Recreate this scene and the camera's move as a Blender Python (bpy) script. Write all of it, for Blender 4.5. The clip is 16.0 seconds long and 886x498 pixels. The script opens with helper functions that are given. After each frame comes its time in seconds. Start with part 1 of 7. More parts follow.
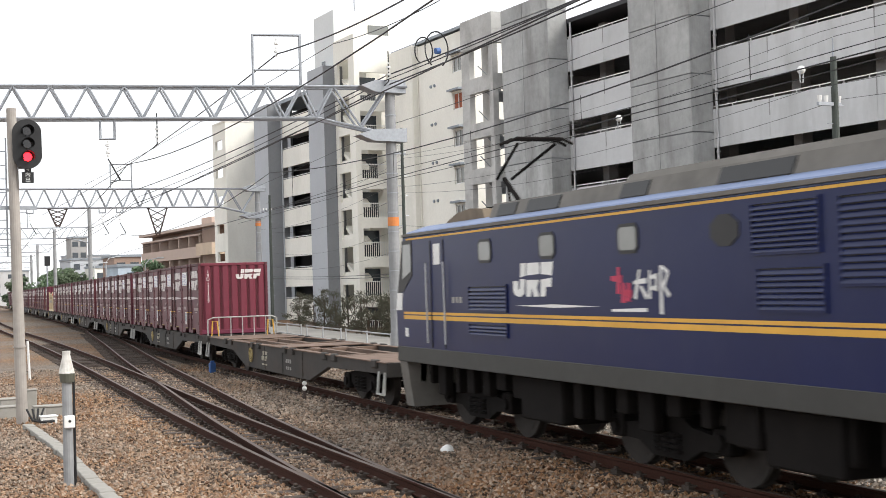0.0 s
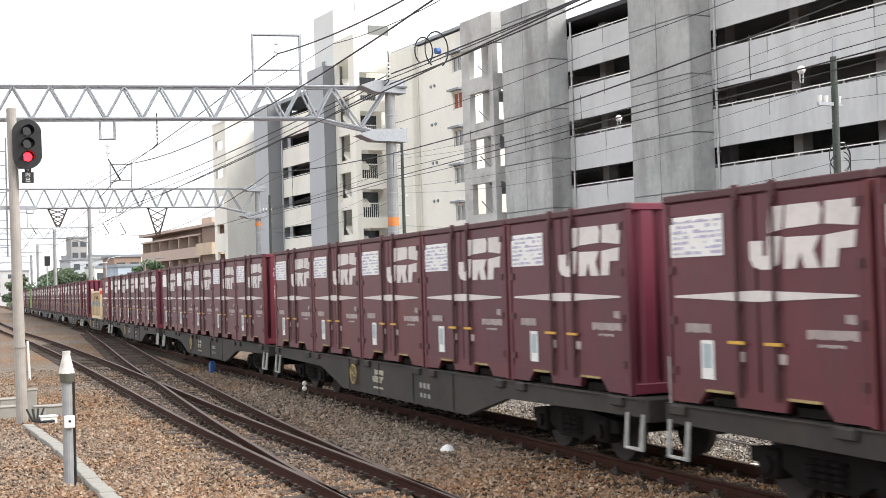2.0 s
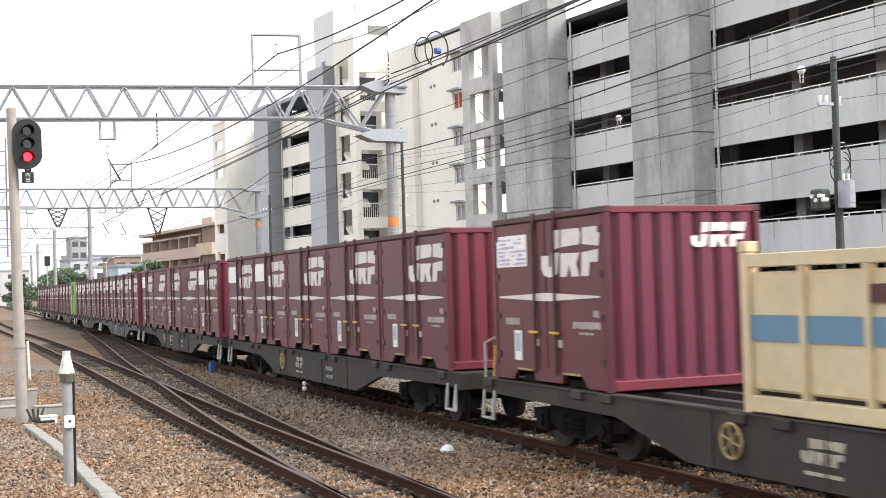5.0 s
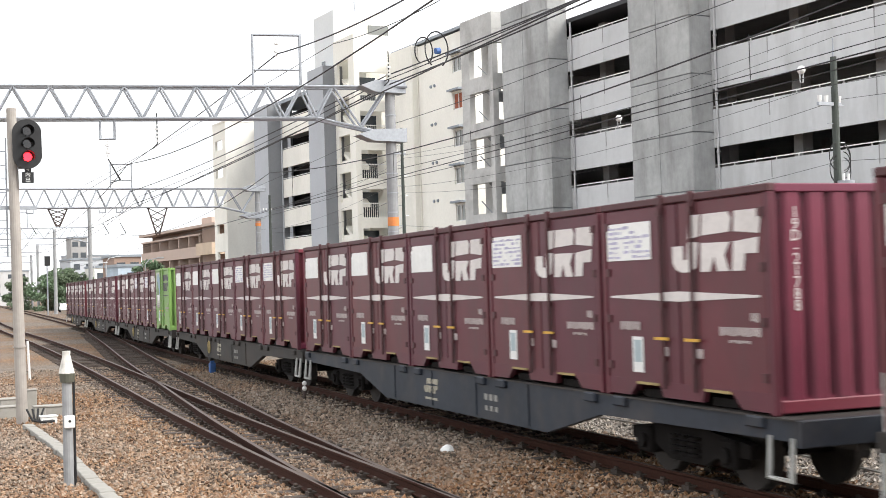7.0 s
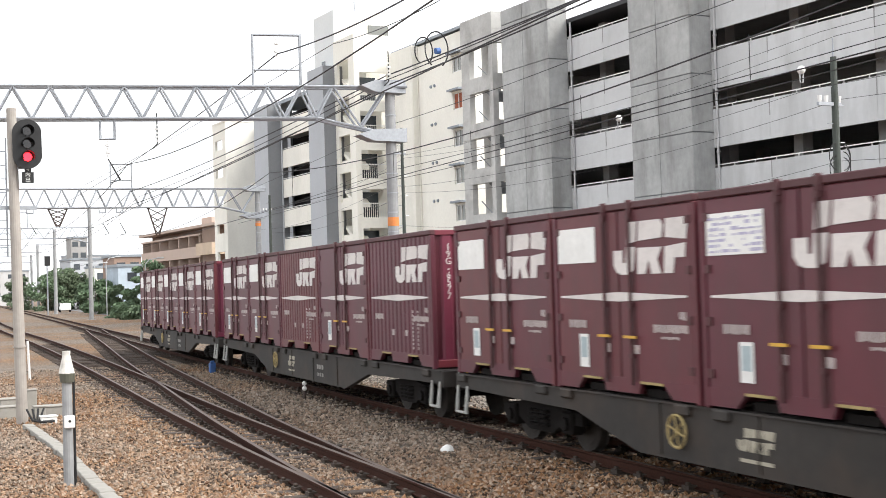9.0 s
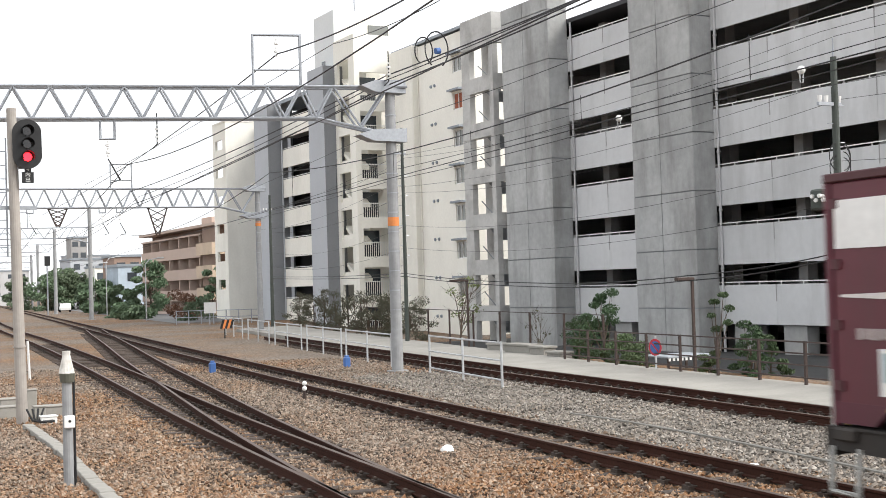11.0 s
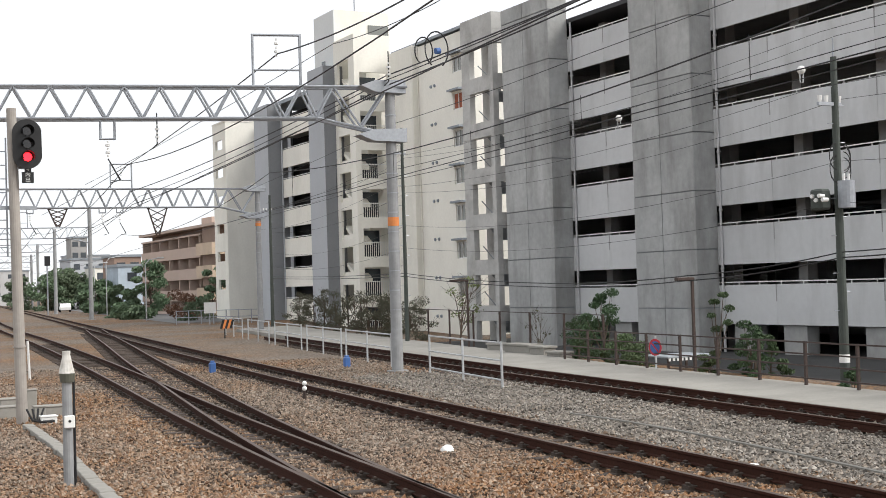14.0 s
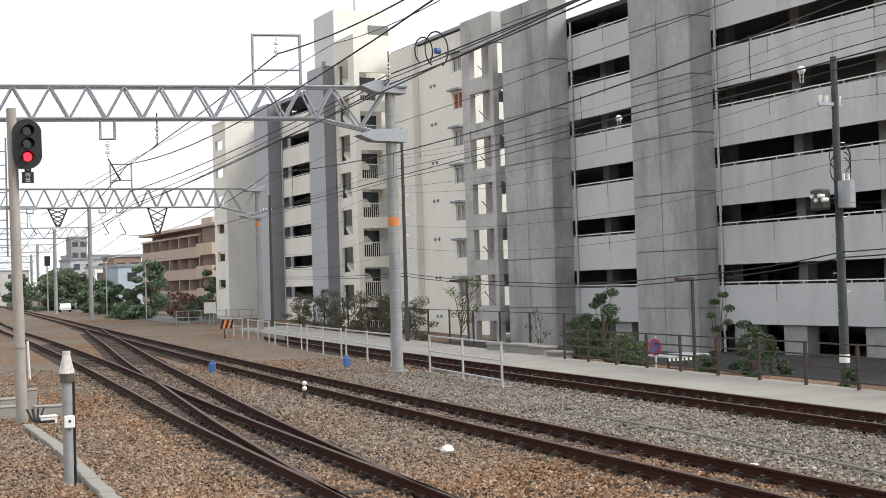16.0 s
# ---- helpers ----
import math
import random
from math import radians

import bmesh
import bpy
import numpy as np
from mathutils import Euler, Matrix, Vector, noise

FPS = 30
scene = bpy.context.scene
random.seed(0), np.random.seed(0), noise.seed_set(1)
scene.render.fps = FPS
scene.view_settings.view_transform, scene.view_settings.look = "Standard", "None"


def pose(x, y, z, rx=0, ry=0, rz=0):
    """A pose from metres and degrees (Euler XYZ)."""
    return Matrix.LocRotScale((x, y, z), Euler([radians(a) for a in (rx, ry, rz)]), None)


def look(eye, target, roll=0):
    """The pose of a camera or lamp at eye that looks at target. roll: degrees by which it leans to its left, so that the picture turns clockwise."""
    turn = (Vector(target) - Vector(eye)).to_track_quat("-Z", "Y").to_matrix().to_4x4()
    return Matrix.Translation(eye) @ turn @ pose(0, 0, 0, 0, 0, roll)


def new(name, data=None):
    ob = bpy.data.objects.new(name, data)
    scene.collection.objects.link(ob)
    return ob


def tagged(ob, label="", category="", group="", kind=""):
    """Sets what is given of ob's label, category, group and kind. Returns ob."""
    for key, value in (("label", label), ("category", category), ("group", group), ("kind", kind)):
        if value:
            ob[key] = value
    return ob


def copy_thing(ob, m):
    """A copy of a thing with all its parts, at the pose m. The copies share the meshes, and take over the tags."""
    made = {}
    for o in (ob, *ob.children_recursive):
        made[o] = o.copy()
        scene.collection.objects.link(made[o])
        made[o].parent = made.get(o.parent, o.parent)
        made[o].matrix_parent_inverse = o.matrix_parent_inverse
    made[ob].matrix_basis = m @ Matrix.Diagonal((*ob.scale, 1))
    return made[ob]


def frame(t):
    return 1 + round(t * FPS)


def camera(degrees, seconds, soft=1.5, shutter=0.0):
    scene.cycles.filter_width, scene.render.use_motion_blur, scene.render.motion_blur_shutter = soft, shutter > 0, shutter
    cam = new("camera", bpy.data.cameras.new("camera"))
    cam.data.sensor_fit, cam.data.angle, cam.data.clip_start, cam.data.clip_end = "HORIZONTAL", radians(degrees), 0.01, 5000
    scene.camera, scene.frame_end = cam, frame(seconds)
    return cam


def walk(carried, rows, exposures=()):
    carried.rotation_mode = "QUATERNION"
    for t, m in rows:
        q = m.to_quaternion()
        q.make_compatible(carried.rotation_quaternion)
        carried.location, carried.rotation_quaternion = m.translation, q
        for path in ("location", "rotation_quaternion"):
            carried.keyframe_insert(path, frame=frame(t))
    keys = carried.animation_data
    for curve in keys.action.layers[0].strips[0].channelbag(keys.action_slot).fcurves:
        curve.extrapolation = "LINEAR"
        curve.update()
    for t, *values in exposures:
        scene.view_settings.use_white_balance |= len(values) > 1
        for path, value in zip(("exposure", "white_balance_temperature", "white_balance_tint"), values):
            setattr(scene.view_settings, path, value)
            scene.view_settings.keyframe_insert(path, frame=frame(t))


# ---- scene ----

# ------------------------------------------------------------ camera
cam = camera(37.62, 16.0, soft=0.6, shutter=0.12)
EYE = (0.0, 0.0, 2.518)
AIM = (46.430, 88.526, 2.518 + 2.704)
walk(cam, [(0.0, look(EYE, AIM, -1.72)), (16.0, look(EYE, AIM, -1.72))],
     exposures=[(0.0, 0.38), (1.5, 0.58), (3.0, 0.70), (9.2, 0.70), (11.3, 0.33), (12.3, 0.06), (16.0, 0.06)])

# ------------------------------------------------------------ light: bright overcast
world = bpy.data.worlds.new("overcast_sky")
scene.world = world
world.use_nodes = True
wn = world.node_tree.nodes
wl = world.node_tree.links
bg = wn["Background"]
sky = wn.new("ShaderNodeTexSky")
sky.sky_type = "NISHITA"
sky.sun_disc = False
sky.sun_elevation = radians(42)
sky.sun_rotation = radians(134)
sky_scale = wn.new("ShaderNodeMixRGB")
sky_scale.blend_type = "MULTIPLY"
sky_scale.inputs[0].default_value = 1.0
sky_scale.inputs[2].default_value = (0.10, 0.10, 0.10, 1)
wl.new(sky.outputs[0], sky_scale.inputs[1])
veil = wn.new("ShaderNodeMixRGB")
veil.inputs[0].default_value = 0.93
veil.inputs[2].default_value = (1.04, 1.06, 1.09, 1)
wl.new(sky_scale.outputs[0], veil.inputs[1])
wl.new(veil.outputs[0], bg.inputs[0])
bg.inputs[1].default_value = 1.0

sun_data = bpy.data.lights.new("sun", "SUN")
sun_data.energy = 3.0
sun_data.angle = radians(32)
sun_data.color = (1.0, 0.96, 0.90)
sun_ob = new("sun", sun_data)
sun_ob.matrix_world = look((45, -43, 56), (0, 0, 0))


# ------------------------------------------------------------ materials
def mat(name, color, rough=0.8, metal=0.0, grain=0.15, scale=8.0, big=0.12, big_scale=0.6, bump=0.15,
        bump_scale=None, stretch=(1, 1, 1), vary=0.0, dirt=None, dirt_amount=0.35, dirt_scale=1.5, spec=0.5,
        dirt_stretch=(1, 1, 1), bump_dist=0.01, hue=0.0):
    """A surface with grain, large stains, optional dirt colour, and fine relief."""
    m = bpy.data.materials.new(name)
    m.use_nodes = True
    n, l = m.node_tree.nodes, m.node_tree.links
    b = n["Principled BSDF"]
    b.inputs["Roughness"].default_value = rough
    b.inputs["Metallic"].default_value = metal
    b.inputs["Specular IOR Level"].default_value = spec
    co = n.new("ShaderNodeTexCoord")
    mp = n.new("ShaderNodeMapping")
    mp.inputs["Scale"].default_value = stretch
    l.new(co.outputs["Object"], mp.inputs[0])

    def tex(sc, detail, src):
        t = n.new("ShaderNodeTexNoise")
        t.inputs["Scale"].default_value = sc
        t.inputs["Detail"].default_value = detail
        t.inputs["Roughness"].default_value = 0.6
        l.new(src.outputs[0], t.inputs["Vector"])
        return t
    fine, coarse = tex(scale, 5, mp), tex(big_scale, 3, mp)

    def value(t, amount):
        r = n.new("ShaderNodeMapRange")
        r.inputs["From Min"].default_value, r.inputs["From Max"].default_value = 0.25, 0.75
        r.inputs["To Min"].default_value, r.inputs["To Max"].default_value = 1 - amount, 1 + amount
        l.new(t.outputs[0], r.inputs[0])
        return r
    v1, v2 = value(fine, grain), value(coarse, big)
    mul = n.new("ShaderNodeMath")
    mul.operation = "MULTIPLY"
    l.new(v1.outputs[0], mul.inputs[0])
    l.new(v2.outputs[0], mul.inputs[1])
    last = mul
    info = None
    if vary or hue:
        info = n.new("ShaderNodeObjectInfo")
    if vary:
        rr = n.new("ShaderNodeMapRange")
        rr.inputs["To Min"].default_value, rr.inputs["To Max"].default_value = 1 - vary, 1 + vary
        l.new(info.outputs["Random"], rr.inputs[0])
        m2 = n.new("ShaderNodeMath")
        m2.operation = "MULTIPLY"
        l.new(mul.outputs[0], m2.inputs[0])
        l.new(rr.outputs[0], m2.inputs[1])
        last = m2
    hsv = n.new("ShaderNodeHueSaturation")
    hsv.inputs["Color"].default_value = (*color, 1)
    l.new(last.outputs[0], hsv.inputs["Value"])
    if hue:
        rh = n.new("ShaderNodeMapRange")
        rh.inputs["To Min"].default_value, rh.inputs["To Max"].default_value = 0.5 - hue, 0.5 + hue
        l.new(info.outputs["Random"], rh.inputs[0])
        l.new(rh.outputs[0], hsv.inputs["Hue"])
    out = hsv.outputs[0]
    if dirt:
        mp2 = n.new("ShaderNodeMapping")
        mp2.inputs["Scale"].default_value = dirt_stretch
        l.new(co.outputs["Object"], mp2.inputs[0])
        dt = tex(dirt_scale, 6, mp2)
        ramp = n.new("ShaderNodeValToRGB")
        ramp.color_ramp.elements[0].position = 0.48
        ramp.color_ramp.elements[1].position = 0.72
        ramp.color_ramp.elements[0].color = (0, 0, 0, 1)
        ramp.color_ramp.elements[1].color = (dirt_amount,) * 3 + (1,)
        l.new(dt.outputs[0], ramp.inputs[0])
        mix = n.new("ShaderNodeMixRGB")
        l.new(ramp.outputs[0], mix.inputs[0])
        l.new(out, mix.inputs[1])
        mix.inputs[2].default_value = (*dirt, 1)
        out = mix.outputs[0]
    l.new(out, b.inputs["Base Color"])
    if bump:
        bt = tex(bump_scale or scale * 2, 4, mp)
        bp = n.new("ShaderNodeBump")
        bp.inputs["Strength"].default_value = bump
        bp.inputs["Distance"].default_value = bump_dist
        l.new(bt.outputs[0], bp.inputs["Height"])
        l.new(bp.outputs[0], b.inputs["Normal"])
    return m


def glow(name, color, strength):
    m = bpy.data.materials.new(name)
    m.use_nodes = True
    b = m.node_tree.nodes["Principled BSDF"]
    b.inputs["Base Color"].default_value = (*color, 1)
    b.inputs["Emission Color"].default_value = (*color, 1)
    b.inputs["Emission Strength"].default_value = strength
    return m


def gravel_mat(name, cols, stone=14.0):
    """Loose ballast: a cell pattern of stones in several colours with relief and large stains."""
    cols = [[0.77 * v for v in c] for c in cols]
    m = bpy.data.materials.new(name)
    m.use_nodes = True
    n, l = m.node_tree.nodes, m.node_tree.links
    b = n["Principled BSDF"]
    b.inputs["Roughness"].default_value = 0.95
    b.inputs["Specular IOR Level"].default_value = 0.2
    co = n.new("ShaderNodeTexCoord")
    vo = n.new("ShaderNodeTexVoronoi")
    vo.inputs["Scale"].default_value = stone
    l.new(co.outputs["Object"], vo.inputs["Vector"])
    sep = n.new("ShaderNodeSeparateColor")
    l.new(vo.outputs["Color"], sep.inputs[0])
    ramp = n.new("ShaderNodeValToRGB")
    e = ramp.color_ramp.elements
    e[0].color, e[1].color = (*cols[0], 1), (*cols[-1], 1)
    for i, c in enumerate(cols[1:-1]):
        k = e.new((i + 1) / (len(cols) - 1))
        k.color = (*c, 1)
    big = n.new("ShaderNodeTexNoise")
    big.inputs["Scale"].default_value = 0.35
    big.inputs["Detail"].default_value = 4
    l.new(co.outputs["Object"], big.inputs["Vector"])
    mixv = n.new("ShaderNodeMath")
    mixv.operation = "MULTIPLY_ADD"
    l.new(big.outputs[0], mixv.inputs[0])
    mixv.inputs[1].default_value = 1.1
    add = n.new("ShaderNodeMath")
    add.operation = "MULTIPLY_ADD"
    l.new(sep.outputs[0], add.inputs[0])
    add.inputs[1].default_value = 0.75
    add.inputs[2].default_value = -0.43
    l.new(add.outputs[0], mixv.inputs[2])
    l.new(mixv.outputs[0], ramp.inputs[0])
    patch = n.new("ShaderNodeTexNoise")
    patch.inputs["Scale"].default_value = 0.11
    patch.inputs["Detail"].default_value = 5
    l.new(co.outputs["Object"], patch.inputs["Vector"])
    pr = n.new("ShaderNodeMapRange")
    pr.inputs["From Min"].default_value, pr.inputs["From Max"].default_value = 0.38, 0.57
    pr.inputs["To Max"].default_value = 0.85
    l.new(patch.outputs[0], pr.inputs[0])
    grey = n.new("ShaderNodeMixRGB")
    l.new(pr.outputs[0], grey.inputs[0])
    l.new(ramp.outputs[0], grey.inputs[1])
    grey.inputs[2].default_value = (0.19, 0.165, 0.14, 1)
    hsv = n.new("ShaderNodeHueSaturation")
    l.new(grey.outputs[0], hsv.inputs["Color"])
    vr = n.new("ShaderNodeMapRange")
    vr.inputs["To Min"].default_value, vr.inputs["To Max"].default_value = 0.55, 1.35
    l.new(sep.outputs[1], vr.inputs[0])
    l.new(vr.outputs[0], hsv.inputs["Value"])
    l.new(hsv.outputs[0], b.inputs["Base Color"])
    bp = n.new("ShaderNodeBump")
    bp.inputs["Strength"].default_value = 1.0
    bp.inputs["Distance"].default_value = 0.05
    bp.invert = True
    l.new(vo.outputs["Distance"], bp.inputs["Height"])
    l.new(bp.outputs[0], b.inputs["Normal"])
    return m


BALLAST = gravel_mat("ballast", [(0.11, 0.082, 0.065), (0.22, 0.165, 0.12), (0.31, 0.165, 0.08), (0.35, 0.21, 0.12)])
BALLAST_GREY = gravel_mat("grey_ballast", [(0.12, 0.11, 0.10), (0.25, 0.23, 0.205), (0.33, 0.30, 0.265), (0.38, 0.345, 0.305)])
RAIL = mat("rusty_rail", (0.046, 0.019, 0.013), 0.9, 0.0, 0.3, 30, bump=0.2, spec=0.15)
RAIL_TOP = mat("worn_rail_head", (0.085, 0.058, 0.045), 0.6, 0.2, 0.2, 30, bump=0.1)
SLEEPER = mat("old_sleeper", (0.060, 0.044, 0.035), 0.95, 0, 0.35, 12, vary=0.25, bump=0.5, stretch=(1, 6, 6))
CONCRETE = mat("weathered_concrete", (0.33, 0.33, 0.325), 0.9, 0, 0.10, 4, 0.22, 0.35, 0.15, dirt=(0.16, 0.155, 0.15),
               dirt_amount=0.5, dirt_scale=0.5, dirt_stretch=(1, 1, 0.35))
PANEL_WHITE = mat("pale_panel", (0.50, 0.50, 0.505), 0.7, 0, 0.05, 3, 0.08, 0.25, 0.05, dirt=(0.3, 0.3, 0.29),
                  dirt_amount=0.35, dirt_scale=0.6, dirt_stretch=(1, 1, 0.3))
CREAM_WALL = mat("cream_render", (0.84, 0.82, 0.75), 0.9, 0, 0.04, 5, 0.06, 0.2, 0.08, dirt=(0.5, 0.48, 0.42), dirt_amount=0.25,
                 dirt_scale=0.4, dirt_stretch=(1, 1, 0.25))
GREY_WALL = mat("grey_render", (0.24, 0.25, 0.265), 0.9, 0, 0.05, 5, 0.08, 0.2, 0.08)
TAN_WALL = mat("tan_tile", (0.50, 0.39, 0.33), 0.85, 0, 0.06, 6, 0.08, 0.3, 0.05)
# Near-black colour stands for the shade inside galleries and openings.
SHADE_IN = mat("interior_shade", (0.03, 0.03, 0.033), 0.9, 0, 0.2, 1.0, bump=0)
SLAB = mat("parking_slab", (0.33, 0.325, 0.32), 0.95, 0, 0.1, 2, bump=0)
GLASS_DARK = mat("dark_window_glass", (0.04, 0.05, 0.06), 0.08, 0, 0.1, 2, bump=0, spec=0.8)
PAVE = mat("pale_pavement", (0.29, 0.278, 0.252), 0.95, 0, 0.08, 10, 0.15, 0.5, 0.15, dirt=(0.2, 0.19, 0.17), dirt_amount=0.4, dirt_scale=0.8)
GALV = mat("galvanised_steel", (0.36, 0.38, 0.41), 0.5, 0.5, 0.12, 10, 0.12, 0.8, 0.05)
GALV_PALE = mat("pale_galvanised_steel", (0.50, 0.51, 0.52), 0.55, 0.35, 0.10, 10, 0.12, 0.8, 0.05)
POLE_CONC = mat("concrete_pole_grey", (0.29, 0.295, 0.30), 0.85, 0, 0.12, 6, 0.15, 0.8, 0.1)
BROWN_STEEL = mat("brown_painted_steel", (0.055, 0.036, 0.03), 0.6, 0.2, 0.2, 10, bump=0.05)
BLACK = mat("black_paint", (0.012, 0.012, 0.013), 0.5, 0, 0.2, 5, bump=0)
WIRE = mat("dark_wire", (0.03, 0.03, 0.032), 0.6, 0.3, 0.1, 5, bump=0)
WHITE_PAINT = mat("white_paint", (0.78, 0.78, 0.76), 0.6, 0, 0.06, 12, 0.08, 2, 0.03)
ORANGE = mat("orange_band", (0.65, 0.22, 0.06), 0.6, 0, 0.1, 8, bump=0)
BLUE_PAINT = mat("blue_plastic", (0.05, 0.13, 0.36), 0.5, 0, 0.1, 8, bump=0)
RED_GLOW = glow("red_signal_light", (1.0, 0.012, 0.02), 6.0)

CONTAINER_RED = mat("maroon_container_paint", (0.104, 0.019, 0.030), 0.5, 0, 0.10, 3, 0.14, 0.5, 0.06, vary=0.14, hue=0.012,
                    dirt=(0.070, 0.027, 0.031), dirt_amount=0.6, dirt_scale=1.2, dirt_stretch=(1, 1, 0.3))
# Brighter copy of the side maroon; sunlight on the ends is in the colour.
CONTAINER_END_LIT = mat("maroon_end_lit", (0.165, 0.024, 0.045), 0.5, 0, 0.08, 3, 0.12, 0.5, 0.05, vary=0.12, hue=0.015,
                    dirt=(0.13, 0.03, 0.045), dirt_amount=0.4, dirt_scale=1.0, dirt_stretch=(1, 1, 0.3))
CONTAINER_DARK = mat("dark_maroon_frame", (0.075, 0.022, 0.026), 0.6, 0, 0.15, 6, bump=0.05)
CONTAINER_GREEN = mat("light_green_container_paint", (0.20, 0.36, 0.095), 0.5, 0, 0.08, 3, 0.1, 0.5, 0.05,
                      dirt=(0.17, 0.22, 0.10), dirt_amount=0.5, dirt_scale=1.0)
LOGO_WHITE = mat("off_white_marking", (0.66, 0.62, 0.60), 0.6, 0, 0.10, 20, 0.12, 1.5, 0.02)
MARK_FADED = mat("faded_small_marking", (0.40, 0.34, 0.33), 0.7, 0, 0.2, 25, 0.2, 3, 0.02)
LABEL_BLUE = mat("pale_blue_label", (0.36, 0.44, 0.47), 0.5, 0, 0.1, 10, bump=0)
PRINT_BLUE = mat("faded_blue_print", (0.42, 0.40, 0.54), 0.6, 0, 0.1, 10, bump=0)
YELLOW = mat("yellow_paint", (0.62, 0.36, 0.05), 0.6, 0, 0.15, 10, bump=0.03)
TANK_BLUE = mat("steel_blue_band", (0.10, 0.20, 0.30), 0.5, 0, 0.1, 6, bump=0)
CREAM_TANK = mat("cream_tank_paint", (0.58, 0.47, 0.30), 0.5, 0, 0.1, 6, 0.12, 0.8, 0.03)
WAGON_GREY = mat("grimy_grey_wagon", (0.033, 0.029, 0.026), 0.75, 0.1, 0.22, 5, 0.25, 0.6, 0.1, vary=0.2, dirt=(0.058, 0.040, 0.030),
                 dirt_amount=0.7, dirt_scale=1.0)
WAGON_BLUE = mat("dark_blue_wagon", (0.018, 0.024, 0.036), 0.6, 0.1, 0.2, 5, 0.2, 0.6, 0.08, dirt=(0.07, 0.06, 0.055), dirt_amount=0.5)
WAGON_RUST = mat("rusty_wagon_deck", (0.15, 0.10, 0.075), 0.9, 0.1, 0.25, 5, 0.25, 0.6, 0.15, dirt=(0.07, 0.05, 0.04), dirt_amount=0.7)
WHEEL = mat("dull_wheel_steel", (0.026, 0.021, 0.018), 0.8, 0.1, 0.25, 8, 0.2, 2, 0.05)
# Gear black lowered further to hold the deep shade beneath the train.
UNDER = mat("shade_black_gear", (0.0075, 0.006, 0.0055), 0.9, 0.0, 0.3, 6, 0.2, 1, 0.1, spec=0.2)
LOCO_BLUE = mat("blue_locomotive_paint", (0.004, 0.010, 0.064), 0.35, 0, 0.05, 3, 0.10, 0.5, 0.02, dirt=(0.018, 0.022, 0.065), dirt_amount=0.35, spec=0.3)
LOCO_GREY = mat("grey_locomotive_sill", (0.038, 0.038, 0.035), 0.6, 0, 0.12, 5, 0.15, 0.8, 0.05)
LOCO_ROOF = mat("dusty_roof_grey", (0.15, 0.14, 0.125), 0.8, 0, 0.15, 5, 0.2, 0.8, 0.08)
LOCO_EDGE = mat("pale_blue_roof_edge", (0.15, 0.20, 0.34), 0.5, 0, 0.08, 5, bump=0)
LOCO_YELLOW = mat("yellow_orange_stripe", (0.70, 0.38, 0.05), 0.5, 0, 0.06, 5, bump=0)
SIGNAL_RED = mat("orange_red_paint", (0.55, 0.055, 0.03), 0.5, 0, 0.1, 6, bump=0)
PINK_RED = mat("pink_red_marking", (0.55, 0.04, 0.10), 0.5, 0, 0.06, 5, bump=0)
BARK = mat("bark", (0.10, 0.075, 0.055), 0.95, 0, 0.3, 8, bump=0.4)
LEAF = mat("leaf_green", (0.042, 0.080, 0.030), 0.7, 0, 0.2, 6, 0.35, 0.8, 0.0, hue=0.02)
LEAF_YOUNG = mat("yellow_green_leaf", (0.13, 0.17, 0.05), 0.7, 0, 0.2, 6, bump=0)
LEAF_MID = mat("mid_green_leaf", (0.075, 0.115, 0.045), 0.7, 0, 0.2, 6, 0.3, 0.8, 0.0, hue=0.02)
LEAF_DULL = mat("dull_brown_green_leaf", (0.085, 0.085, 0.055), 0.8, 0, 0.25, 6, bump=0)
LEAF_RED = mat("red_brown_leaf", (0.15, 0.075, 0.045), 0.8, 0, 0.25, 4, bump=0)
# Paler green for far trees, with the haze of distance in its colour.
LEAF_FAR = mat("hazed_leaf_green", (0.105, 0.15, 0.085), 0.8, 0, 0.2, 3, 0.35, 0.3, 0.0, hue=0.02, vary=0.2)


# ------------------------------------------------------------ mesh helpers
def mesh_of(bm, name, material, smooth=False):
    me = bpy.data.meshes.new(name)
    bm.normal_update()
    bm.to_mesh(me)
    bm.free()
    for mt in (material if isinstance(material, (list, tuple)) else [material]):
        me.materials.append(mt)
    if smooth:
        for p in me.polygons:
            p.use_smooth = True
    return me


def part(name, bm, material, parent=None, label="", smooth=False):
    ob = new(name, mesh_of(bm, name, material, smooth))
    ob.parent = parent
    if label:
        tagged(ob, label)
    return ob


def thing(name, label, category, group="", kind="", m=None):
    ob = new(name)
    ob.empty_display_size = 0.2
    tagged(ob, label, category, group, kind)
    if m is not None:
        ob.matrix_basis = m
    return ob


def add_box(bm, x0, x1, y0, y1, z0, z1, bevel=0.0, index=0):
    vs = [bm.verts.new(p) for p in ((x0, y0, z0), (x1, y0, z0), (x1, y1, z0), (x0, y1, z0),
                                    (x0, y0, z1), (x1, y0, z1), (x1, y1, z1), (x0, y1, z1))]
    fs = [bm.faces.new([vs[i] for i in f]) for f in ((3, 2, 1, 0), (4, 5, 6, 7), (0, 1, 5, 4), (1, 2, 6, 5), (2, 3, 7, 6), (3, 0, 4, 7))]
    for f in fs:
        f.material_index = index
    if bevel:
        es = list({e for f in fs for e in f.edges})
        bmesh.ops.bevel(bm, geom=es, offset=bevel, segments=1, affect="EDGES")
    return fs


def box(x0, x1, y0, y1, z0, z1, bevel=0.0):
    bm = bmesh.new()
    add_box(bm, x0, x1, y0, y1, z0, z1, bevel)
    return bm


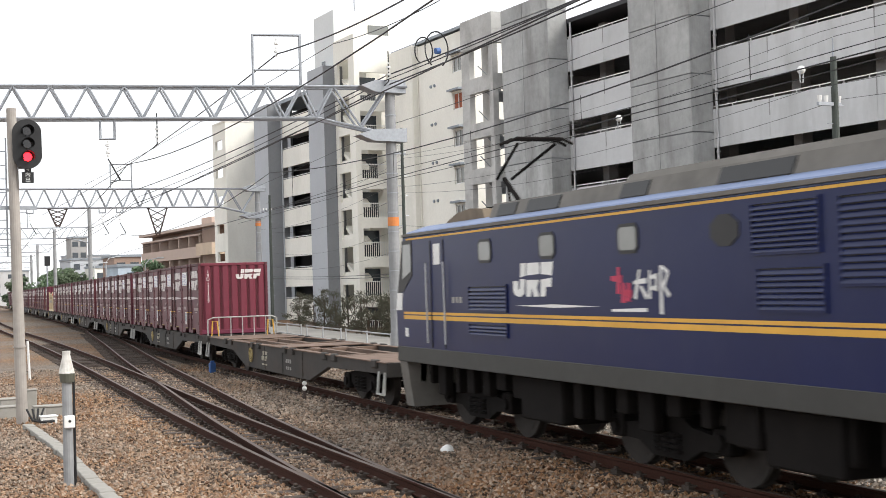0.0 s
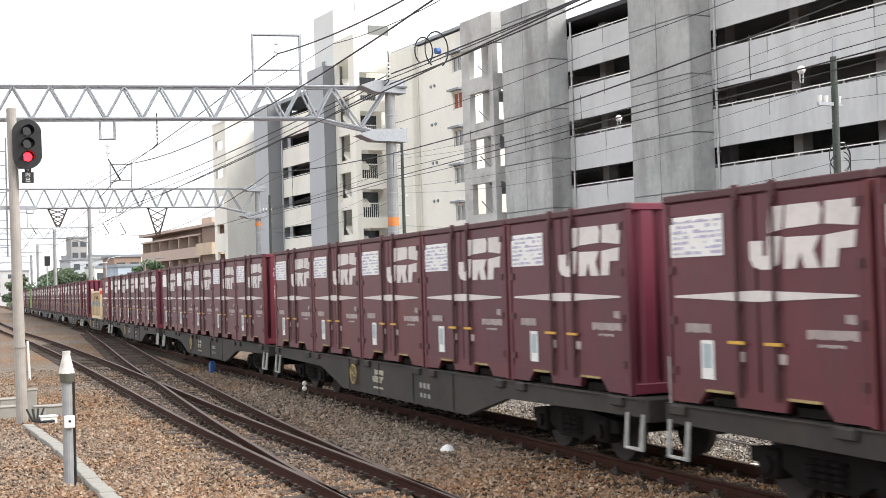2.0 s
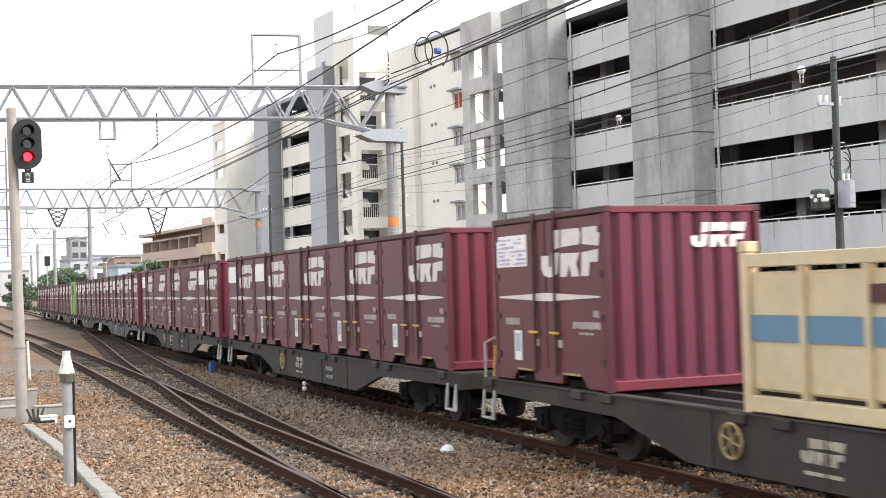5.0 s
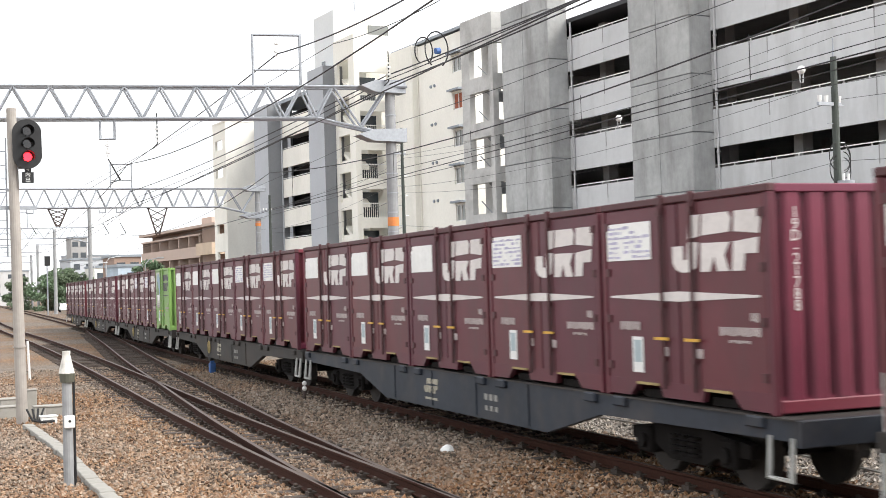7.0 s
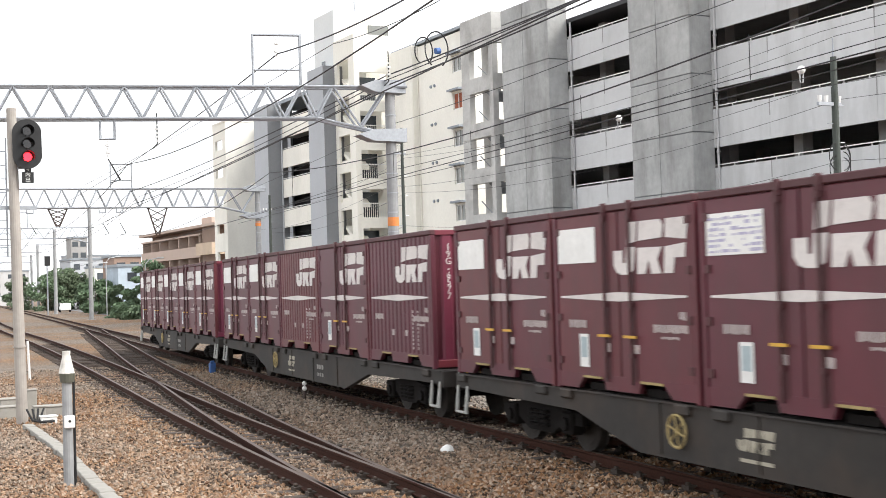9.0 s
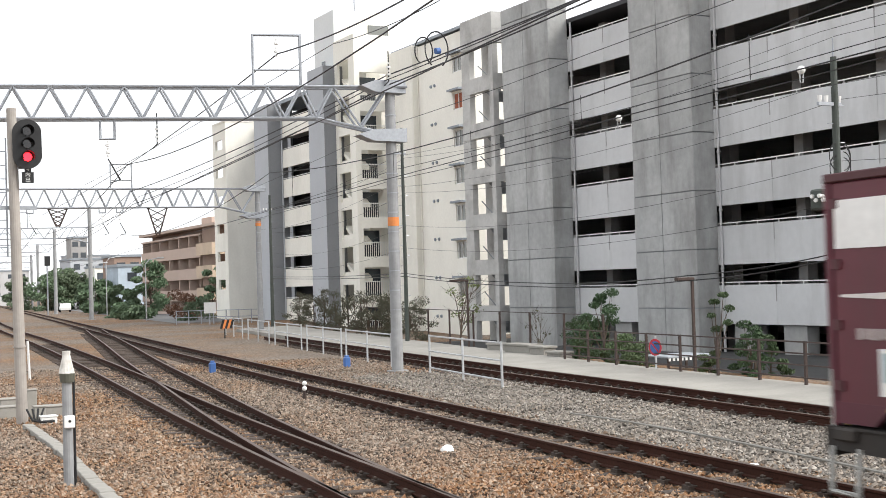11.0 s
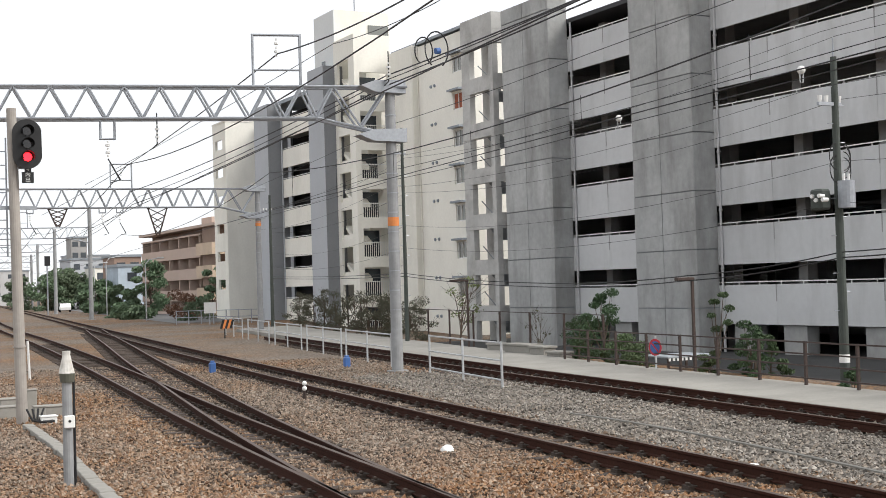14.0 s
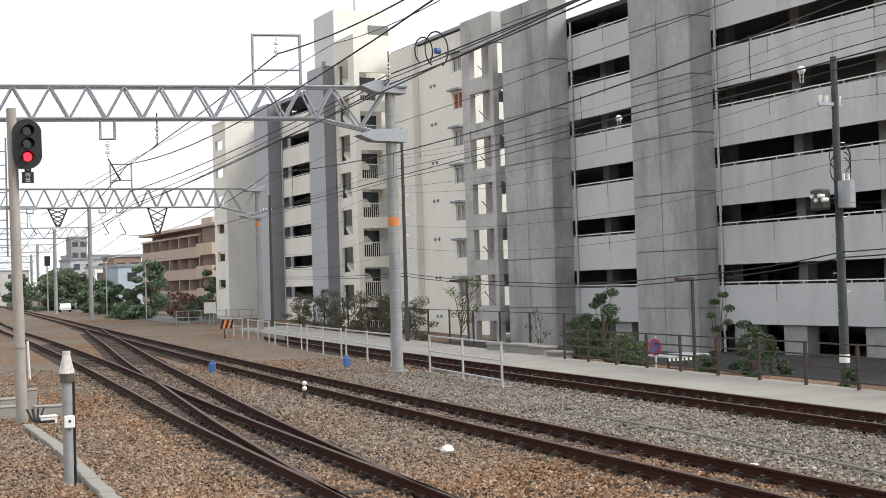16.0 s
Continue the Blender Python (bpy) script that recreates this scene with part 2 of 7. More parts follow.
def add_prism(bm, pts, axis, a, b, index=0):
    """A prism: the outline pts (two coordinates each) pushed along axis 0, 1 or 2 from a to b."""
    def put(p, c):
        q = [p[0], p[1]]
        q.insert(axis, c)
        return bm.verts.new(q)
    va, vb = [put(p, a) for p in pts], [put(p, b) for p in pts]
    fs = [bm.faces.new(va), bm.faces.new(vb[::-1])]
    for i in range(len(pts)):
        j = (i + 1) % len(pts)
        fs.append(bm.faces.new([va[i], vb[i], vb[j], va[j]]))
    for f in fs:
        f.material_index = index
    bmesh.ops.recalc_face_normals(bm, faces=fs)
    return fs


def prism(pts, axis, a, b):
    bm = bmesh.new()
    add_prism(bm, pts, axis, a, b)
    return bm


def add_tube(bm, p, q, r, r2=None, seg=8, caps=True):
    p, q = Vector(p), Vector(q)
    r2 = r if r2 is None else r2
    d = (q - p).normalized()
    u = d.orthogonal().normalized()
    v = d.cross(u)
    ra, rb = [], []
    for i in range(seg):
        a = 2 * math.pi * i / seg
        o = u * math.cos(a) + v * math.sin(a)
        ra.append(bm.verts.new(p + o * r))
        rb.append(bm.verts.new(q + o * r2))
    for i in range(seg):
        j = (i + 1) % seg
        bm.faces.new([ra[i], ra[j], rb[j], rb[i]])
    if caps:
        bm.faces.new(ra[::-1])
        bm.faces.new(rb)


def tube(p, q, r, r2=None, seg=8):
    bm = bmesh.new()
    add_tube(bm, p, q, r, r2, seg)
    return bm


def add_path(bm, pts, r, seg=6):
    """One bent tube through the points, closed where the last meets the first."""
    pts = [Vector(p) for p in pts]
    closed = (pts[0] - pts[-1]).length < 1e-6
    if closed:
        pts = pts[:-1]
    n = len(pts)
    rings, u = [], None
    for i, p in enumerate(pts):
        q0 = pts[i - 1] if (i > 0 or closed) else p
        q1 = pts[(i + 1) % n] if (i < n - 1 or closed) else p
        d = (q1 - q0).normalized()
        u = d.orthogonal().normalized() if u is None else (u - d * u.dot(d)).normalized()
        v = d.cross(u)
        k = 1.0
        if (i > 0 and i < n - 1) or closed:
            k = 1 / max(0.5, math.cos((p - q0).angle(q1 - p, 0.0) / 2))
        rings.append([bm.verts.new(p + (u * math.cos(t) + v * math.sin(t)) * r * k) for t in (2 * math.pi * j / seg for j in range(seg))])
    pairs = list(zip(rings, rings[1:])) + ([(rings[-1], rings[0])] if closed else [])
    for ra, rb in pairs:
        for j in range(seg):
            bm.faces.new([ra[j], ra[(j + 1) % seg], rb[(j + 1) % seg], rb[j]])
    if not closed:
        bm.faces.new(rings[0][::-1])
        bm.faces.new(rings[-1])


def path(pts, r, seg=6):
    bm = bmesh.new()
    add_path(bm, pts, r, seg)
    return bm


# ------------------------------------------------------------ the lines of the tracks
def main_x(y):
    """The main track's centre line, x over y."""
    if y < 0:
        return 9.745 - 3.5 * (1 - math.exp(y / 40))
    return 10.349 + 0.13013 * y - 0.604 / (1 + (y / 30) ** 2) - 0.04235 * y / (1 + (y / 60) ** 2)


TRACK_Y = np.arange(-420, 520, 0.5)
TRACK_X = np.array([main_x(v) for v in TRACK_Y])
TRACK_S = np.concatenate([[0], np.cumsum(np.hypot(np.diff(TRACK_X), np.diff(TRACK_Y)))])
TRACK_S -= np.interp(0, TRACK_Y, TRACK_S)


def on_track(s):
    return float(np.interp(s, TRACK_S, TRACK_X)), float(np.interp(s, TRACK_S, TRACK_Y))


def track_pose(s, length):
    """The pose of a vehicle whose front stands at s and whose rear at s + length; +Y points to its rear."""
    ax, ay = on_track(s + 0.15 * length)
    bx, by = on_track(s + 0.85 * length)
    turn = math.degrees(math.atan2(-(bx - ax), by - ay))
    k = 0.15 / 0.7
    return pose(ax - (bx - ax) * k, ay - (by - ay) * k, 0, 0, 0, turn)


SPEED = 25.18
# small unevenness of the run: seconds and metres the train lags behind an even speed
LAG_T = (0.0, 1.0, 1.5, 2.0, 2.5, 3.0, 3.5, 4.0, 6.5, 7.0, 7.5, 8.0, 8.5, 9.0, 16.0)
LAG = (-0.08, -0.2, -0.1, -0.03, -0.02, 0.11, 0.15, 0.25, -0.12, -0.02, 0.09, 0.17, -0.25, -0.08, 0.0)
MOVING = []

# ------------------------------------------------------------ ground
def smooth(a, b, v):
    t = min(1.0, max(0.0, (v - a) / (b - a)))
    return t * t * (3 - 2 * t)


def ground_z(x, y):
    """Ballast near the tracks, a lower yard in front of the buildings."""
    edge = main_x(y) + 11.5
    return -0.22 - 1.0 * smooth(edge, edge + 2.5, x) * (1 - smooth(75, 110, y)) + 0.02 * noise.noise((x * 0.9, y * 0.9, 0))


def build_ground():
    ys = np.concatenate([np.linspace(-3000, -60, 8), np.linspace(-50, 4, 10), np.arange(5, 60, 0.75), np.arange(60, 140, 3),
                         np.geomspace(142, 4000, 14)])
    xs = np.concatenate([-np.geomspace(3000, 20, 8), np.arange(-15, 2, 3), np.arange(2, 30, 0.6), np.arange(31, 60, 2), np.geomspace(65, 4000, 10)])
    bm = bmesh.new()
    grid = [[bm.verts.new((x, y, ground_z(x, y))) for x in xs] for y in ys]
    for j in range(len(ys) - 1):
        for i in range(len(xs) - 1):
            bm.faces.new([grid[j][i], grid[j][i + 1], grid[j + 1][i + 1], grid[j + 1][i]])
    ob = new("ground", mesh_of(bm, "ground", BALLAST, True))
    tagged(ob, "brown and grey railway ballast spread between the tracks", "ground", kind="structure")


build_ground()


# ------------------------------------------------------------ tracks
def spline(points):
    """x over y through a few points, smoothly."""
    px_ = np.array([p[0] for p in points])
    py_ = np.array([p[1] for p in points])
    slope = np.gradient(px_, py_)

    def at(y):
        if y <= py_[0]:
            return float(px_[0] + slope[0] * (y - py_[0]))
        if y >= py_[-1]:
            return float(px_[-1] + slope[-1] * (y - py_[-1]))
        i = int(np.searchsorted(py_, y)) - 1
        h = py_[i + 1] - py_[i]
        t = (y - py_[i]) / h
        return float((2 * t ** 3 - 3 * t ** 2 + 1) * px_[i] + (t ** 3 - 2 * t ** 2 + t) * h * slope[i]
                     + (-2 * t ** 3 + 3 * t ** 2) * px_[i + 1] + (t ** 3 - t ** 2) * h * slope[i + 1])
    return at


left_x = spline([(5.7, 4), (6.83, 15), (7.92, 25), (9.17, 35), (10.42, 45), (12.2, 60), (14.5, 81), (16.4, 100), (18.7, 120), (23.0, 155), (45, 300)])
cross_x = spline([(6.0, 8), (6.83, 15), (7.6, 20), (8.42, 25), (9.3, 30), (10.55, 37), (11.95, 45), (14.55, 59), (16.05, 67), (18.6, 81), (21.4, 96)])
siding_x = spline([(15.1, 2), (17.05, 17), (17.58, 21), (19.6, 36), (22.0, 52), (24.3, 66)])


def offset_line(fx, ys, off):
    pts = []
    for y in ys:
        d = Vector((fx(y + 0.3) - fx(y - 0.3), 0.6)).normalized()
        pts.append((fx(y) + off * d.y, y - off * d.x))
    return pts


def sweep(bm, line, profile, z=0.0):
    rings = []
    for i, (x, y) in enumerate(line):
        a, b = line[max(0, i - 1)], line[min(len(line) - 1, i + 1)]
        d = Vector((b[0] - a[0], b[1] - a[1])).normalized()
        rings.append([bm.verts.new((x + o * d.y, y - o * d.x, z + h)) for o, h in profile])
    n = len(profile)
    for r, q in zip(rings, rings[1:]):
        for i in range(n):
            j = (i + 1) % n
            f = bm.faces.new([r[i], q[i], q[j], r[j]])
            f.material_index = 1 if profile[i][1] > -0.006 and profile[j][1] > -0.006 else 0
    bm.faces.new(rings[0])
    bm.faces.new(rings[-1][::-1])


RAIL_PROFILE = [(-0.036, -0.004), (-0.036, -0.035), (-0.011, -0.055), (-0.011, -0.135), (-0.064, -0.148), (-0.064, -0.165),
                (0.064, -0.165), (0.064, -0.148), (0.011, -0.135), (0.011, -0.055), (0.036, -0.035), (0.036, -0.004), (0.028, 0.0), (-0.028, 0.0)]
SLEEPER_MESH = None


def sleeper_mesh():
    bm = bmesh.new()
    add_box(bm, -1.05, 1.05, -0.11, 0.11, -0.30, -0.165, 0.012)
    for side in (-0.565, 0.565):
        add_box(bm, side - 0.14, side + 0.14, -0.09, 0.09, -0.166, -0.115)
        for k in (-0.10, 0.10):
            add_box(bm, side + k - 0.025, side + k + 0.025, -0.04, 0.04, -0.115, -0.075, 0.01)
    return mesh_of(bm, "sleeper", SLEEPER)


def build_track(name, fx, y0, y1, sleepers, label, skip=None):
    global SLEEPER_MESH
    SLEEPER_MESH = SLEEPER_MESH or sleeper_mesh()
    root = thing(name, label, "railway track", "railway tracks", "structure")
    ys = np.concatenate([np.arange(y0, 0, 8.0) if y0 < -10 else [], np.arange(max(y0, 0), min(y1, 90), 1.0), np.geomspace(90, y1, 40)]) if y1 > 90 else np.arange(y0, y1 + 0.01, 1.0)
    for off in (-0.565, 0.565):
        bm = bmesh.new()
        sweep(bm, offset_line(fx, ys, off), RAIL_PROFILE)
        part("rail", bm, [RAIL, RAIL_TOP], root)
    y = sleepers[0]
    while y < sleepers[1]:
        if not skip or skip(y):
            ob = new("sleeper", SLEEPER_MESH)
            ob.parent = root
            a = math.degrees(math.atan2(-(fx(y + 0.3) - fx(y - 0.3)), 0.6))
            ob.matrix_basis = pose(fx(y) + random.uniform(-0.02, 0.02), y, random.uniform(-0.03, -0.005), 0, 0, a + random.uniform(-0.7, 0.7))
        y += 0.62
    return root


build_track("main_track", main_x, -400, 500, (7, 110), "rusty railway track with timber sleepers in ballast")
build_track("left_track", left_x, 2, 290, (9, 75), "rusty railway track with bright running rails")
build_track("crossover_track", cross_x, 13, 96, (19, 92), "rusty crossover track joining two railway lines")
build_track("siding_track", siding_x, 2, 66, (10, 60), "rusty siding track beside the concrete footpath")


def build_bed():
    """The newer grey ballast between the main track and the siding."""
    bm = bmesh.new()
    ys = np.arange(2, 37, 0.6)
    rows = []
    for y in ys:
        lo, hi = main_x(y) + 1.25 + 0.5 * smooth(20, 37, y) + 0.25 * noise.noise((y * 0.6, 3, 0)), siding_x(y) + 0.85
        n = 9
        rows.append([bm.verts.new((lo + (hi - lo) * i / n, y, -0.205 + 0.02 * noise.noise((i * 0.8, y * 0.8, 5)) + (0.0 if 0 < i < n else -0.05))) for i in range(n + 1)])
    for r, q in zip(rows, rows[1:]):
        for i in range(len(r) - 1):
            bm.faces.new([r[i], r[i + 1], q[i + 1], q[i]])
    ob = new("grey_ballast", mesh_of(bm, "grey_ballast", BALLAST_GREY, True))
    tagged(ob, "newer pale grey ballast between two tracks", "ground", kind="structure")


def build_stones(name, n, grey, material, label):
    """Loose ballast stones over the beds, thickest near the viewer."""
    rng = np.random.default_rng(5 if grey else 6)
    r = 12.5 + (30 if grey else 38) * rng.random(n) ** 1.5
    a = rng.uniform(0.10, 0.88, n)
    x, y = r * np.sin(a), r * np.cos(a)
    mid = np.array([main_x(v) for v in y])
    jitter = rng.normal(0, 0.22, n)
    is_grey = (x > mid + 1.35 + 0.5 * np.clip((y - 20) / 17, 0, 1) + jitter) & (y < 36 + 3 * jitter)
    off = np.abs(x - mid)
    keep = (x > 1.0) & (x < mid + 6.6) & (is_grey if grey else ~is_grey) & (np.abs(off - 0.565) > 0.10)
    for fx in (left_x, cross_x, siding_x):
        fo = np.abs(x - np.array([fx(v) for v in y]))
        keep &= (np.abs(fo - 0.565) > 0.10) | (y > 70)
    x, y = x[keep], y[keep]
    n = len(x)
    size = rng.uniform(0.015, 0.040, n)
    base = np.array([(1, 0, 0), (-1, 0, 0), (0, 1, 0), (0, -1, 0), (0, 0, 1), (0, 0, -1)], float)
    faces = np.array([(0, 2, 4), (2, 1, 4), (1, 3, 4), (3, 0, 4), (2, 0, 5), (1, 2, 5), (3, 1, 5), (0, 3, 5)])
    verts = base[None] * rng.uniform(0.6, 1.35, (n, 6, 1)) + rng.normal(0, 0.28, (n, 6, 3))
    ang = rng.uniform(0, 6.283, n)
    c, s = np.cos(ang)[:, None], np.sin(ang)[:, None]
    vx, vy = verts[..., 0] * c - verts[..., 1] * s, verts[..., 0] * s + verts[..., 1] * c
    z = np.array([ground_z(p, q) for p, q in zip(x, y)]) + (0.015 if grey else 0.0)
    out = np.stack([vx * size[:, None] + x[:, None], vy * size[:, None] + y[:, None],
                    verts[..., 2] * size[:, None] * 0.85 + z[:, None] + 0.010 + rng.uniform(0, 0.02, n)[:, None]], -1).reshape(-1, 3)
    fs = (faces[None] + 6 * np.arange(n)[:, None, None]).reshape(-1, 3)
    me = bpy.data.meshes.new(name)
    me.from_pydata(out.tolist(), [], fs.tolist())
    me.materials.append(material)
    tagged(new(name, me), label, "gravel", kind="stuff")


def stone_material(name, cols):
    """Single stones, each of its own tone, greyer in broad patches."""
    cols = [[0.80 * v for v in c] for c in cols]
    m = bpy.data.materials.new(name)
    m.use_nodes = True
    n, l = m.node_tree.nodes, m.node_tree.links
    b = n["Principled BSDF"]
    b.inputs["Roughness"].default_value = 0.95
    b.inputs["Specular IOR Level"].default_value = 0.2
    g = n.new("ShaderNodeNewGeometry")
    co = n.new("ShaderNodeTexCoord")
    big = n.new("ShaderNodeTexNoise")
    big.inputs["Scale"].default_value = 0.45
    big.inputs["Detail"].default_value = 4
    l.new(co.outputs["Object"], big.inputs["Vector"])
    c = n.new("ShaderNodeMath")
    c.operation = "MULTIPLY_ADD"
    l.new(big.outputs[0], c.inputs[0])
    c.inputs[1].default_value = 0.9
    a = n.new("ShaderNodeMath")
    a.operation = "MULTIPLY_ADD"
    l.new(g.outputs["Random Per Island"], a.inputs[0])
    a.inputs[1].default_value, a.inputs[2].default_value = 1.0, -0.45
    l.new(a.outputs[0], c.inputs[2])
    ramp = n.new("ShaderNodeValToRGB")
    e = ramp.color_ramp.elements
    e[0].color, e[1].color = (*cols[0], 1), (*cols[-1], 1)
    for i, k in enumerate(cols[1:-1]):
        e.new((i + 1) / (len(cols) - 1)).color = (*k, 1)
    l.new(c.outputs[0], ramp.inputs[0])
    patch = n.new("ShaderNodeTexNoise")
    patch.inputs["Scale"].default_value = 0.11
    patch.inputs["Detail"].default_value = 5
    l.new(co.outputs["Object"], patch.inputs["Vector"])
    pr = n.new("ShaderNodeMapRange")
    pr.inputs["From Min"].default_value, pr.inputs["From Max"].default_value = 0.38, 0.57
    pr.inputs["To Max"].default_value = 0.55
    l.new(patch.outputs[0], pr.inputs[0])
    grey = n.new("ShaderNodeMixRGB")
    l.new(pr.outputs[0], grey.inputs[0])
    l.new(ramp.outputs[0], grey.inputs[1])
    tone = n.new("ShaderNodeValToRGB")
    tone.color_ramp.elements[0].color, tone.color_ramp.elements[1].color = (0.07, 0.062, 0.055, 1), (0.38, 0.35, 0.31, 1)
    l.new(g.outputs["Random Per Island"], tone.inputs[0])
    l.new(tone.outputs[0], grey.inputs[2])
    l.new(grey.outputs[0], b.inputs["Base Color"])
    return m


build_bed()
build_stones("ballast_stones", 150000, False, stone_material("loose_brown_stone", [(0.085, 0.058, 0.042), (0.30, 0.23, 0.17), (0.22, 0.11, 0.058), (0.54, 0.43, 0.33),
             (0.36, 0.19, 0.10), (0.27, 0.15, 0.08), (0.44, 0.27, 0.155), (0.36, 0.28, 0.21)]), "loose broken brown and grey ballast stones")
build_stones("grey_stones", 95000, True, stone_material("loose_grey_stone", [(0.10, 0.09, 0.08), (0.31, 0.285, 0.255), (0.20, 0.17, 0.145), (0.54, 0.50, 0.45), (0.33, 0.255, 0.19), (0.43, 0.39, 0.345)]),
             "loose pale grey ballast stones")


# ------------------------------------------------------------ the train
CL, CW, CH, DECK = 3.715, 2.45, 2.50, 1.0


def mark_quad(bm, pts, x, thick=0.004):
    """A flat marking on a side that faces -X: outline in (y, z)."""
    add_prism(bm, pts, 0, x, x - thick)


def logo_blocks(y0, y1, z0, z1):
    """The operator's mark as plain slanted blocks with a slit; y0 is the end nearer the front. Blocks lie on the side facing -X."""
    w, h = y1 - y0, z1 - z0
    groups = []

    def q(u, v):
        return (y1 - u * w, z0 + v * h)
    groups.append([q(0.0, 0.47), q(0.0, 0.18), q(0.04, 0.05), q(0.11, 0.0), q(0.20, 0.0), q(0.28, 0.08), q(0.31, 0.52), q(0.185, 0.53), q(0.17, 0.22), q(0.13, 0.22), q(0.13, 0.47)])
    groups.append([q(0.19, 0.58), q(0.315, 0.62), q(0.34, 1.0), q(0.205, 1.0)])
    groups.append([q(0.33, 0.0), q(0.44, 0.0), q(0.485, 0.27), q(0.52, 0.0), q(0.65, 0.0), q(0.60, 0.27), q(0.66, 0.49), q(0.34, 0.50)])
    groups.append([q(0.345, 0.63), q(0.66, 0.66), q(0.685, 0.88), q(0.65, 1.0), q(0.365, 1.0)])
    groups.append([q(0.68, 0.0), q(0.80, 0.0), q(0.82, 0.28), q(0.945, 0.28), q(0.96, 0.54), q(0.70, 0.49)])
    groups.append([q(0.705, 0.66), q(0.965, 0.60), q(1.0, 1.0), q(0.715, 1.0)])
    return groups


def text_mesh(body, size, material):
    cu = bpy.data.curves.new("lettering", "FONT")
    cu.body, cu.size, cu.extrude = body, size, 0.002
    cu.align_x, cu.align_y = "CENTER", "CENTER"
    cu.resolution_u = 2
    ob = new("lettering", cu)
    bpy.context.view_layer.update()
    me = bpy.data.meshes.new_from_object(ob.evaluated_get(bpy.context.evaluated_depsgraph_get()))
    bpy.data.objects.remove(ob)
    me.materials.clear()
    me.materials.append(material)
    return me


def container(style, panel, body_mat=None, end_mat=None, serial="", end_logo=False, label=""):
    """A twelve-foot rail container; origin at the middle of its front bottom edge, +Y to the rear, its near side faces -X."""
    body_mat, end_mat = body_mat or CONTAINER_RED, end_mat or CONTAINER_END_LIT
    names = {"flat": "maroon twelve-foot freight container with flat double doors riding on a wagon",
             "ribbed": "maroon twelve-foot freight container with ribbed steel sides riding on a wagon"}
    root = thing("freight_container", label or names[style], "freight container", "containers on the train")
    hw = CW / 2
    x0, x1 = -hw, hw
    # core
    part("body", box(x0 + 0.05, x1 - 0.05, 0.05, CL - 0.05, 0.20, CH - 0.03), body_mat, root)
    # ends: vertical corrugation
    for yy, sgn in ((0.05, -1), (CL - 0.05, 1)):
        n, w = 7, (CW - 0.24)
        line = []
        for i in range(n):
            k = x0 + 0.12 + w * i / n
            e = k + w / n
            line += [(k, yy), (k + 0.08, yy), (k + 0.12, yy + sgn * 0.035), (e - 0.04, yy + sgn * 0.035)]
        line += [(x1 - 0.12, yy), (x1 - 0.12, yy - sgn * 0.03), (x0 + 0.12, yy - sgn * 0.03)]
        bm = prism(line, 2, 0.16, CH - 0.10)
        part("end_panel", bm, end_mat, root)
    # frame
    for xx in (x0, x1 - 0.09):
        for yy in (0.0, CL - 0.09):
            part("corner_post", box(xx, xx + 0.09, yy, yy + 0.09, 0.0, CH - 0.09, 0.012), body_mat, root)
    for xx in (x0, x1 - 0.10):
        part("top_rail", box(xx - 0.006, xx + 0.106, 0.0, CL, CH - 0.09, CH, 0.012), CONTAINER_DARK if body_mat is CONTAINER_RED else body_mat, root)
        bm = bmesh.new()
        outline = [(0.09, 0.03), (0.62, 0.03), (0.80, 0.19), (1.36, 0.19), (1.42, 0.05), (2.28, 0.05), (2.34, 0.19), (2.90, 0.19), (3.08, 0.03),
                   (CL - 0.09, 0.03), (CL - 0.09, 0.24), (0.09, 0.24)]
        add_prism(bm, outline, 0, xx + 0.01, xx + 0.09)
        part("bottom_rail", bm, body_mat, root)
    for yy in (0.0, CL - 0.10):
        bm = box(x0 + 0.09, x1 - 0.09, yy, yy + 0.10, CH - 0.10, CH - 0.004, 0.012)
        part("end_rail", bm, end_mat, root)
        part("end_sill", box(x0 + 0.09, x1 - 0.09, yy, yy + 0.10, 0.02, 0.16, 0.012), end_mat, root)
    # near side skin
    sx = x0 + 0.05
    if style == "flat":
        for a, b in ((0.11, CL / 2 - 0.02), (CL / 2 + 0.02, CL - 0.11)):
            bm = bmesh.new()
            add_box(bm, x0 + 0.015, sx + 0.004, a, b, 0.21, CH - 0.10, 0.01)
            part("side_door", bm, body_mat, root)
        for k, yy in enumerate((CL / 2 - 0.34, CL / 2 + 0.34)):
            bm = bmesh.new()
            add_box(bm, x0 + 0.009, x0 + 0.03, yy - 0.09, yy + 0.09, 0.20, CH - 0.09)
            add_box(bm, x0 - 0.03, x0 + 0.03, yy - 0.05, yy + 0.05, CH - 0.16, CH + 0.025, 0.01)
            add_tube(bm, (x0 - 0.022, yy, 0.16), (x0 - 0.022, yy, CH - 0.10), 0.02, None, 6)
            for zz in (0.5, 1.15, 2.28):
                add_box(bm, x0 - 0.04, x0 + 0.0, yy - 0.05, yy + 0.05, zz, zz + 0.06)
            part("lock_rod", bm, CONTAINER_DARK if body_mat is CONTAINER_RED else body_mat, root)
            part("lock_handle", box(x0 - 0.05, x0 - 0.03, yy - 0.14, yy + 0.16, 0.755, 0.79), YELLOW, root, "yellow door handle")
        for yy in (0.16, CL - 0.16):
            for zz in (0.35, 0.95, 1.55, 2.15):
                part("hinge", box(x0 - 0.008, x0 + 0.03, yy - 0.05, yy + 0.05, zz, zz + 0.10), CONTAINER_DARK if body_mat is CONTAINER_RED else body_mat, root)
    else:
        n, w = 15, CL - 0.20
        line = []
        for i in range(n):
            k = 0.10 + w * i / n
            e = k + w / n
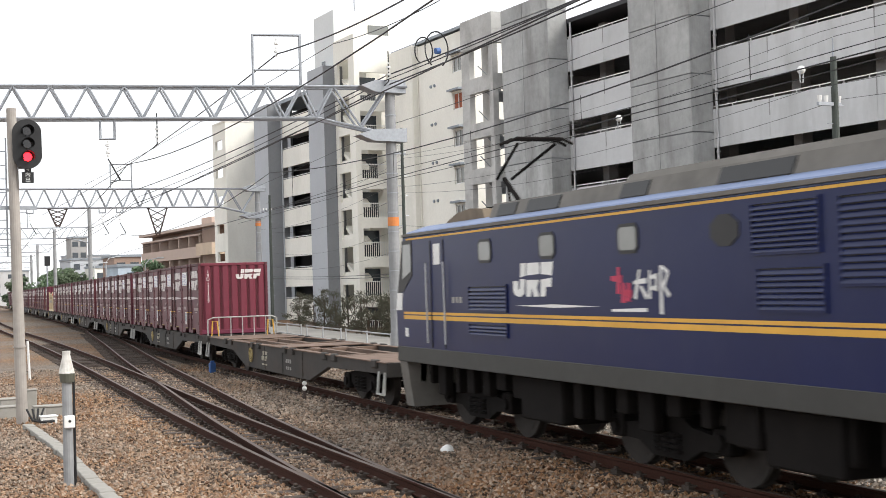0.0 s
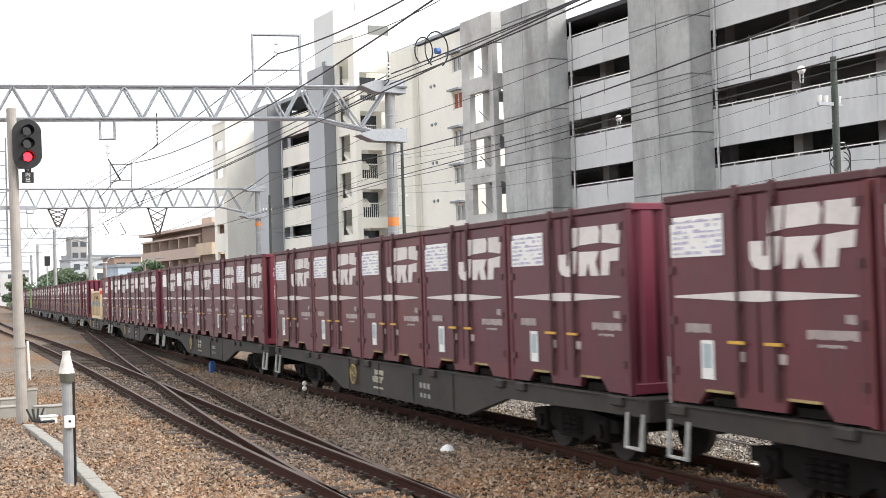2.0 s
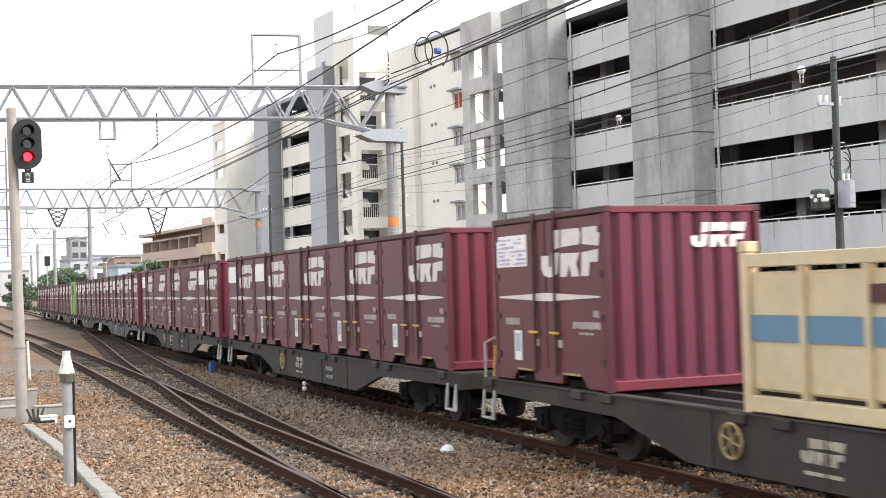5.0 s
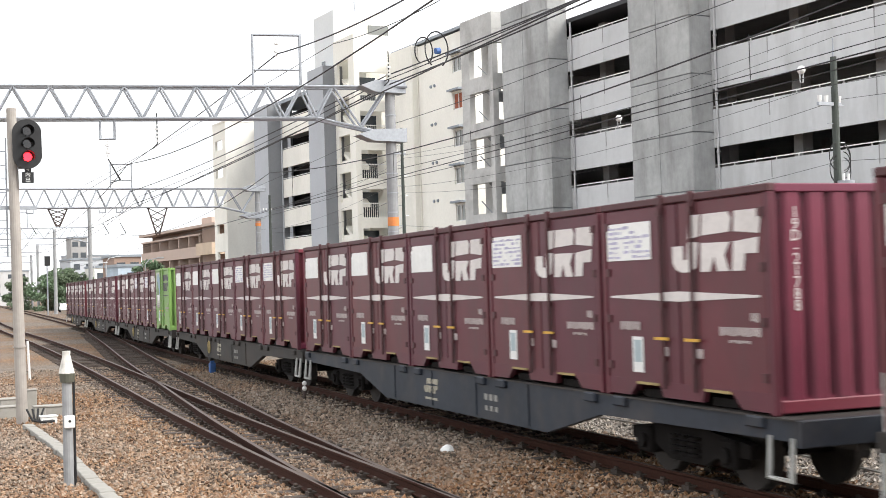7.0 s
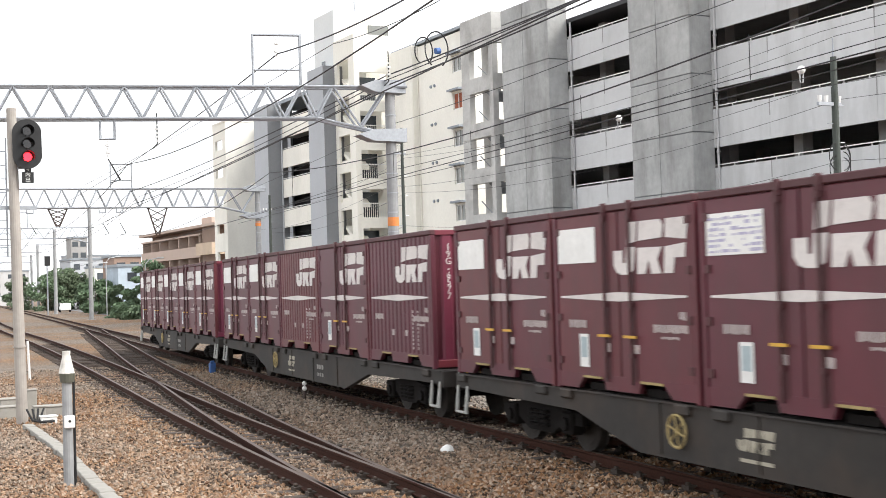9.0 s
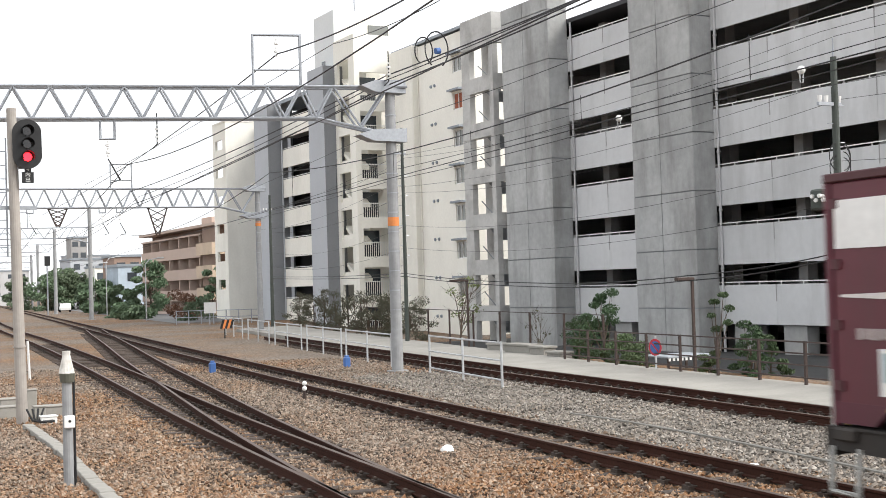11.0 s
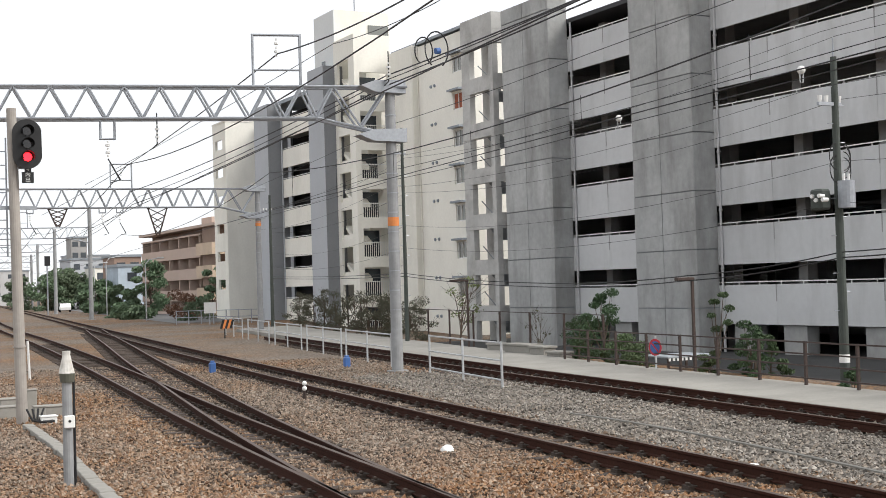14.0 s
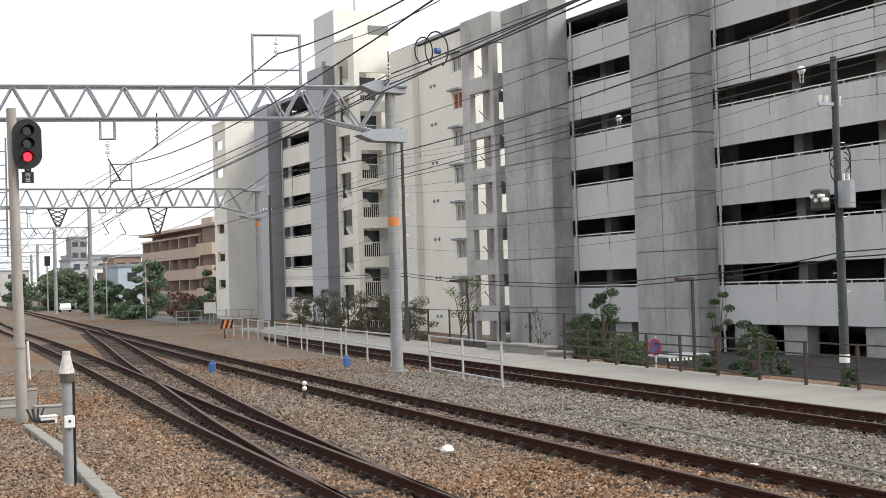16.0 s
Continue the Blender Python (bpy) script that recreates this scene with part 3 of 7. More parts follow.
            line += [(sx, k), (sx - 0.035, k + 0.05), (sx - 0.035, e - 0.05)]
        line += [(sx, CL - 0.10), (sx + 0.03, CL - 0.10), (sx + 0.03, 0.10)]
        bm = prism(line, 2, 0.21, CH - 0.10)
        part("ribbed_side", bm, body_mat, root)
    # markings on the near side
    mx = x0 + 0.008
    bm = bmesh.new()
    for pts in logo_blocks(0.13, 1.96, 1.57, 2.24):
        mark_quad(bm, pts, mx)
    part("operator_mark", bm, LOGO_WHITE if body_mat is CONTAINER_RED else BLACK, root, "off-white slanted block mark")
    if body_mat is CONTAINER_RED:
        bm = bmesh.new()
        zc = 1.285
        mark_quad(bm, [(0.21, zc - 0.012), (0.21, zc + 0.012), (CL / 2, zc + 0.062), (CL - 0.21, zc + 0.012), (CL - 0.21, zc - 0.012), (CL / 2, zc - 0.062)], mx)
        part("white_flash", bm, LOGO_WHITE, root, "long thin white flash")
    if panel:
        bm = box(mx - 0.006, mx, 2.46, 3.56, 1.75, 2.23)
        part("panel", bm, WHITE_PAINT, root, "white notice panel")
        if panel == "text":
            bm = bmesh.new()
            for row in range(7):
                y, zz = 2.50, 1.78 + 0.062 * row
                while y < 3.46:
                    w = random.uniform(0.03, 0.16)
                    if y > 3.16 or random.random() < 0.55:
                        add_box(bm, mx - 0.010, mx - 0.006, y, min(y + w, 3.52), zz, zz + random.uniform(0.02, 0.042))
                    y += w + random.choice((0.015, 0.03, 0.05))
            tagged(part("panel_print", bm, PRINT_BLUE, root, "faded blue unreadable print"), kind="stuff")
    bm = bmesh.new()
    for y, w, zz, hh, n in ((2.78, 0.52, 0.86, 0.11, 6), (0.22, 0.80, 0.84, 0.10, 9), (0.25, 0.16, 1.0, 0.10, 2), (1.36, 0.13, 0.56, 0.11, 1), (2.12, 0.13, 0.56, 0.11, 1), (0.42, 0.42, 0.76, 0.035, 6)):
        for k in range(n):
            a = y + w * k / n
            add_box(bm, mx - 0.005, mx, a, a + w / n * (0.80 if n > 1 else 1.0), zz + (0.012 if k % 3 == 1 else 0), zz + hh)
    tagged(part("small_markings", bm, MARK_FADED, root, "small off-white bars of lettering"), kind="stuff")
    if style == "flat":
        part("tag", box(mx - 0.006, mx, 2.72, 2.98, 0.33, 0.78), WHITE_PAINT, root, "white paper tag")
        part("tag_print", box(mx - 0.009, mx - 0.006, 2.76, 2.94, 0.46, 0.74), LABEL_BLUE, root, "pale blue tag print")
    else:
        bm = bmesh.new()
        for zz in np.arange(0.32, 1.05, 0.075):
            add_box(bm, mx - 0.005, mx, 0.75, 0.80, zz, zz + 0.05)
            add_box(bm, mx - 0.005, mx, 1.02, 1.08, zz, zz + 0.05)
        tagged(part("small_markings", bm, MARK_FADED, root), kind="stuff")
    for a, b in ((0.82, 1.34), (2.36, 2.88)):
        part("fork_pocket_edge", box(x0 - 0.012, x0 + 0.02, a, b, 0.185, 0.215), YELLOW_FADED, root, "grimy yellow fork pocket edge")
        # Near-black block fills the pocket in place of its shade.
        part("fork_pocket", box(x0 + 0.10, x0 + 0.50, a, b, 0.02, 0.115), UNDER, root, "dark block for the shade inside the fork pocket")
    if serial:
        for i, ch in enumerate(serial):
            ob = new("serial_character", text_mesh(ch, 0.175, LOGO_WHITE if body_mat is CONTAINER_RED else BLACK))
            ob.parent = root
            ob.matrix_basis = pose(-0.88, 0.008, 2.18 - 0.126 * i, 90, 0, 0)
    if end_logo:
        bm = bmesh.new()
        for pts in logo_blocks(0.0, 0.90, 0.0, 0.34):
            add_prism(bm, [(0.90 - p[0] + 0.10, p[1] + 1.92) for p in pts], 1, 0.010, 0.004)
        part("end_mark", bm, LOGO_WHITE, root, "white slanted block mark")
    return root


def cream_unit():
    root = thing("tank_container", "low cream container with steel blue band and red end beam", "freight container", "containers on the train")
    L, W, H = 6.0, 2.4, 1.65
    part("body", box(-W / 2 + 0.06, W / 2 - 0.06, 0.06, L - 0.06, 0.25, H - 0.1, 0.03), CREAM_TANK, root)
    part("stripe", box(-W / 2 + 0.035, W / 2 - 0.035, 0.035, L - 0.035, 0.80, 1.08), TANK_BLUE, root, "steel blue band")
    for x in (-W / 2, W / 2 - 0.14):
        for y in (0.0, L - 0.14):
            part("corner_post", box(x, x + 0.14, y, y + 0.14, 0, H + 0.12, 0.01), CREAM_TANK, root)
            part("corner_cap", box(x - 0.01, x + 0.15, y - 0.01, y + 0.15, H + 0.12, H + 0.24, 0.01), CREAM_TANK, root, "cream corner casting")
        part("bottom_rail", box(x, x + 0.12, 0.14, L - 0.14, 0.02, 0.2, 0.01), CREAM_TANK, root)
        part("top_rail", box(x, x + 0.12, 0.14, L - 0.14, H - 0.05, H + 0.1, 0.01), CREAM_TANK, root)
        for k in range(5):
            y = 0.9 + k * 1.0
            part("side_post", box(x - 0.002, x + 0.10, y, y + 0.07, 0.2, H - 0.05), CREAM_TANK, root)
    part("end_beam", box(-W / 2 + 0.02, W / 2 - 0.02, -0.012, 0.10, H - 0.12, H + 0.10, 0.01), SIGNAL_RED, root, "orange-red end beam")
    part("roof_hatch", box(-0.7, 0.7, 1.5, 2.6, H - 0.1, H + 0.22, 0.04), CREAM_TANK, root)
    bm = bmesh.new()
    for k in range(6):
        add_box(bm, -W / 2 + 0.028, -W / 2 + 0.05, 1.4 + 0.45 * k, 1.65 + 0.45 * k, 1.22, 1.40)
    part("lettering_bars", bm, CONTAINER_DARK, root)
    return root


def wheel_mesh(r=0.43):
    bm = bmesh.new()
    for x0, x1, rr in ((-0.065, 0.05, r), (0.05, 0.075, r + 0.028), (-0.072, -0.065, r * 0.82), (-0.10, -0.072, 0.14)):
        add_tube(bm, (x0, 0, 0), (x1, 0, 0), rr, None, 24)
    return bm


def bogie(root, y, wheelbase=1.9, r=0.43):
    for k in (-1, 1):
        for s in (-1, 1):
            ob = part("wheel", wheel_mesh(r), WHEEL, root)
            ob.matrix_basis = pose(s * 0.565, y + k * wheelbase / 2, r, 0, 0, 0 if s < 0 else 180)
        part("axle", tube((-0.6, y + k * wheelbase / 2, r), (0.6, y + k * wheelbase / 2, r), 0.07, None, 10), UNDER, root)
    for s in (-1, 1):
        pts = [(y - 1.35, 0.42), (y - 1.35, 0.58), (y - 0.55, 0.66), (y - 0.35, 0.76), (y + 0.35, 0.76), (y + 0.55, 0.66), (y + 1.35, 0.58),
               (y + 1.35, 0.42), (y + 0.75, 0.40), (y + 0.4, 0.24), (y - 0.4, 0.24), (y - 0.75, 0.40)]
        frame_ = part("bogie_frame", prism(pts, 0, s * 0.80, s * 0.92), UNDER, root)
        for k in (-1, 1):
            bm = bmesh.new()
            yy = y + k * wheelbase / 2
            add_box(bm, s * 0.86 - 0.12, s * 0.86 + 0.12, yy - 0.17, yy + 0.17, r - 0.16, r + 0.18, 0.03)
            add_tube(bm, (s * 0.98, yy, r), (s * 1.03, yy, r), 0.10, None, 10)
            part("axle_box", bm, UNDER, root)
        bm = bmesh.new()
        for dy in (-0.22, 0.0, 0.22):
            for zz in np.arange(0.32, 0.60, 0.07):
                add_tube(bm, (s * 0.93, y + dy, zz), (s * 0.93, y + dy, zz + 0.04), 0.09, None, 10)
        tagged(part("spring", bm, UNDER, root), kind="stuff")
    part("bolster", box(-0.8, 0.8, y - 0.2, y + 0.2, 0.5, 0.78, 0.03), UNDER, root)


STEP_GREY = mat("worn_grey_step", (0.40, 0.40, 0.38), 0.6, 0.2, 0.2, 10, bump=0)


def wagon(material, deck, loaded=True, label=""):
    """A container flat wagon, 20.4 m over couplers; origin at its front coupling face on the rail."""
    root = thing("flat_wagon", label, "freight wagon", "wagons of the train")
    L = 20.4
    a, b = 0.55, L - 0.55
    for s in (-1, 1):
        x0, x1 = (s * 1.20, s * 1.08)
        pts = [(a, 0.98), (b, 0.98), (b, 0.76), (b - 4.3, 0.70), (b - 6.0, 0.30), (a + 6.0, 0.30), (a + 4.3, 0.70), (a, 0.76)]
        beam = part("side_beam", prism(pts, 0, x0, x1), material, root)
        part("beam_flange", box(min(x0, x1) - 0.03, max(x0, x1) + 0.03, a, b, 0.975, 0.998), deck, root)
        for k in range(4):
            y = a + 6.6 + k * 2.05
            part("stiffener", box(s * 1.20 - 0.018, s * 1.20 + 0.018, y - 0.02, y + 0.02, 0.34, 0.96), material, root)
        for k in range(5):
            for e in (0.35, CL - 0.35):
                y = 0.9 + k * 3.83 + e
                part("container_bracket", box(s * 1.20 - 0.06, s * 1.20 + 0.06, y - 0.16, y + 0.16, 0.86, 1.03 if not loaded else 0.99, 0.02), material, root)
        bm = bmesh.new()
        for pts in logo_blocks(10.95, 11.65, 0.56, 0.82):
            add_prism(bm, pts, 0, s * 1.203, s * 1.209)
        add_box(bm, min(s * 1.203, s * 1.209), max(s * 1.203, s * 1.209), 11.0, 11.6, 0.44, 0.48)
        part("operator_mark", bm, LOGO_PALE, root, "faded pale block mark")
        bm = bmesh.new()
        for yy in (8.3, 8.5, 8.7):
            add_box(bm, s * 1.212 - 0.004, s * 1.212 + 0.004, yy, yy + 0.12, 0.62, 0.72)
            add_box(bm, s * 1.212 - 0.004, s * 1.212 + 0.004, yy, yy + 0.10, 0.45, 0.53)
        tagged(part("stencil_bars", bm, LOGO_GREY, root, "faded stencilled bars"), kind="stuff")
        # brake wheel
        bm = bmesh.new()
        c = Vector((s * 1.25, 12.85, 0.66))
        ring = [c + Vector((0, math.cos(t) * 0.20, math.sin(t) * 0.20)) for t in np.linspace(0, 2 * math.pi, 17)]
        add_path(bm, ring, 0.018, 6)
        for t in (0.3, 1.35, 2.4):
            o = Vector((0, math.cos(t) * 0.20, math.sin(t) * 0.20))
            add_tube(bm, c - o, c + o, 0.012, None, 6)
        add_tube(bm, c - Vector((s * 0.14, 0, 0)), c + Vector((s * 0.02, 0, 0)), 0.03, None, 8)
        if material is WAGON_GREY:
            part("brake_wheel", bm, YELLOW_FADED, root, "faded yellow hand brake wheel")
        # corner steps and handrails
        for y, d in ((a + 0.25, 1), (b - 0.25, -1)):
            st = path([(s * 1.21, y - 0.20, 0.80), (s * 1.26, y - 0.22, 0.36), (s * 1.26, y + 0.17, 0.36), (s * 1.21, y + 0.20, 0.80)], 0.026)
            part("step", st, STEP_GREY, root, "pale steel step loop")
    for k in range(6):
        y = a + 0.2 + k * (b - a - 0.4) / 5
        part("cross_member", box(-1.08, 1.08, y - 0.12, y + 0.12, 0.80, 0.972), deck, root)
    for x in (-0.35, 0.35):
        part("centre_sill", box(x - 0.08, x + 0.08, a, b, 0.62, 0.965), deck, root)
    for y0, y1 in ((a, a + 3.4), (b - 3.4, b), (L / 2 - 0.8, L / 2 + 0.8)):
        part("deck_plate", box(-1.08, 1.08, y0, y1, 0.972, 0.99), deck, root)
    for y in (a, b):
        part("headstock", box(-1.2, 1.2, y - 0.06, y + 0.06, 0.70, 0.99, 0.01), material, root)
    for y, d in ((a, -1), (b, 1)):
        bm = bmesh.new()
        add_box(bm, -0.10, 0.10, min(y, y + d * 0.45), max(y, y + d * 0.45), 0.78, 0.94, 0.02)
        add_box(bm, -0.19, 0.19, min(y + d * 0.38, y + d * 0.58), max(y + d * 0.38, y + d * 0.58), 0.72, 1.0, 0.03)
        part("coupler", bm, UNDER, root)
    bm = path([(-1.18, b - 0.05, 0.98), (-1.18, b - 0.05, 1.55), (-1.0, b - 0.05, 1.62), (1.0, b - 0.05, 1.62), (1.18, b - 0.05, 1.55), (1.18, b - 0.05, 0.98)], 0.022)
    if not loaded:
        for x in (-0.8, -0.4, 0.0, 0.4, 0.8):
            add_tube(bm, (x, b - 0.05, 0.98), (x, b - 0.05, 1.62), 0.016, None, 6)
    part("end_handrail", bm, STEP_GREY, root, "pale steel end handrail")
    for x in (-0.95, 0.95):
        part("grab_iron", path([(x - 0.12, b - 0.12, 0.98), (x - 0.08, b - 0.12, 1.50), (x + 0.08, b - 0.12, 1.50), (x + 0.12, b - 0.12, 0.98)], 0.018), YELLOW, root, "yellow grab iron")
    for y in (a + 2.6, b - 2.6):
        bogie(root, y)
    bm = bmesh.new()
    add_tube(bm, (0.2, 8.0, 0.58), (0.2, 9.2, 0.58), 0.18, None, 12)
    add_box(bm, -0.7, -0.3, 9.5, 10.0, 0.45, 0.75, 0.02)
    part("brake_gear", bm, UNDER, root)
    return root


YELLOW_FADED = mat("faded_yellow_paint", (0.34, 0.26, 0.11), 0.7, 0, 0.25, 8, 0.2, 2, 0.05)
LOGO_PALE = mat("faded_pale_mark", (0.36, 0.33, 0.26), 0.7, 0, 0.25, 12, bump=0)
LOGO_GREY = mat("faded_grey_stencil", (0.30, 0.29, 0.27), 0.7, 0, 0.2, 12, bump=0)


def grille(root, y0, y1, z0, z1, x, slats, parent_name="grille"):
    g = part(parent_name, box(x - 0.004, x + 0.02, y0, y1, z0, z1), BLACK, root, "louvred air intake")
    bm = bmesh.new()
    h = (z1 - z0) / slats
    for i in range(slats):
        z = z0 + i * h
        add_prism(bm, [(x - 0.03, z), (x - 0.004, z + h * 0.75), (x - 0.004, z + h * 0.55), (x - 0.03, z - h * 0.1)], 1, y0, y1)
    part("louvre", bm, LOCO_BLUE, g)
    bm = bmesh.new()
    for a, b, c, d in ((y0 - 0.03, y1 + 0.03, z0 - 0.03, z0), (y0 - 0.03, y1 + 0.03, z1, z1 + 0.03), (y0 - 0.03, y0, z0, z1), (y1, y1 + 0.03, z0, z1)):
        add_box(bm, x - 0.025, x + 0.02, a, b, c, d)
    part("grille_frame", bm, LOCO_BLUE, g)


def locomotive():
    """Blue electric locomotive, 18.2 m; origin at its front coupling face, its rear cab faces +Y."""
    root = thing("electric_locomotive", "dark blue electric locomotive with twin yellow stripes and grey sill", "locomotive")
    L, hw = 18.2, 1.45
    a, b = 0.45, L - 0.45
    T = 3.38
    side = [(a + 0.05, 1.20), (b - 0.02, 1.20), (b, 2.05), (b - 0.42, T), (a + 0.42, T), (a, 2.05)]
    part("body", prism(side, 0, -hw, hw), LOCO_BLUE, root)
    part("roof_cove", prism([(-hw, T), (-hw + 0.07, T + 0.10), (-hw + 0.45, T + 0.22), (hw - 0.45, T + 0.22), (hw - 0.07, T + 0.10), (hw, T)], 1, a + 0.46, b - 0.46), LOCO_EDGE, root)
    part("gutter", box(-hw - 0.03, -hw + 0.03, a + 0.5, b - 0.45, T + 0.02, T + 0.07), LOCO_ROOF, root)
    for z0, z1 in ((1.99, 2.035), (1.90, 1.97)):
        part("stripe", box(-hw - 0.004, hw + 0.004, a + 0.36, b - 0.40, z0, z1), LOCO_YELLOW, root, "yellow-orange stripe")
    part("stripe", box(-hw - 0.004, hw + 0.004, a + 0.80, b - 0.62, T - 0.045, T - 0.012), LOCO_YELLOW, root, "yellow-orange stripe")
    part("sill", box(-hw - 0.006, hw + 0.006, a + 0.02, b - 0.01, 1.12, 1.40, 0.01), LOCO_GREY, root, "grey body sill")

    def cab_y(z):
        return b - 0.42 * (z - 2.05) / (T - 2.05) if z > 2.05 else b
    for x0, x1 in ((-1.30, -0.03), (0.03, 1.30)):
        bm = bmesh.new()
        add_prism(bm, [(cab_y(2.42) - 0.02, 2.42), (cab_y(2.42) + 0.014, 2.42), (cab_y(3.25) + 0.014, 3.25), (cab_y(3.25) - 0.02, 3.25)], 0, x0, x1)
        part("windscreen", bm, GLASS_DARK, root, "dark windscreen")
    bm = bmesh.new()
    add_prism(bm, [(cab_y(2.06) - 0.3, 2.06), (b + 0.012, 2.06), (cab_y(2.38) + 0.012, 2.38), (cab_y(2.38) - 0.26, 2.38)], 0, -hw - 0.008, hw + 0.008)
    part("white_band", bm, WHITE_PAINT, root, "white band round the cab corner")
    bm = bmesh.new()
    add_prism(bm, [(cab_y(2.385) - 0.26, 2.385), (cab_y(2.385) + 0.008, 2.385), (cab_y(3.33) + 0.008, 3.33), (b - 0.90, 3.33), (b - 0.90, 2.70)], 0, -hw - 0.007, hw + 0.007)
    part("window_surround", bm, BLACK, root, "black cab window surround")
    for s in (-1, 1):
        bm = prism([(b - 0.84, 2.76), (b - 0.38, 2.62), (b - 0.46, 3.26), (b - 0.84, 3.26)], 0, s * (hw + 0.006), s * (hw + 0.013))
        part("corner_window", bm, GLASS_PALE, root, "cab side window")
        part("marker_lamp", box(min(s * hw, s * (hw + 0.01)), max(s * hw, s * (hw + 0.01)), b - 0.62, b - 0.46, 1.58, 1.74), WHITE_PAINT, root, "white square lamp")
    for x in (-1.05, 1.05):
        part("headlight", tube((x, b - 0.02, 1.65), (x, b + 0.03, 1.65), 0.12, None, 14), WHITE_PAINT, root)
    bm = bmesh.new()
    for yy in (b - 1.83, b - 2.43):
        add_tube(bm, (-hw - 0.004, yy, 1.42), (-hw - 0.004, yy, 3.28), 0.012, None, 6)
    part("cab_door_edge", bm, BLACK, root)
    for yy in (b - 1.72, b - 2.55):
        part("handrail", path([(-hw - 0.05, yy, 1.5), (-hw - 0.06, yy, 2.9)], 0.016), GALV_PALE, root, "steel handrail")
    part("cab_window", box(-hw - 0.008, -hw + 0.02, b - 2.27, b - 1.97, 2.86, 3.22), WHITE_PAINT, root, "pale cab door window")
    bm = bmesh.new()
    for k in range(3):
        add_box(bm, -hw - 0.006, -hw, b - 3.2 + 0.16 * k, b - 3.1 + 0.16 * k, 2.2, 2.3)
    tagged(part("number_bars", bm, LOGO_GREY, root, "faint bars of lettering"), kind="stuff")
    for yy in (b - 4.21, b - 6.42, b - 8.71):
        def rounded(g):
            return [(yy - 0.26 + g, 2.90 + g * 0.3), (yy - 0.19 + g * 0.6, 2.83 + g), (yy + 0.19 - g * 0.6, 2.83 + g), (yy + 0.26 - g, 2.90 + g * 0.3),
                    (yy + 0.26 - g, 3.14 - g * 0.3), (yy + 0.19 - g * 0.6, 3.21 - g), (yy - 0.19 + g * 0.6, 3.21 - g), (yy - 0.26 + g, 3.14 - g * 0.3)]
        w = part("side_window", prism(rounded(0.0), 0, -hw - 0.012, -hw + 0.02), BLACK, root, "rounded side window")
        part("pane", prism(rounded(0.045), 0, -hw - 0.016, -hw - 0.010), GLASS_PALE, w)
    part("side_window", prism([(b - 10.84 + 0.30 * math.cos(t), 3.02 + 0.19 * math.sin(t)) for t in np.linspace(0.39, 0.39 + 2 * math.pi, 9)[:-1]], 0, -hw - 0.012, -hw + 0.02), BLACK, root, "dark octagonal vent")
    for y0, y1, z0, z1, n in ((b - 4.99, b - 3.55, 2.09, 2.46, 6), (b - 4.99, b - 3.55, 1.70, 1.86, 3), (b - 12.47, b - 11.37, 2.75, 3.26, 9), (b - 12.53, b - 11.45, 2.15, 2.58, 7),
                              (b - 14.4, b - 12.81, 2.41, 3.25, 12), (b - 16.2, b - 14.6, 2.41, 3.25, 12)):
        grille(root, y0, y1, z0, z1, -hw - 0.002, n)
    bm = bmesh.new()
    for pts in logo_blocks(b - 6.60, b - 5.25, 2.30, 2.79):
        mark_quad(bm, pts, -hw - 0.003)
    mark_quad(bm, [(b - 7.95, 2.165), (b - 6.6, 2.19), (b - 5.3, 2.165), (b - 6.6, 2.14)], -hw - 0.003)
    part("operator_mark", bm, WHITE_PAINT, root, "white slanted block mark")

    def brush(strokes, material, label):
        bm = bmesh.new()
        for u0, v0, u1, v1, w in strokes:
            p0, p1 = Vector((b - 8.25 - 1.42 * u0, 2.08 + 0.62 * v0)), Vector((b - 8.25 - 1.42 * u1, 2.08 + 0.62 * v1))
            d = (p1 - p0).normalized() * w
            nrm = Vector((-d.y, d.x))
            mark_quad(bm, [tuple(p0 - nrm * 0.6), tuple(p0 + nrm * 0.6), tuple(p1 + nrm), tuple(p1 - nrm)], -hw - 0.003)
        part("emblem", bm, material, root, label)
    brush(((0.0, 0.72, 0.20, 0.70, 0.05), (0.14, 0.95, 0.13, 0.40, 0.05), (0.22, 0.62, 0.22, 0.22, 0.06), (0.22, 0.42, 0.36, 0.40, 0.05), (0.32, 0.62, 0.30, 0.25, 0.05)), PINK_RED, "pink-red brush mark")
    brush(((0.40, 0.62, 0.62, 0.66, 0.035), (0.51, 0.88, 0.42, 0.30, 0.035), (0.52, 0.55, 0.62, 0.32, 0.035), (0.66, 0.72, 0.80, 0.74, 0.03), (0.68, 0.86, 0.67, 0.30, 0.03),
           (0.79, 0.80, 0.78, 0.45, 0.03), (0.66, 0.50, 0.80, 0.52, 0.03), (0.86, 0.95, 0.86, 0.0, 0.035), (0.88, 0.92, 0.98, 0.80, 0.03), (0.98, 0.80, 0.90, 0.55, 0.03),
           (0.90, 0.55, 0.99, 0.35, 0.03), (0.0, 0.06, 0.62, 0.08, 0.025)), WHITE_PAINT, "white brush mark")
    # roof
    part("roof_shroud", prism([(-1.10, 3.55), (-1.0, 3.80), (1.0, 3.80), (1.10, 3.55)], 1, a + 1.4, b - 3.6), LOCO_ROOF, root, "dusty grey roof housing")
    part("roof_duct", prism([(-0.85, 3.79), (-0.75, 3.92), (0.75, 3.92), (0.85, 3.79)], 1, a + 2.2, b - 7.6), LOCO_ROOF, root)
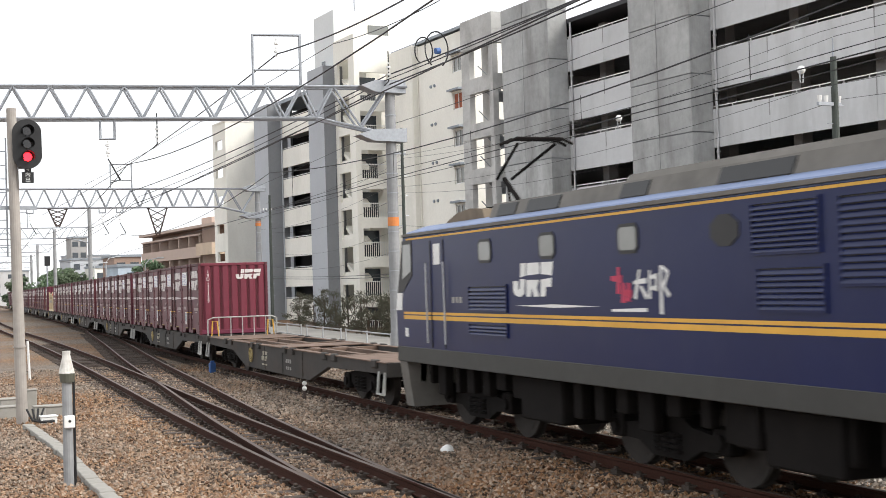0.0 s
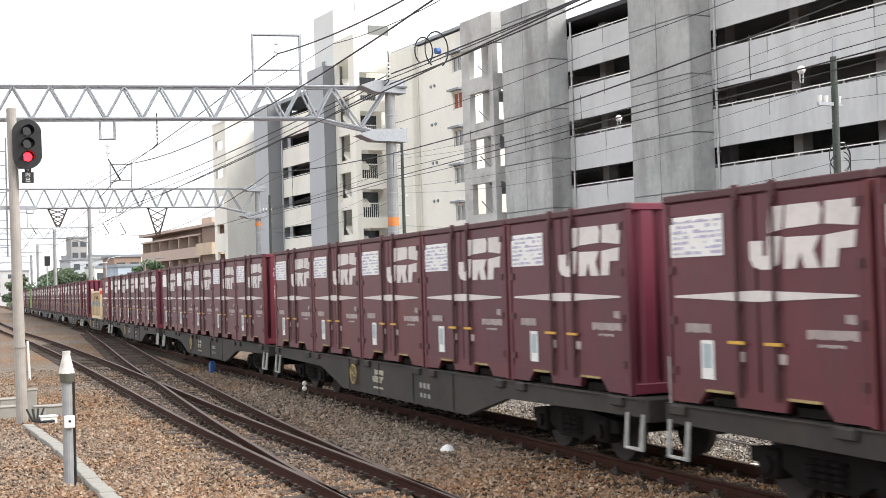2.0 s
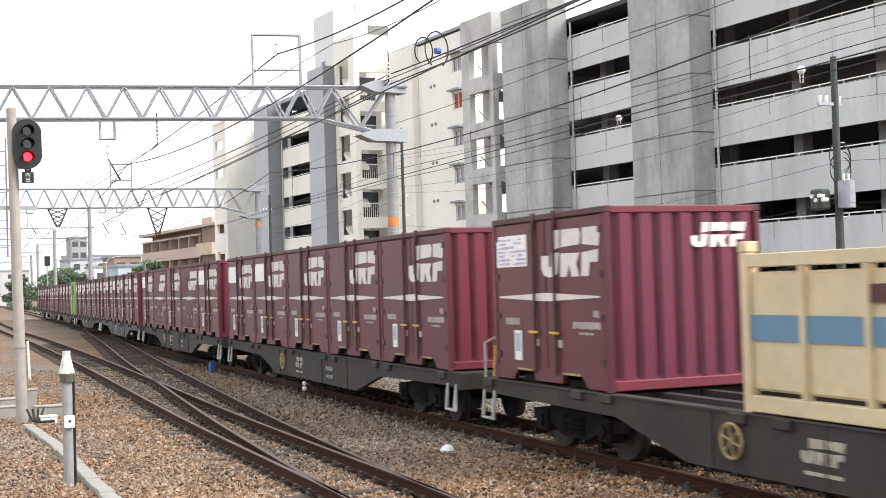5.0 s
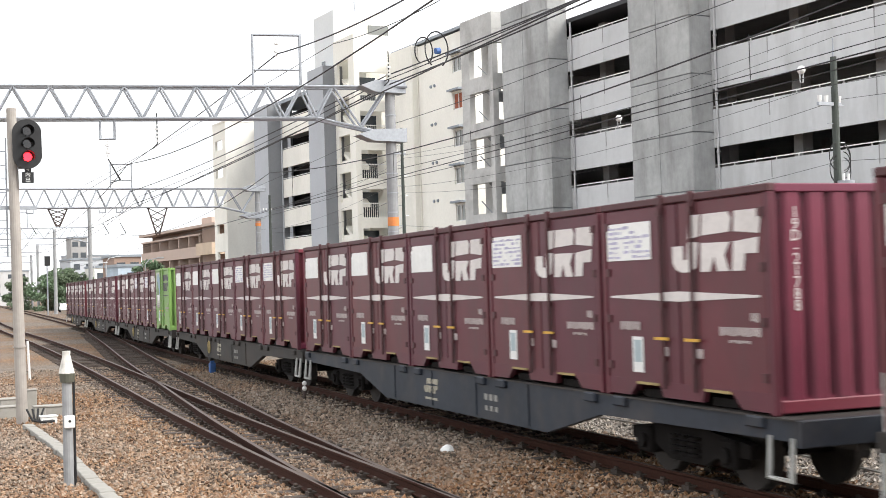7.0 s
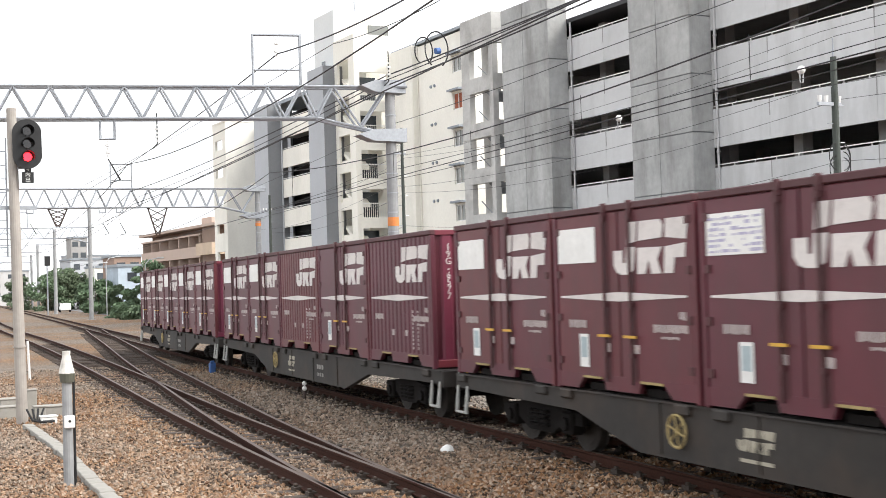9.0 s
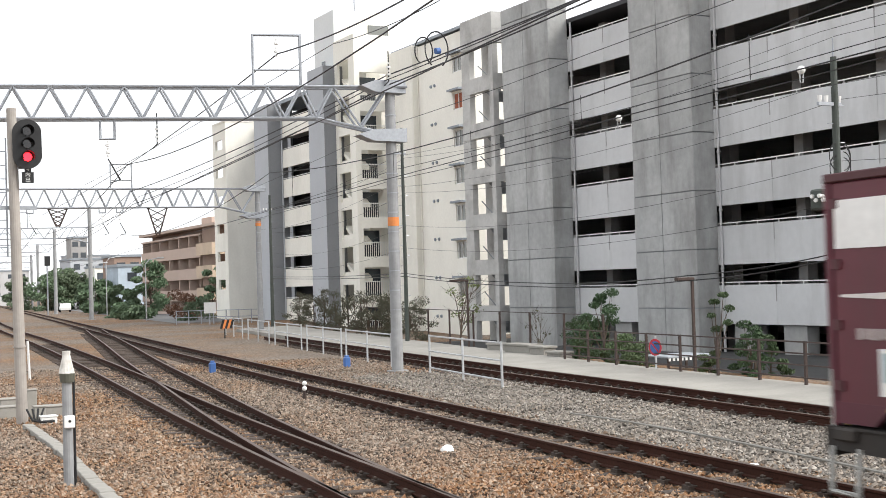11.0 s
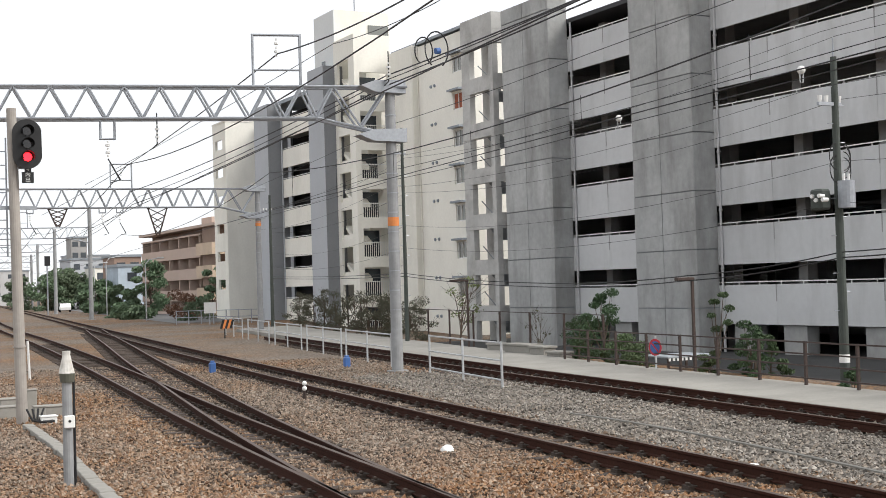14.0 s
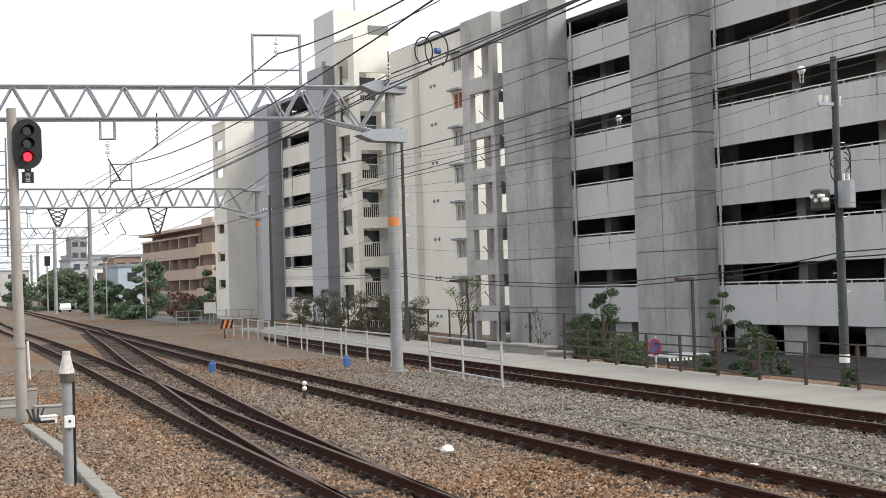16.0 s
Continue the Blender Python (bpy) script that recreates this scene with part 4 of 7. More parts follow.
    for y0, y1 in ((b - 4.6, b - 3.9), (b - 6.1, b - 5.0), (b - 8.6, b - 7.9), (b - 11.6, b - 10.2)):
        bm = prism([(-1.108, 3.58), (-1.03, 3.77), (-0.9, 3.77), (-0.9, 3.58)], 1, y0, y1)
        part("roof_vent", bm, BLACK, root, "dark roof vent")
    bm = prism([(b - 1.15, 3.5), (b - 1.45, 3.64), (b - 1.9, 3.76), (b - 2.5, 3.80), (b - 3.0, 3.76), (b - 3.15, 3.5)], 0, -0.95, 0.95)
    part("roof_hood", bm, LOCO_ROOF_RUST, root, "dusty brown rounded roof hood")
    for x in (-0.55, 0.55):
        for y in (b - 3.35, b - 3.5):
            bm = bmesh.new()
            for z in np.arange(3.48, 3.74, 0.06):
                add_tube(bm, (x, y, z), (x, y, z + 0.03), 0.07, 0.05, 8)
            part("insulator", bm, LOCO_ROOF, root)
    panto = part("pantograph", box(-0.6, 0.6, b - 3.2, b - 2.0, 3.74, 3.82), UNDER, root, "raised single-arm pantograph")
    bm = bmesh.new()
    knee = Vector((0.0, b - 1.85, 4.36))
    base = Vector((0.0, b - 2.6, 3.82))
    head = Vector((0.0, b - 3.2, 4.90))
    add_tube(bm, base, knee, 0.045, None, 8)
    add_tube(bm, base + Vector((0, 0.5, 0)), knee + Vector((0, -0.1, -0.02)), 0.02, None, 6)
    for x in (-0.35, 0.35):
        add_tube(bm, knee + Vector((x * 0.4, 0, 0)), head + Vector((x, 0, -0.06)), 0.028, None, 6)
    part("arm", bm, UNDER, panto)
    bm = bmesh.new()
    for dy in (-0.12, 0.12):
        pts = [(-0.62, head.y + dy, 4.83), (-0.42, head.y + dy, 4.92), (0.42, head.y + dy, 4.92), (0.62, head.y + dy, 4.83)]
        add_path(bm, pts, 0.025)
    for x in (-0.4, 0.4):
        add_tube(bm, (x, head.y - 0.18, 4.90), (x, head.y + 0.18, 4.90), 0.02, None, 6)
    part("contact_shoe", bm, UNDER, panto)
    # running gear
    for y in (3.0, 9.1, 15.2):
        bogie(root, y, 2.5, 0.56)
    for y in (a + 0.2, b - 0.15):
        bm = prism([(-1.42, 1.12), (-1.30, 0.28), (1.30, 0.28), (1.42, 1.12)], 1, y - 0.25, y + 0.14)
        part("snow_plough", bm, LOCO_ROOF, root, "grey skirt under the cab")
    part("coupler", box(-0.14, 0.14, b, L + 0.1, 0.76, 0.98, 0.03), UNDER, root)
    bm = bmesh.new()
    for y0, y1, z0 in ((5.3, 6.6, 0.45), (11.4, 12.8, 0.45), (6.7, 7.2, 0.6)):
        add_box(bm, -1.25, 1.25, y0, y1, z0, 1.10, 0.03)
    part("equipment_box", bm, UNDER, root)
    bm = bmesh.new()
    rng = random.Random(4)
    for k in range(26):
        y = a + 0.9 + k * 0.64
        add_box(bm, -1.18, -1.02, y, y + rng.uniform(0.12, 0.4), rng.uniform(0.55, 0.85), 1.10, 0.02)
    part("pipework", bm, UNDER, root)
    return root


SKY_PRINT = mat("faded_sky_print", (0.26, 0.36, 0.44), 0.6, 0, 0.15, 8, bump=0)
LEAF_PRINT = mat("faded_leaf_print", (0.16, 0.25, 0.11), 0.6, 0, 0.2, 8, bump=0)
WHITE_WORN_GREEN = mat("faded_pale_green", (0.46, 0.47, 0.40), 0.6, 0, 0.1, 8, bump=0)
GLASS_PALE = mat("pale_dusty_glass", (0.20, 0.205, 0.19), 0.15, 0, 0.1, 3, bump=0, spec=0.7)
LOCO_ROOF_RUST = mat("brown_dusty_roof", (0.17, 0.13, 0.09), 0.8, 0, 0.2, 5, 0.2, 1, 0.08)

FIRST = 43.74
PITCH = 3.80
SLACK = (0.46, -0.11, -0.22, 0.09, -0.04, 0.0, 0.16, 0.33, -0.34, 0.0, -0.33, -0.33)
WL = 20.4


def send(ob, s0, length, z=0.0):
    """Let a vehicle or load whose front stands at s0 at the start roll along the main track."""
    MOVING.append((ob, s0, length, z))
    return ob


send(locomotive(), FIRST - 0.44 - WL - 18.2 - 0.42, 18.2)
empty_wagon = wagon(WAGON_GREY, WAGON_RUST, False, "rusty brown empty container flat wagon with open deck")
send(empty_wagon, FIRST - 0.41 - WL, WL)
grey_wagon = wagon(WAGON_GREY, WAGON_GREY, True, "grimy grey container flat wagon with deep centre beam")
blue_wagon = wagon(WAGON_BLUE, WAGON_GREY, True, "dark blue container flat wagon with deep centre beam")

PROTO = {}


def load(kind):
    """A container of that kind: the first is built, the others are copies."""
    if kind in PROTO:
        return copy_thing(PROTO[kind], Matrix())
    base, _, serial = kind.partition("|")
    made = {"T": lambda: container("flat", "text", serial=serial),
            "W": lambda: container("flat", "plain", serial=serial),
            "D": lambda: container("flat", "", serial=serial),
            "R": lambda: container("ribbed", "", serial=serial),
            "E": lambda: container("flat", "text", serial=serial, end_logo=True, label="maroon freight container with a white mark on its ribbed end"),
            "V": lambda: container("flat", "", CONTAINER_GREEN, CONTAINER_GREEN, serial=serial, label="light green freight container with dark mark and oval picture"),
            }[base]()
    if base == "V":
        part("picture_board", box(-1.222, -1.20, 2.32, 3.56, 0.94, 2.36), WHITE_WORN_GREEN, made, "faded pale picture board")
        bm = prism([(2.90 + 0.46 * math.cos(t), 1.80 + 0.50 * math.sin(t)) for t in np.linspace(0, 2 * math.pi, 25)[:-1]], 0, -1.225, -1.20)
        part("oval_picture", bm, SKY_PRINT, made, "faded blue oval picture")
        bm = prism([(2.75, 1.42), (3.40, 1.44), (3.36, 1.70), (3.22, 1.80), (3.18, 1.98), (2.98, 1.96), (2.92, 1.72), (2.80, 1.62)], 0, -1.228, -1.20)
        part("picture_tree", bm, LEAF_PRINT, made, "faded green tree shape in the picture")
        bm = prism([(2.62, 1.44), (3.30, 1.42), (3.12, 1.24), (2.98, 1.20), (2.94, 1.10), (2.80, 1.10)], 0, -1.228, -1.20)
        part("picture_base", bm, WHITE_PAINT, made, "faded white picture patch")
        for z in (0.98, 1.04):
            part("print_line", box(-1.226, -1.20, 2.40, 3.48, z, z + 0.025), LOGO_GREY, made, "thin line of unreadable print")
        part("dark_flash", prism([(0.20, 1.39), (0.95, 1.42), (1.80, 1.39), (0.95, 1.36)], 0, -1.223, -1.20), BLACK, made, "thin dark flash")
    PROTO[kind] = made
    return made


CONSIST = [
    ["E|19D-31129", "T", "T", "T", "T"],
    ["T", "T", "T", "T", "T"],
    ["T|19D-15803", "T", "T", "W", "W"],
    ["W|19D-13248", "W", "W", "W", "W"],
    ["R", "cream", "", "", "E"],
    ["D", "D", "D", "W", "W"],
    ["W", "R", "D", "R", "W"],
    ["T|19D-21788", "T", "W", "W", "W"],
    ["T|19D-19006", "T", "W", "W", "W"],
    ["V|19D-33890", "T", "T", "W", "W"],
    ["R|19G-6577", "D", "R", "W", "W"],
    ["W", "W", "W", "W", "W"],
]
used = set()
for i, slots in enumerate(CONSIST):
    s = FIRST + i * WL + SLACK[i]
    proto = blue_wagon if i == 7 else grey_wagon
    wg = proto if proto not in used else copy_thing(proto, Matrix())
    used.add(proto)
    send(wg, s - 0.9, WL)
    for k, kind in enumerate(slots):
        if kind == "cream":
            send(cream_unit(), s + 5.7, 6.0, DECK)
        elif kind:
            send(load(kind), s + k * PITCH - (0.5 if i == 4 and k == 4 else 0), CL, DECK)


# ------------------------------------------------------------ footpath and fences beside the siding
def build_path():
    bm = bmesh.new()
    ys = np.arange(2, 84, 1.0)
    near = [(siding_x(y) + 0.78, y) for y in ys]
    far = [(17.55 + 0.1416 * y + 0.25 + 0.04 * max(0, y - 33), y) for y in ys]
    tops = [[bm.verts.new((x, y, z)) for (x, y) in line] for line, z in ((near, -0.03), (far, 0.03), (near, -0.5), (far, -1.6))]
    for i in range(len(ys) - 1):
        bm.faces.new([tops[0][i], tops[1][i], tops[1][i + 1], tops[0][i + 1]])
        bm.faces.new([tops[2][i], tops[0][i], tops[0][i + 1], tops[2][i + 1]])
        bm.faces.new([tops[1][i], tops[3][i], tops[3][i + 1], tops[1][i + 1]])
    bm.faces.new([tops[0][0], tops[2][0], tops[3][0], tops[1][0]])
    ob = new("pavement", mesh_of(bm, "pavement", PAVE))
    tagged(ob, "pale concrete footpath along the siding", "footpath", kind="structure")


build_path()


def path_edge(y):
    return 17.55 + 0.1416 * y + 0.04 * max(0, y - 33)


def fence_run(name, pts, post_h, rails, post_r, rail_r, material, label, square=False, base=-0.22, group="fences"):
    root = thing(name, label, "fence", group)
    for x, y in pts:
        if square:
            bm = box(x - post_r, x + post_r, y - post_r, y + post_r, base, base + post_h)
        else:
            bm = tube((x, y, base - 0.15), (x, y, base + post_h), post_r, None, 8)
        part("post", bm, material, root)
    for z in rails:
        for p, q in zip(pts, pts[1:]):
            if square:
                bm = tube((p[0] - 0.03, p[1], base + z), (q[0] - 0.03, q[1], base + z), rail_r, None, 4)
            else:
                bm = tube((p[0], p[1], base + z), (q[0], q[1], base + z), rail_r, None, 6)
            part("rail", bm, material, root)
    return root


def gal_x(y):
    return 16.87 + 0.174 * (y - 29.1)


fence_run("railing", [(gal_x(y), y) for y in (29.1, 32.2, 35.3)], 1.22, (1.18, 0.72, 0.22), 0.035, 0.026, GALV_PALE, "pale galvanised steel railing beside the siding track", group="steel railings")
for a in (39.6, 46.8, 54.4, 62.4, 70.8):
    fence_run("railing", [(gal_x(y), y) for y in (a, a + 3.2, a + 6.4)], 1.15, (1.10, 0.66), 0.035, 0.026, GALV_PALE, "pale galvanised steel railing beside the siding track", group="steel railings")
fence_run("brown_fence", [(path_edge(y), y) for y in np.arange(14.8, 35.5, 1.83)], 0.98, (0.96, 0.70, 0.44, 0.16), 0.03, 0.024, BROWN_STEEL,
          "dark brown steel fence along the footpath", True, 0.02)
fence_run("thin_fence", [(path_edge(y) + 1.3, y) for y in np.arange(34.5, 80, 3.2)], 1.5, (1.48,), 0.03, 0.02, BROWN_STEEL,
          "thin dark post fence behind the footpath", True, -0.1)


def planter_block(y, length, height):
    root = thing("stone_planter", "pale stone planter block beside the footpath", "planter", "stone planters")
    x = path_edge(y) + 0.55
    part("base", box(x - 0.25, x + 0.25, y, y + length, -0.30, height, 0.02), PAVE, root)
    part("coping", box(x - 0.30, x + 0.30, y - 0.04, y + length + 0.04, height, height + 0.08, 0.015), PAVE, root)


for y_, l_, h_ in ((36.0, 0.8, 0.12), (37.4, 0.9, 0.24), (38.7, 1.7, 0.26), (41.0, 1.4, 0.20)):
    planter_block(y_, l_, h_)


def low_shed():
    """A low flat sheet roof on short legs behind the fence."""
    root = thing("low_shed", "low flat pale sheet-metal roof on short legs behind the fence", "shed")
    part("roof", box(23.1, 24.8, 30.3, 31.6, 0.18, 0.24, 0.01), GREY_SHEET, root)
    for k in range(9):
        part("hanging_tag", box(23.12 + 0.15 * k, 23.19 + 0.15 * k, 30.27, 30.295, 0.10, 0.18), WHITE_PAINT, root, "small white hanging tag")
    for x in (23.2, 24.7):
        for y in (30.4, 31.5):
            part("leg", box(x - 0.03, x + 0.03, y - 0.03, y + 0.03, -1.25, 0.18), BROWN_STEEL, root)


GREY_SHEET = mat("pale_blue_grey_sheet", (0.34, 0.37, 0.40), 0.5, 0.2, 0.08, 6, bump=0.02)
low_shed()


def build_yard():
    bm = bmesh.new()
    add_box(bm, 24.6, 57.0, 12.0, 74.0, -1.5, -1.17)
    tagged(new("yard", mesh_of(bm, "yard", ASPHALT)), "dark asphalt yard before the parking building", "yard", kind="structure")


ASPHALT = mat("dark_asphalt", (0.04, 0.04, 0.04), 0.95, 0, 0.2, 8, 0.2, 0.5, 0.1)
build_yard()

# ------------------------------------------------------------ parking building
FLOOR = 2.865


def tower(y0, y1, x1, top, label):
    """A concrete tower of precast panels with open joints."""
    root = thing("parking_tower", label, "building tower", "parking towers")
    part("core", box(40.05, x1, y0 + 0.05, y1, -1.4, top - 0.02), GREY_WALL, root)
    zs = [-1.4, 0.98] + [0.98 + 2.85 * k for k in range(1, 7)] + [top]
    zs = [z for z in zs if z < top - 0.6] + [top]
    ym = y0 + (y1 - y0) * 0.53
    for a, b in zip(zs, zs[1:]):
        for p, q in ((y0, ym), (ym, y1)):
            part("panel", box(40.0 - random.uniform(0, 0.006), 40.05, p + 0.022, q - 0.022, a + 0.03, b - 0.03), CONCRETE_PIECE, root)
        part("panel", box(40.012, x1 + 0.0, y0 - random.uniform(0, 0.006), y0 + 0.05, a + 0.03, b - 0.03), CONCRETE_PIECE, root)
    return root


CONCRETE_PIECE = mat("precast_concrete", (0.40, 0.405, 0.40), 0.9, 0, 0.12, 3, 0.22, 0.30, 0.12, vary=0.08, dirt=(0.17, 0.165, 0.155),
                     dirt_amount=0.7, dirt_scale=0.55, dirt_stretch=(1, 1, 0.25))
tower(49.9, 54.85, 41.32, 21.5, "grey stained precast concrete tower of the parking building")
tower(62.6, 67.85, 41.3, 19.0, "grey stained precast concrete tower of the parking building")


def parking():
    root = thing("parking_building", "pale grey multi-storey parking building with open decks", "parking building")
    X = 41.3
    runs = ((54.85, 62.6), (22.0, 49.9))
    for k in range(7):
        r = 2.19 + FLOOR * k
        if k < 6:
            part("deck", box(X + 0.12, 57.0, 22.0, 68.0, r - 1.20, r - 0.95), SLAB, root)
        for j, (a, b) in enumerate(runs):
            if k == 6:
                continue
            lo = r - 2.005 if k else 0.19
            joints = (a, 59.02, b) if j == 0 else (a, 26.33, 32.85, 39.37, 45.89, b)
            for p, q in zip(joints, joints[1:]):
                par = part("parapet_panel", box(X, X + 0.12, p + 0.006, q - 0.006, lo, r - 0.13), PANEL_PIECE, root)
                if q < b:
                    part("drain_slot", box(X - 0.012, X + 0.004, q - 0.03, q + 0.03, r - 0.92, r - 0.14), SLAB, par)
            rail = part("guard_rail", box(X + 0.03, X + 0.07, a, b, r - 0.02, r + 0.03), WHITE_PAINT, root, "white guard rail")
            bm = bmesh.new()
            for yy in np.arange(a + 0.4, b, 1.45):
                add_box(bm, X + 0.035, X + 0.065, yy - 0.025, yy + 0.025, r - 0.14, r - 0.02)
            part("guard_rail_posts", bm, WHITE_PAINT, rail)
    # roof and dark cornice
    part("roof", box(X - 0.02, 57.2, 22.0, 68.0, 17.32, 17.56), SLAB_DARK, root, "dark roof edge")
    # Added back wall, pale to bounce light; upper decks left open for daylight.
    part("back_wall", box(57.0, 57.2, 22.0, 68.0, -1.2, 9.4), PANEL_WHITE, root)
    for k in range(4, 6):
        r = 2.19 + FLOOR * k
        part("back_parapet", box(57.0, 57.2, 22.0, 68.0, r - 1.6, r), PANEL_WHITE, root)
    part("end_wall", box(X + 0.12, 57.0, 67.86, 68.0, -1.2, 17.25), PANEL_WHITE, root)
    part("end_wall", box(X + 0.12, 57.0, 21.8, 22.0, -1.2, 17.25), SLAB, root)
    for y in np.arange(25.0, 67, 5.2):
        for x in (43.2, 50.0):
            part("column", box(x - 0.3, x + 0.3, y - 0.3, y + 0.3, -1.3, 17.25), SLAB, root)
    for y in (24.0, 30.5, 35.6, 39.2, 44.2, 47.6, 57.5):
        part("ground_column", box(X + 0.2, X + 0.9, y, y + 1.5, -1.35, 0.16), CONCRETE, root)
    # downpipes
    for y in (49.5, 62.1, 55.05):
        pipe = part("downpipe", tube((X - 0.09, y, -1.2), (X - 0.09, y, 17.3), 0.06, None, 8), PANEL_WHITE, root, "pale downpipe")
        bm = bmesh.new()
        for z in np.arange(0, 17, 2.84):
            add_box(bm, X - 0.16, X, y - 0.08, y + 0.08, z, z + 0.05)
        part("pipe_clips", bm, PANEL_WHITE, pipe)


PANEL_PIECE = mat("pale_wall_panel", (0.575, 0.58, 0.585), 0.65, 0, 0.04, 3, 0.07, 0.25, 0.04, vary=0.04, dirt=(0.26, 0.26, 0.25),
                  dirt_amount=0.45, dirt_scale=0.5, dirt_stretch=(1, 1, 0.2))
SLAB_DARK = mat("dark_roof_edge", (0.05, 0.05, 0.055), 0.8, 0, 0.1, 3, bump=0.02)
parking()


def parked_car(m, material, label):
    root = thing("parked_car", label, "car", "parked cars", m=m)
    part("body", prism([(-2.0, 0.35), (2.0, 0.35), (2.05, 0.75), (1.1, 0.92), (0.5, 1.40), (-1.2, 1.42), (-1.9, 0.95), (-2.05, 0.8)], 0, -0.82, 0.82), material, root)
    for s in (-1, 1):
        part("side_window", prism([(-1.45, 0.95), (0.95, 0.95), (0.45, 1.33), (-1.15, 1.34)], 0, s * 0.80, s * 0.83), GLASS_DARK, root)
        for y in (-1.25, 1.25):
            part("wheel", tube((s * 0.70, y, 0.30), (s * 0.84, y, 0.30), 0.30, None, 14), UNDER, root)
    return root


for k, y in ((2, 44.5), (3, 47.0), (3, 41.0), (1, 43.0), (4, 58.0), (2, 57.4)):
    parked_car(pose(44.6, y, 2.19 + FLOOR * k - 0.95, 0, 0, 90), GLASS_DARK if k % 2 else LOCO_GREY, "dark car parked behind the parapet of a deck")


# open stair frame
def stair_frame():
    root = thing("open_stair_tower", "open grey concrete stair tower with zigzag flights", "stair tower")
    x0, x1, y0, y1, top = 40.0, 41.9, 69.0, 73.0, 19.1
    for y in (y0, y1 - 1.0):
        for x in (x0, x1 - 0.4):
            part("column", box(x + 0.02, x + 0.4, y + (0.04 if y == y0 else 0.0), y + (0.5 if y == y0 else 1.0), -1.3, top - 0.02), FRAME_CONC, root)
    for k in range(7):
        z = 0.15 + FLOOR * k
        zt = z + 0.95 if k < 6 else z + 1.9
        part("beam", box(x0 - 0.01, x0 + 0.35, y0, y1, z, zt), FRAME_CONC, root)
        part("beam", box(x0 + 0.35, x1, y0 - 0.01, y0 + 0.30, z, zt), FRAME_CONC, root)
        part("landing", box(x0 + 0.35, x1 - 0.1, y1 - 1.3, y1 - 0.05, z + 0.72, z + 0.9), FRAME_CONC, root)
        if k == 0 or k < 6:
            fl = bmesh.new()
            add_prism(fl, [(y1 - 1.3, z + 0.90), (y1 - 1.3, z + 0.62), (y0 + 0.6, z - 0.75), (y0 + 0.6, z - 0.47)], 0, x0 + 0.5, x0 + 1.4)
            for i in range(8):
                yy = y0 + 0.6 + i * (y1 - y0 - 1.9) / 8
                zz = z - 0.47 + i * 1.37 / 8
                add_box(fl, x0 + 0.5, x0 + 1.4, yy, yy + 0.29, zz, zz + 0.17)
            flight = part("flight", fl, GREY_WALL, root)
            part("handrail", path([(x0 + 0.5, y0 + 0.6, z + 0.45), (x0 + 0.5, y1 - 1.3, z + 1.82)], 0.035), GREY_WALL, flight)
    part("roof", box(x0 - 0.02, x1, y0 - 0.02, y1, top - 0.9, top), FRAME_CONC, root)


FRAME_CONC = mat("pale_frame_concrete", (0.50, 0.495, 0.48), 0.9, 0, 0.08, 4, 0.15, 0.4, 0.1, dirt=(0.2, 0.19, 0.18), dirt_amount=0.5, dirt_scale=0.7)
stair_frame()


# ------------------------------------------------------------ housing blocks
def opening_wall(root, name, axis, c, t, a0, a1, z0, z1, holes, material):
    """A wall in the plane axis=c with thickness t, from a0 to a1, with rectangular openings (b0, b1, z0, z1); openings lie in columns."""
    bm = bmesh.new()

    def put(p, q, lo, hi):
        if q - p < 1e-3 or hi - lo < 1e-3:
            return
        if axis == 0:
            add_box(bm, c, c + t, p, q, lo, hi)
        else:
            add_box(bm, p, q, c, c + t, lo, hi)
    cols = sorted({(h[0], h[1]) for h in holes})
    at = a0
    for b0, b1 in cols:
        put(at, b0, z0, z1)
        z = z0
        for h in sorted([h for h in holes if h[0] == b0], key=lambda h: h[2]):
            put(b0, b1, z, h[2])
            z = h[3]
        put(b0, b1, z, z1)
        at = b1
    put(at, a1, z0, z1)
    return part(name, bm, material, root)


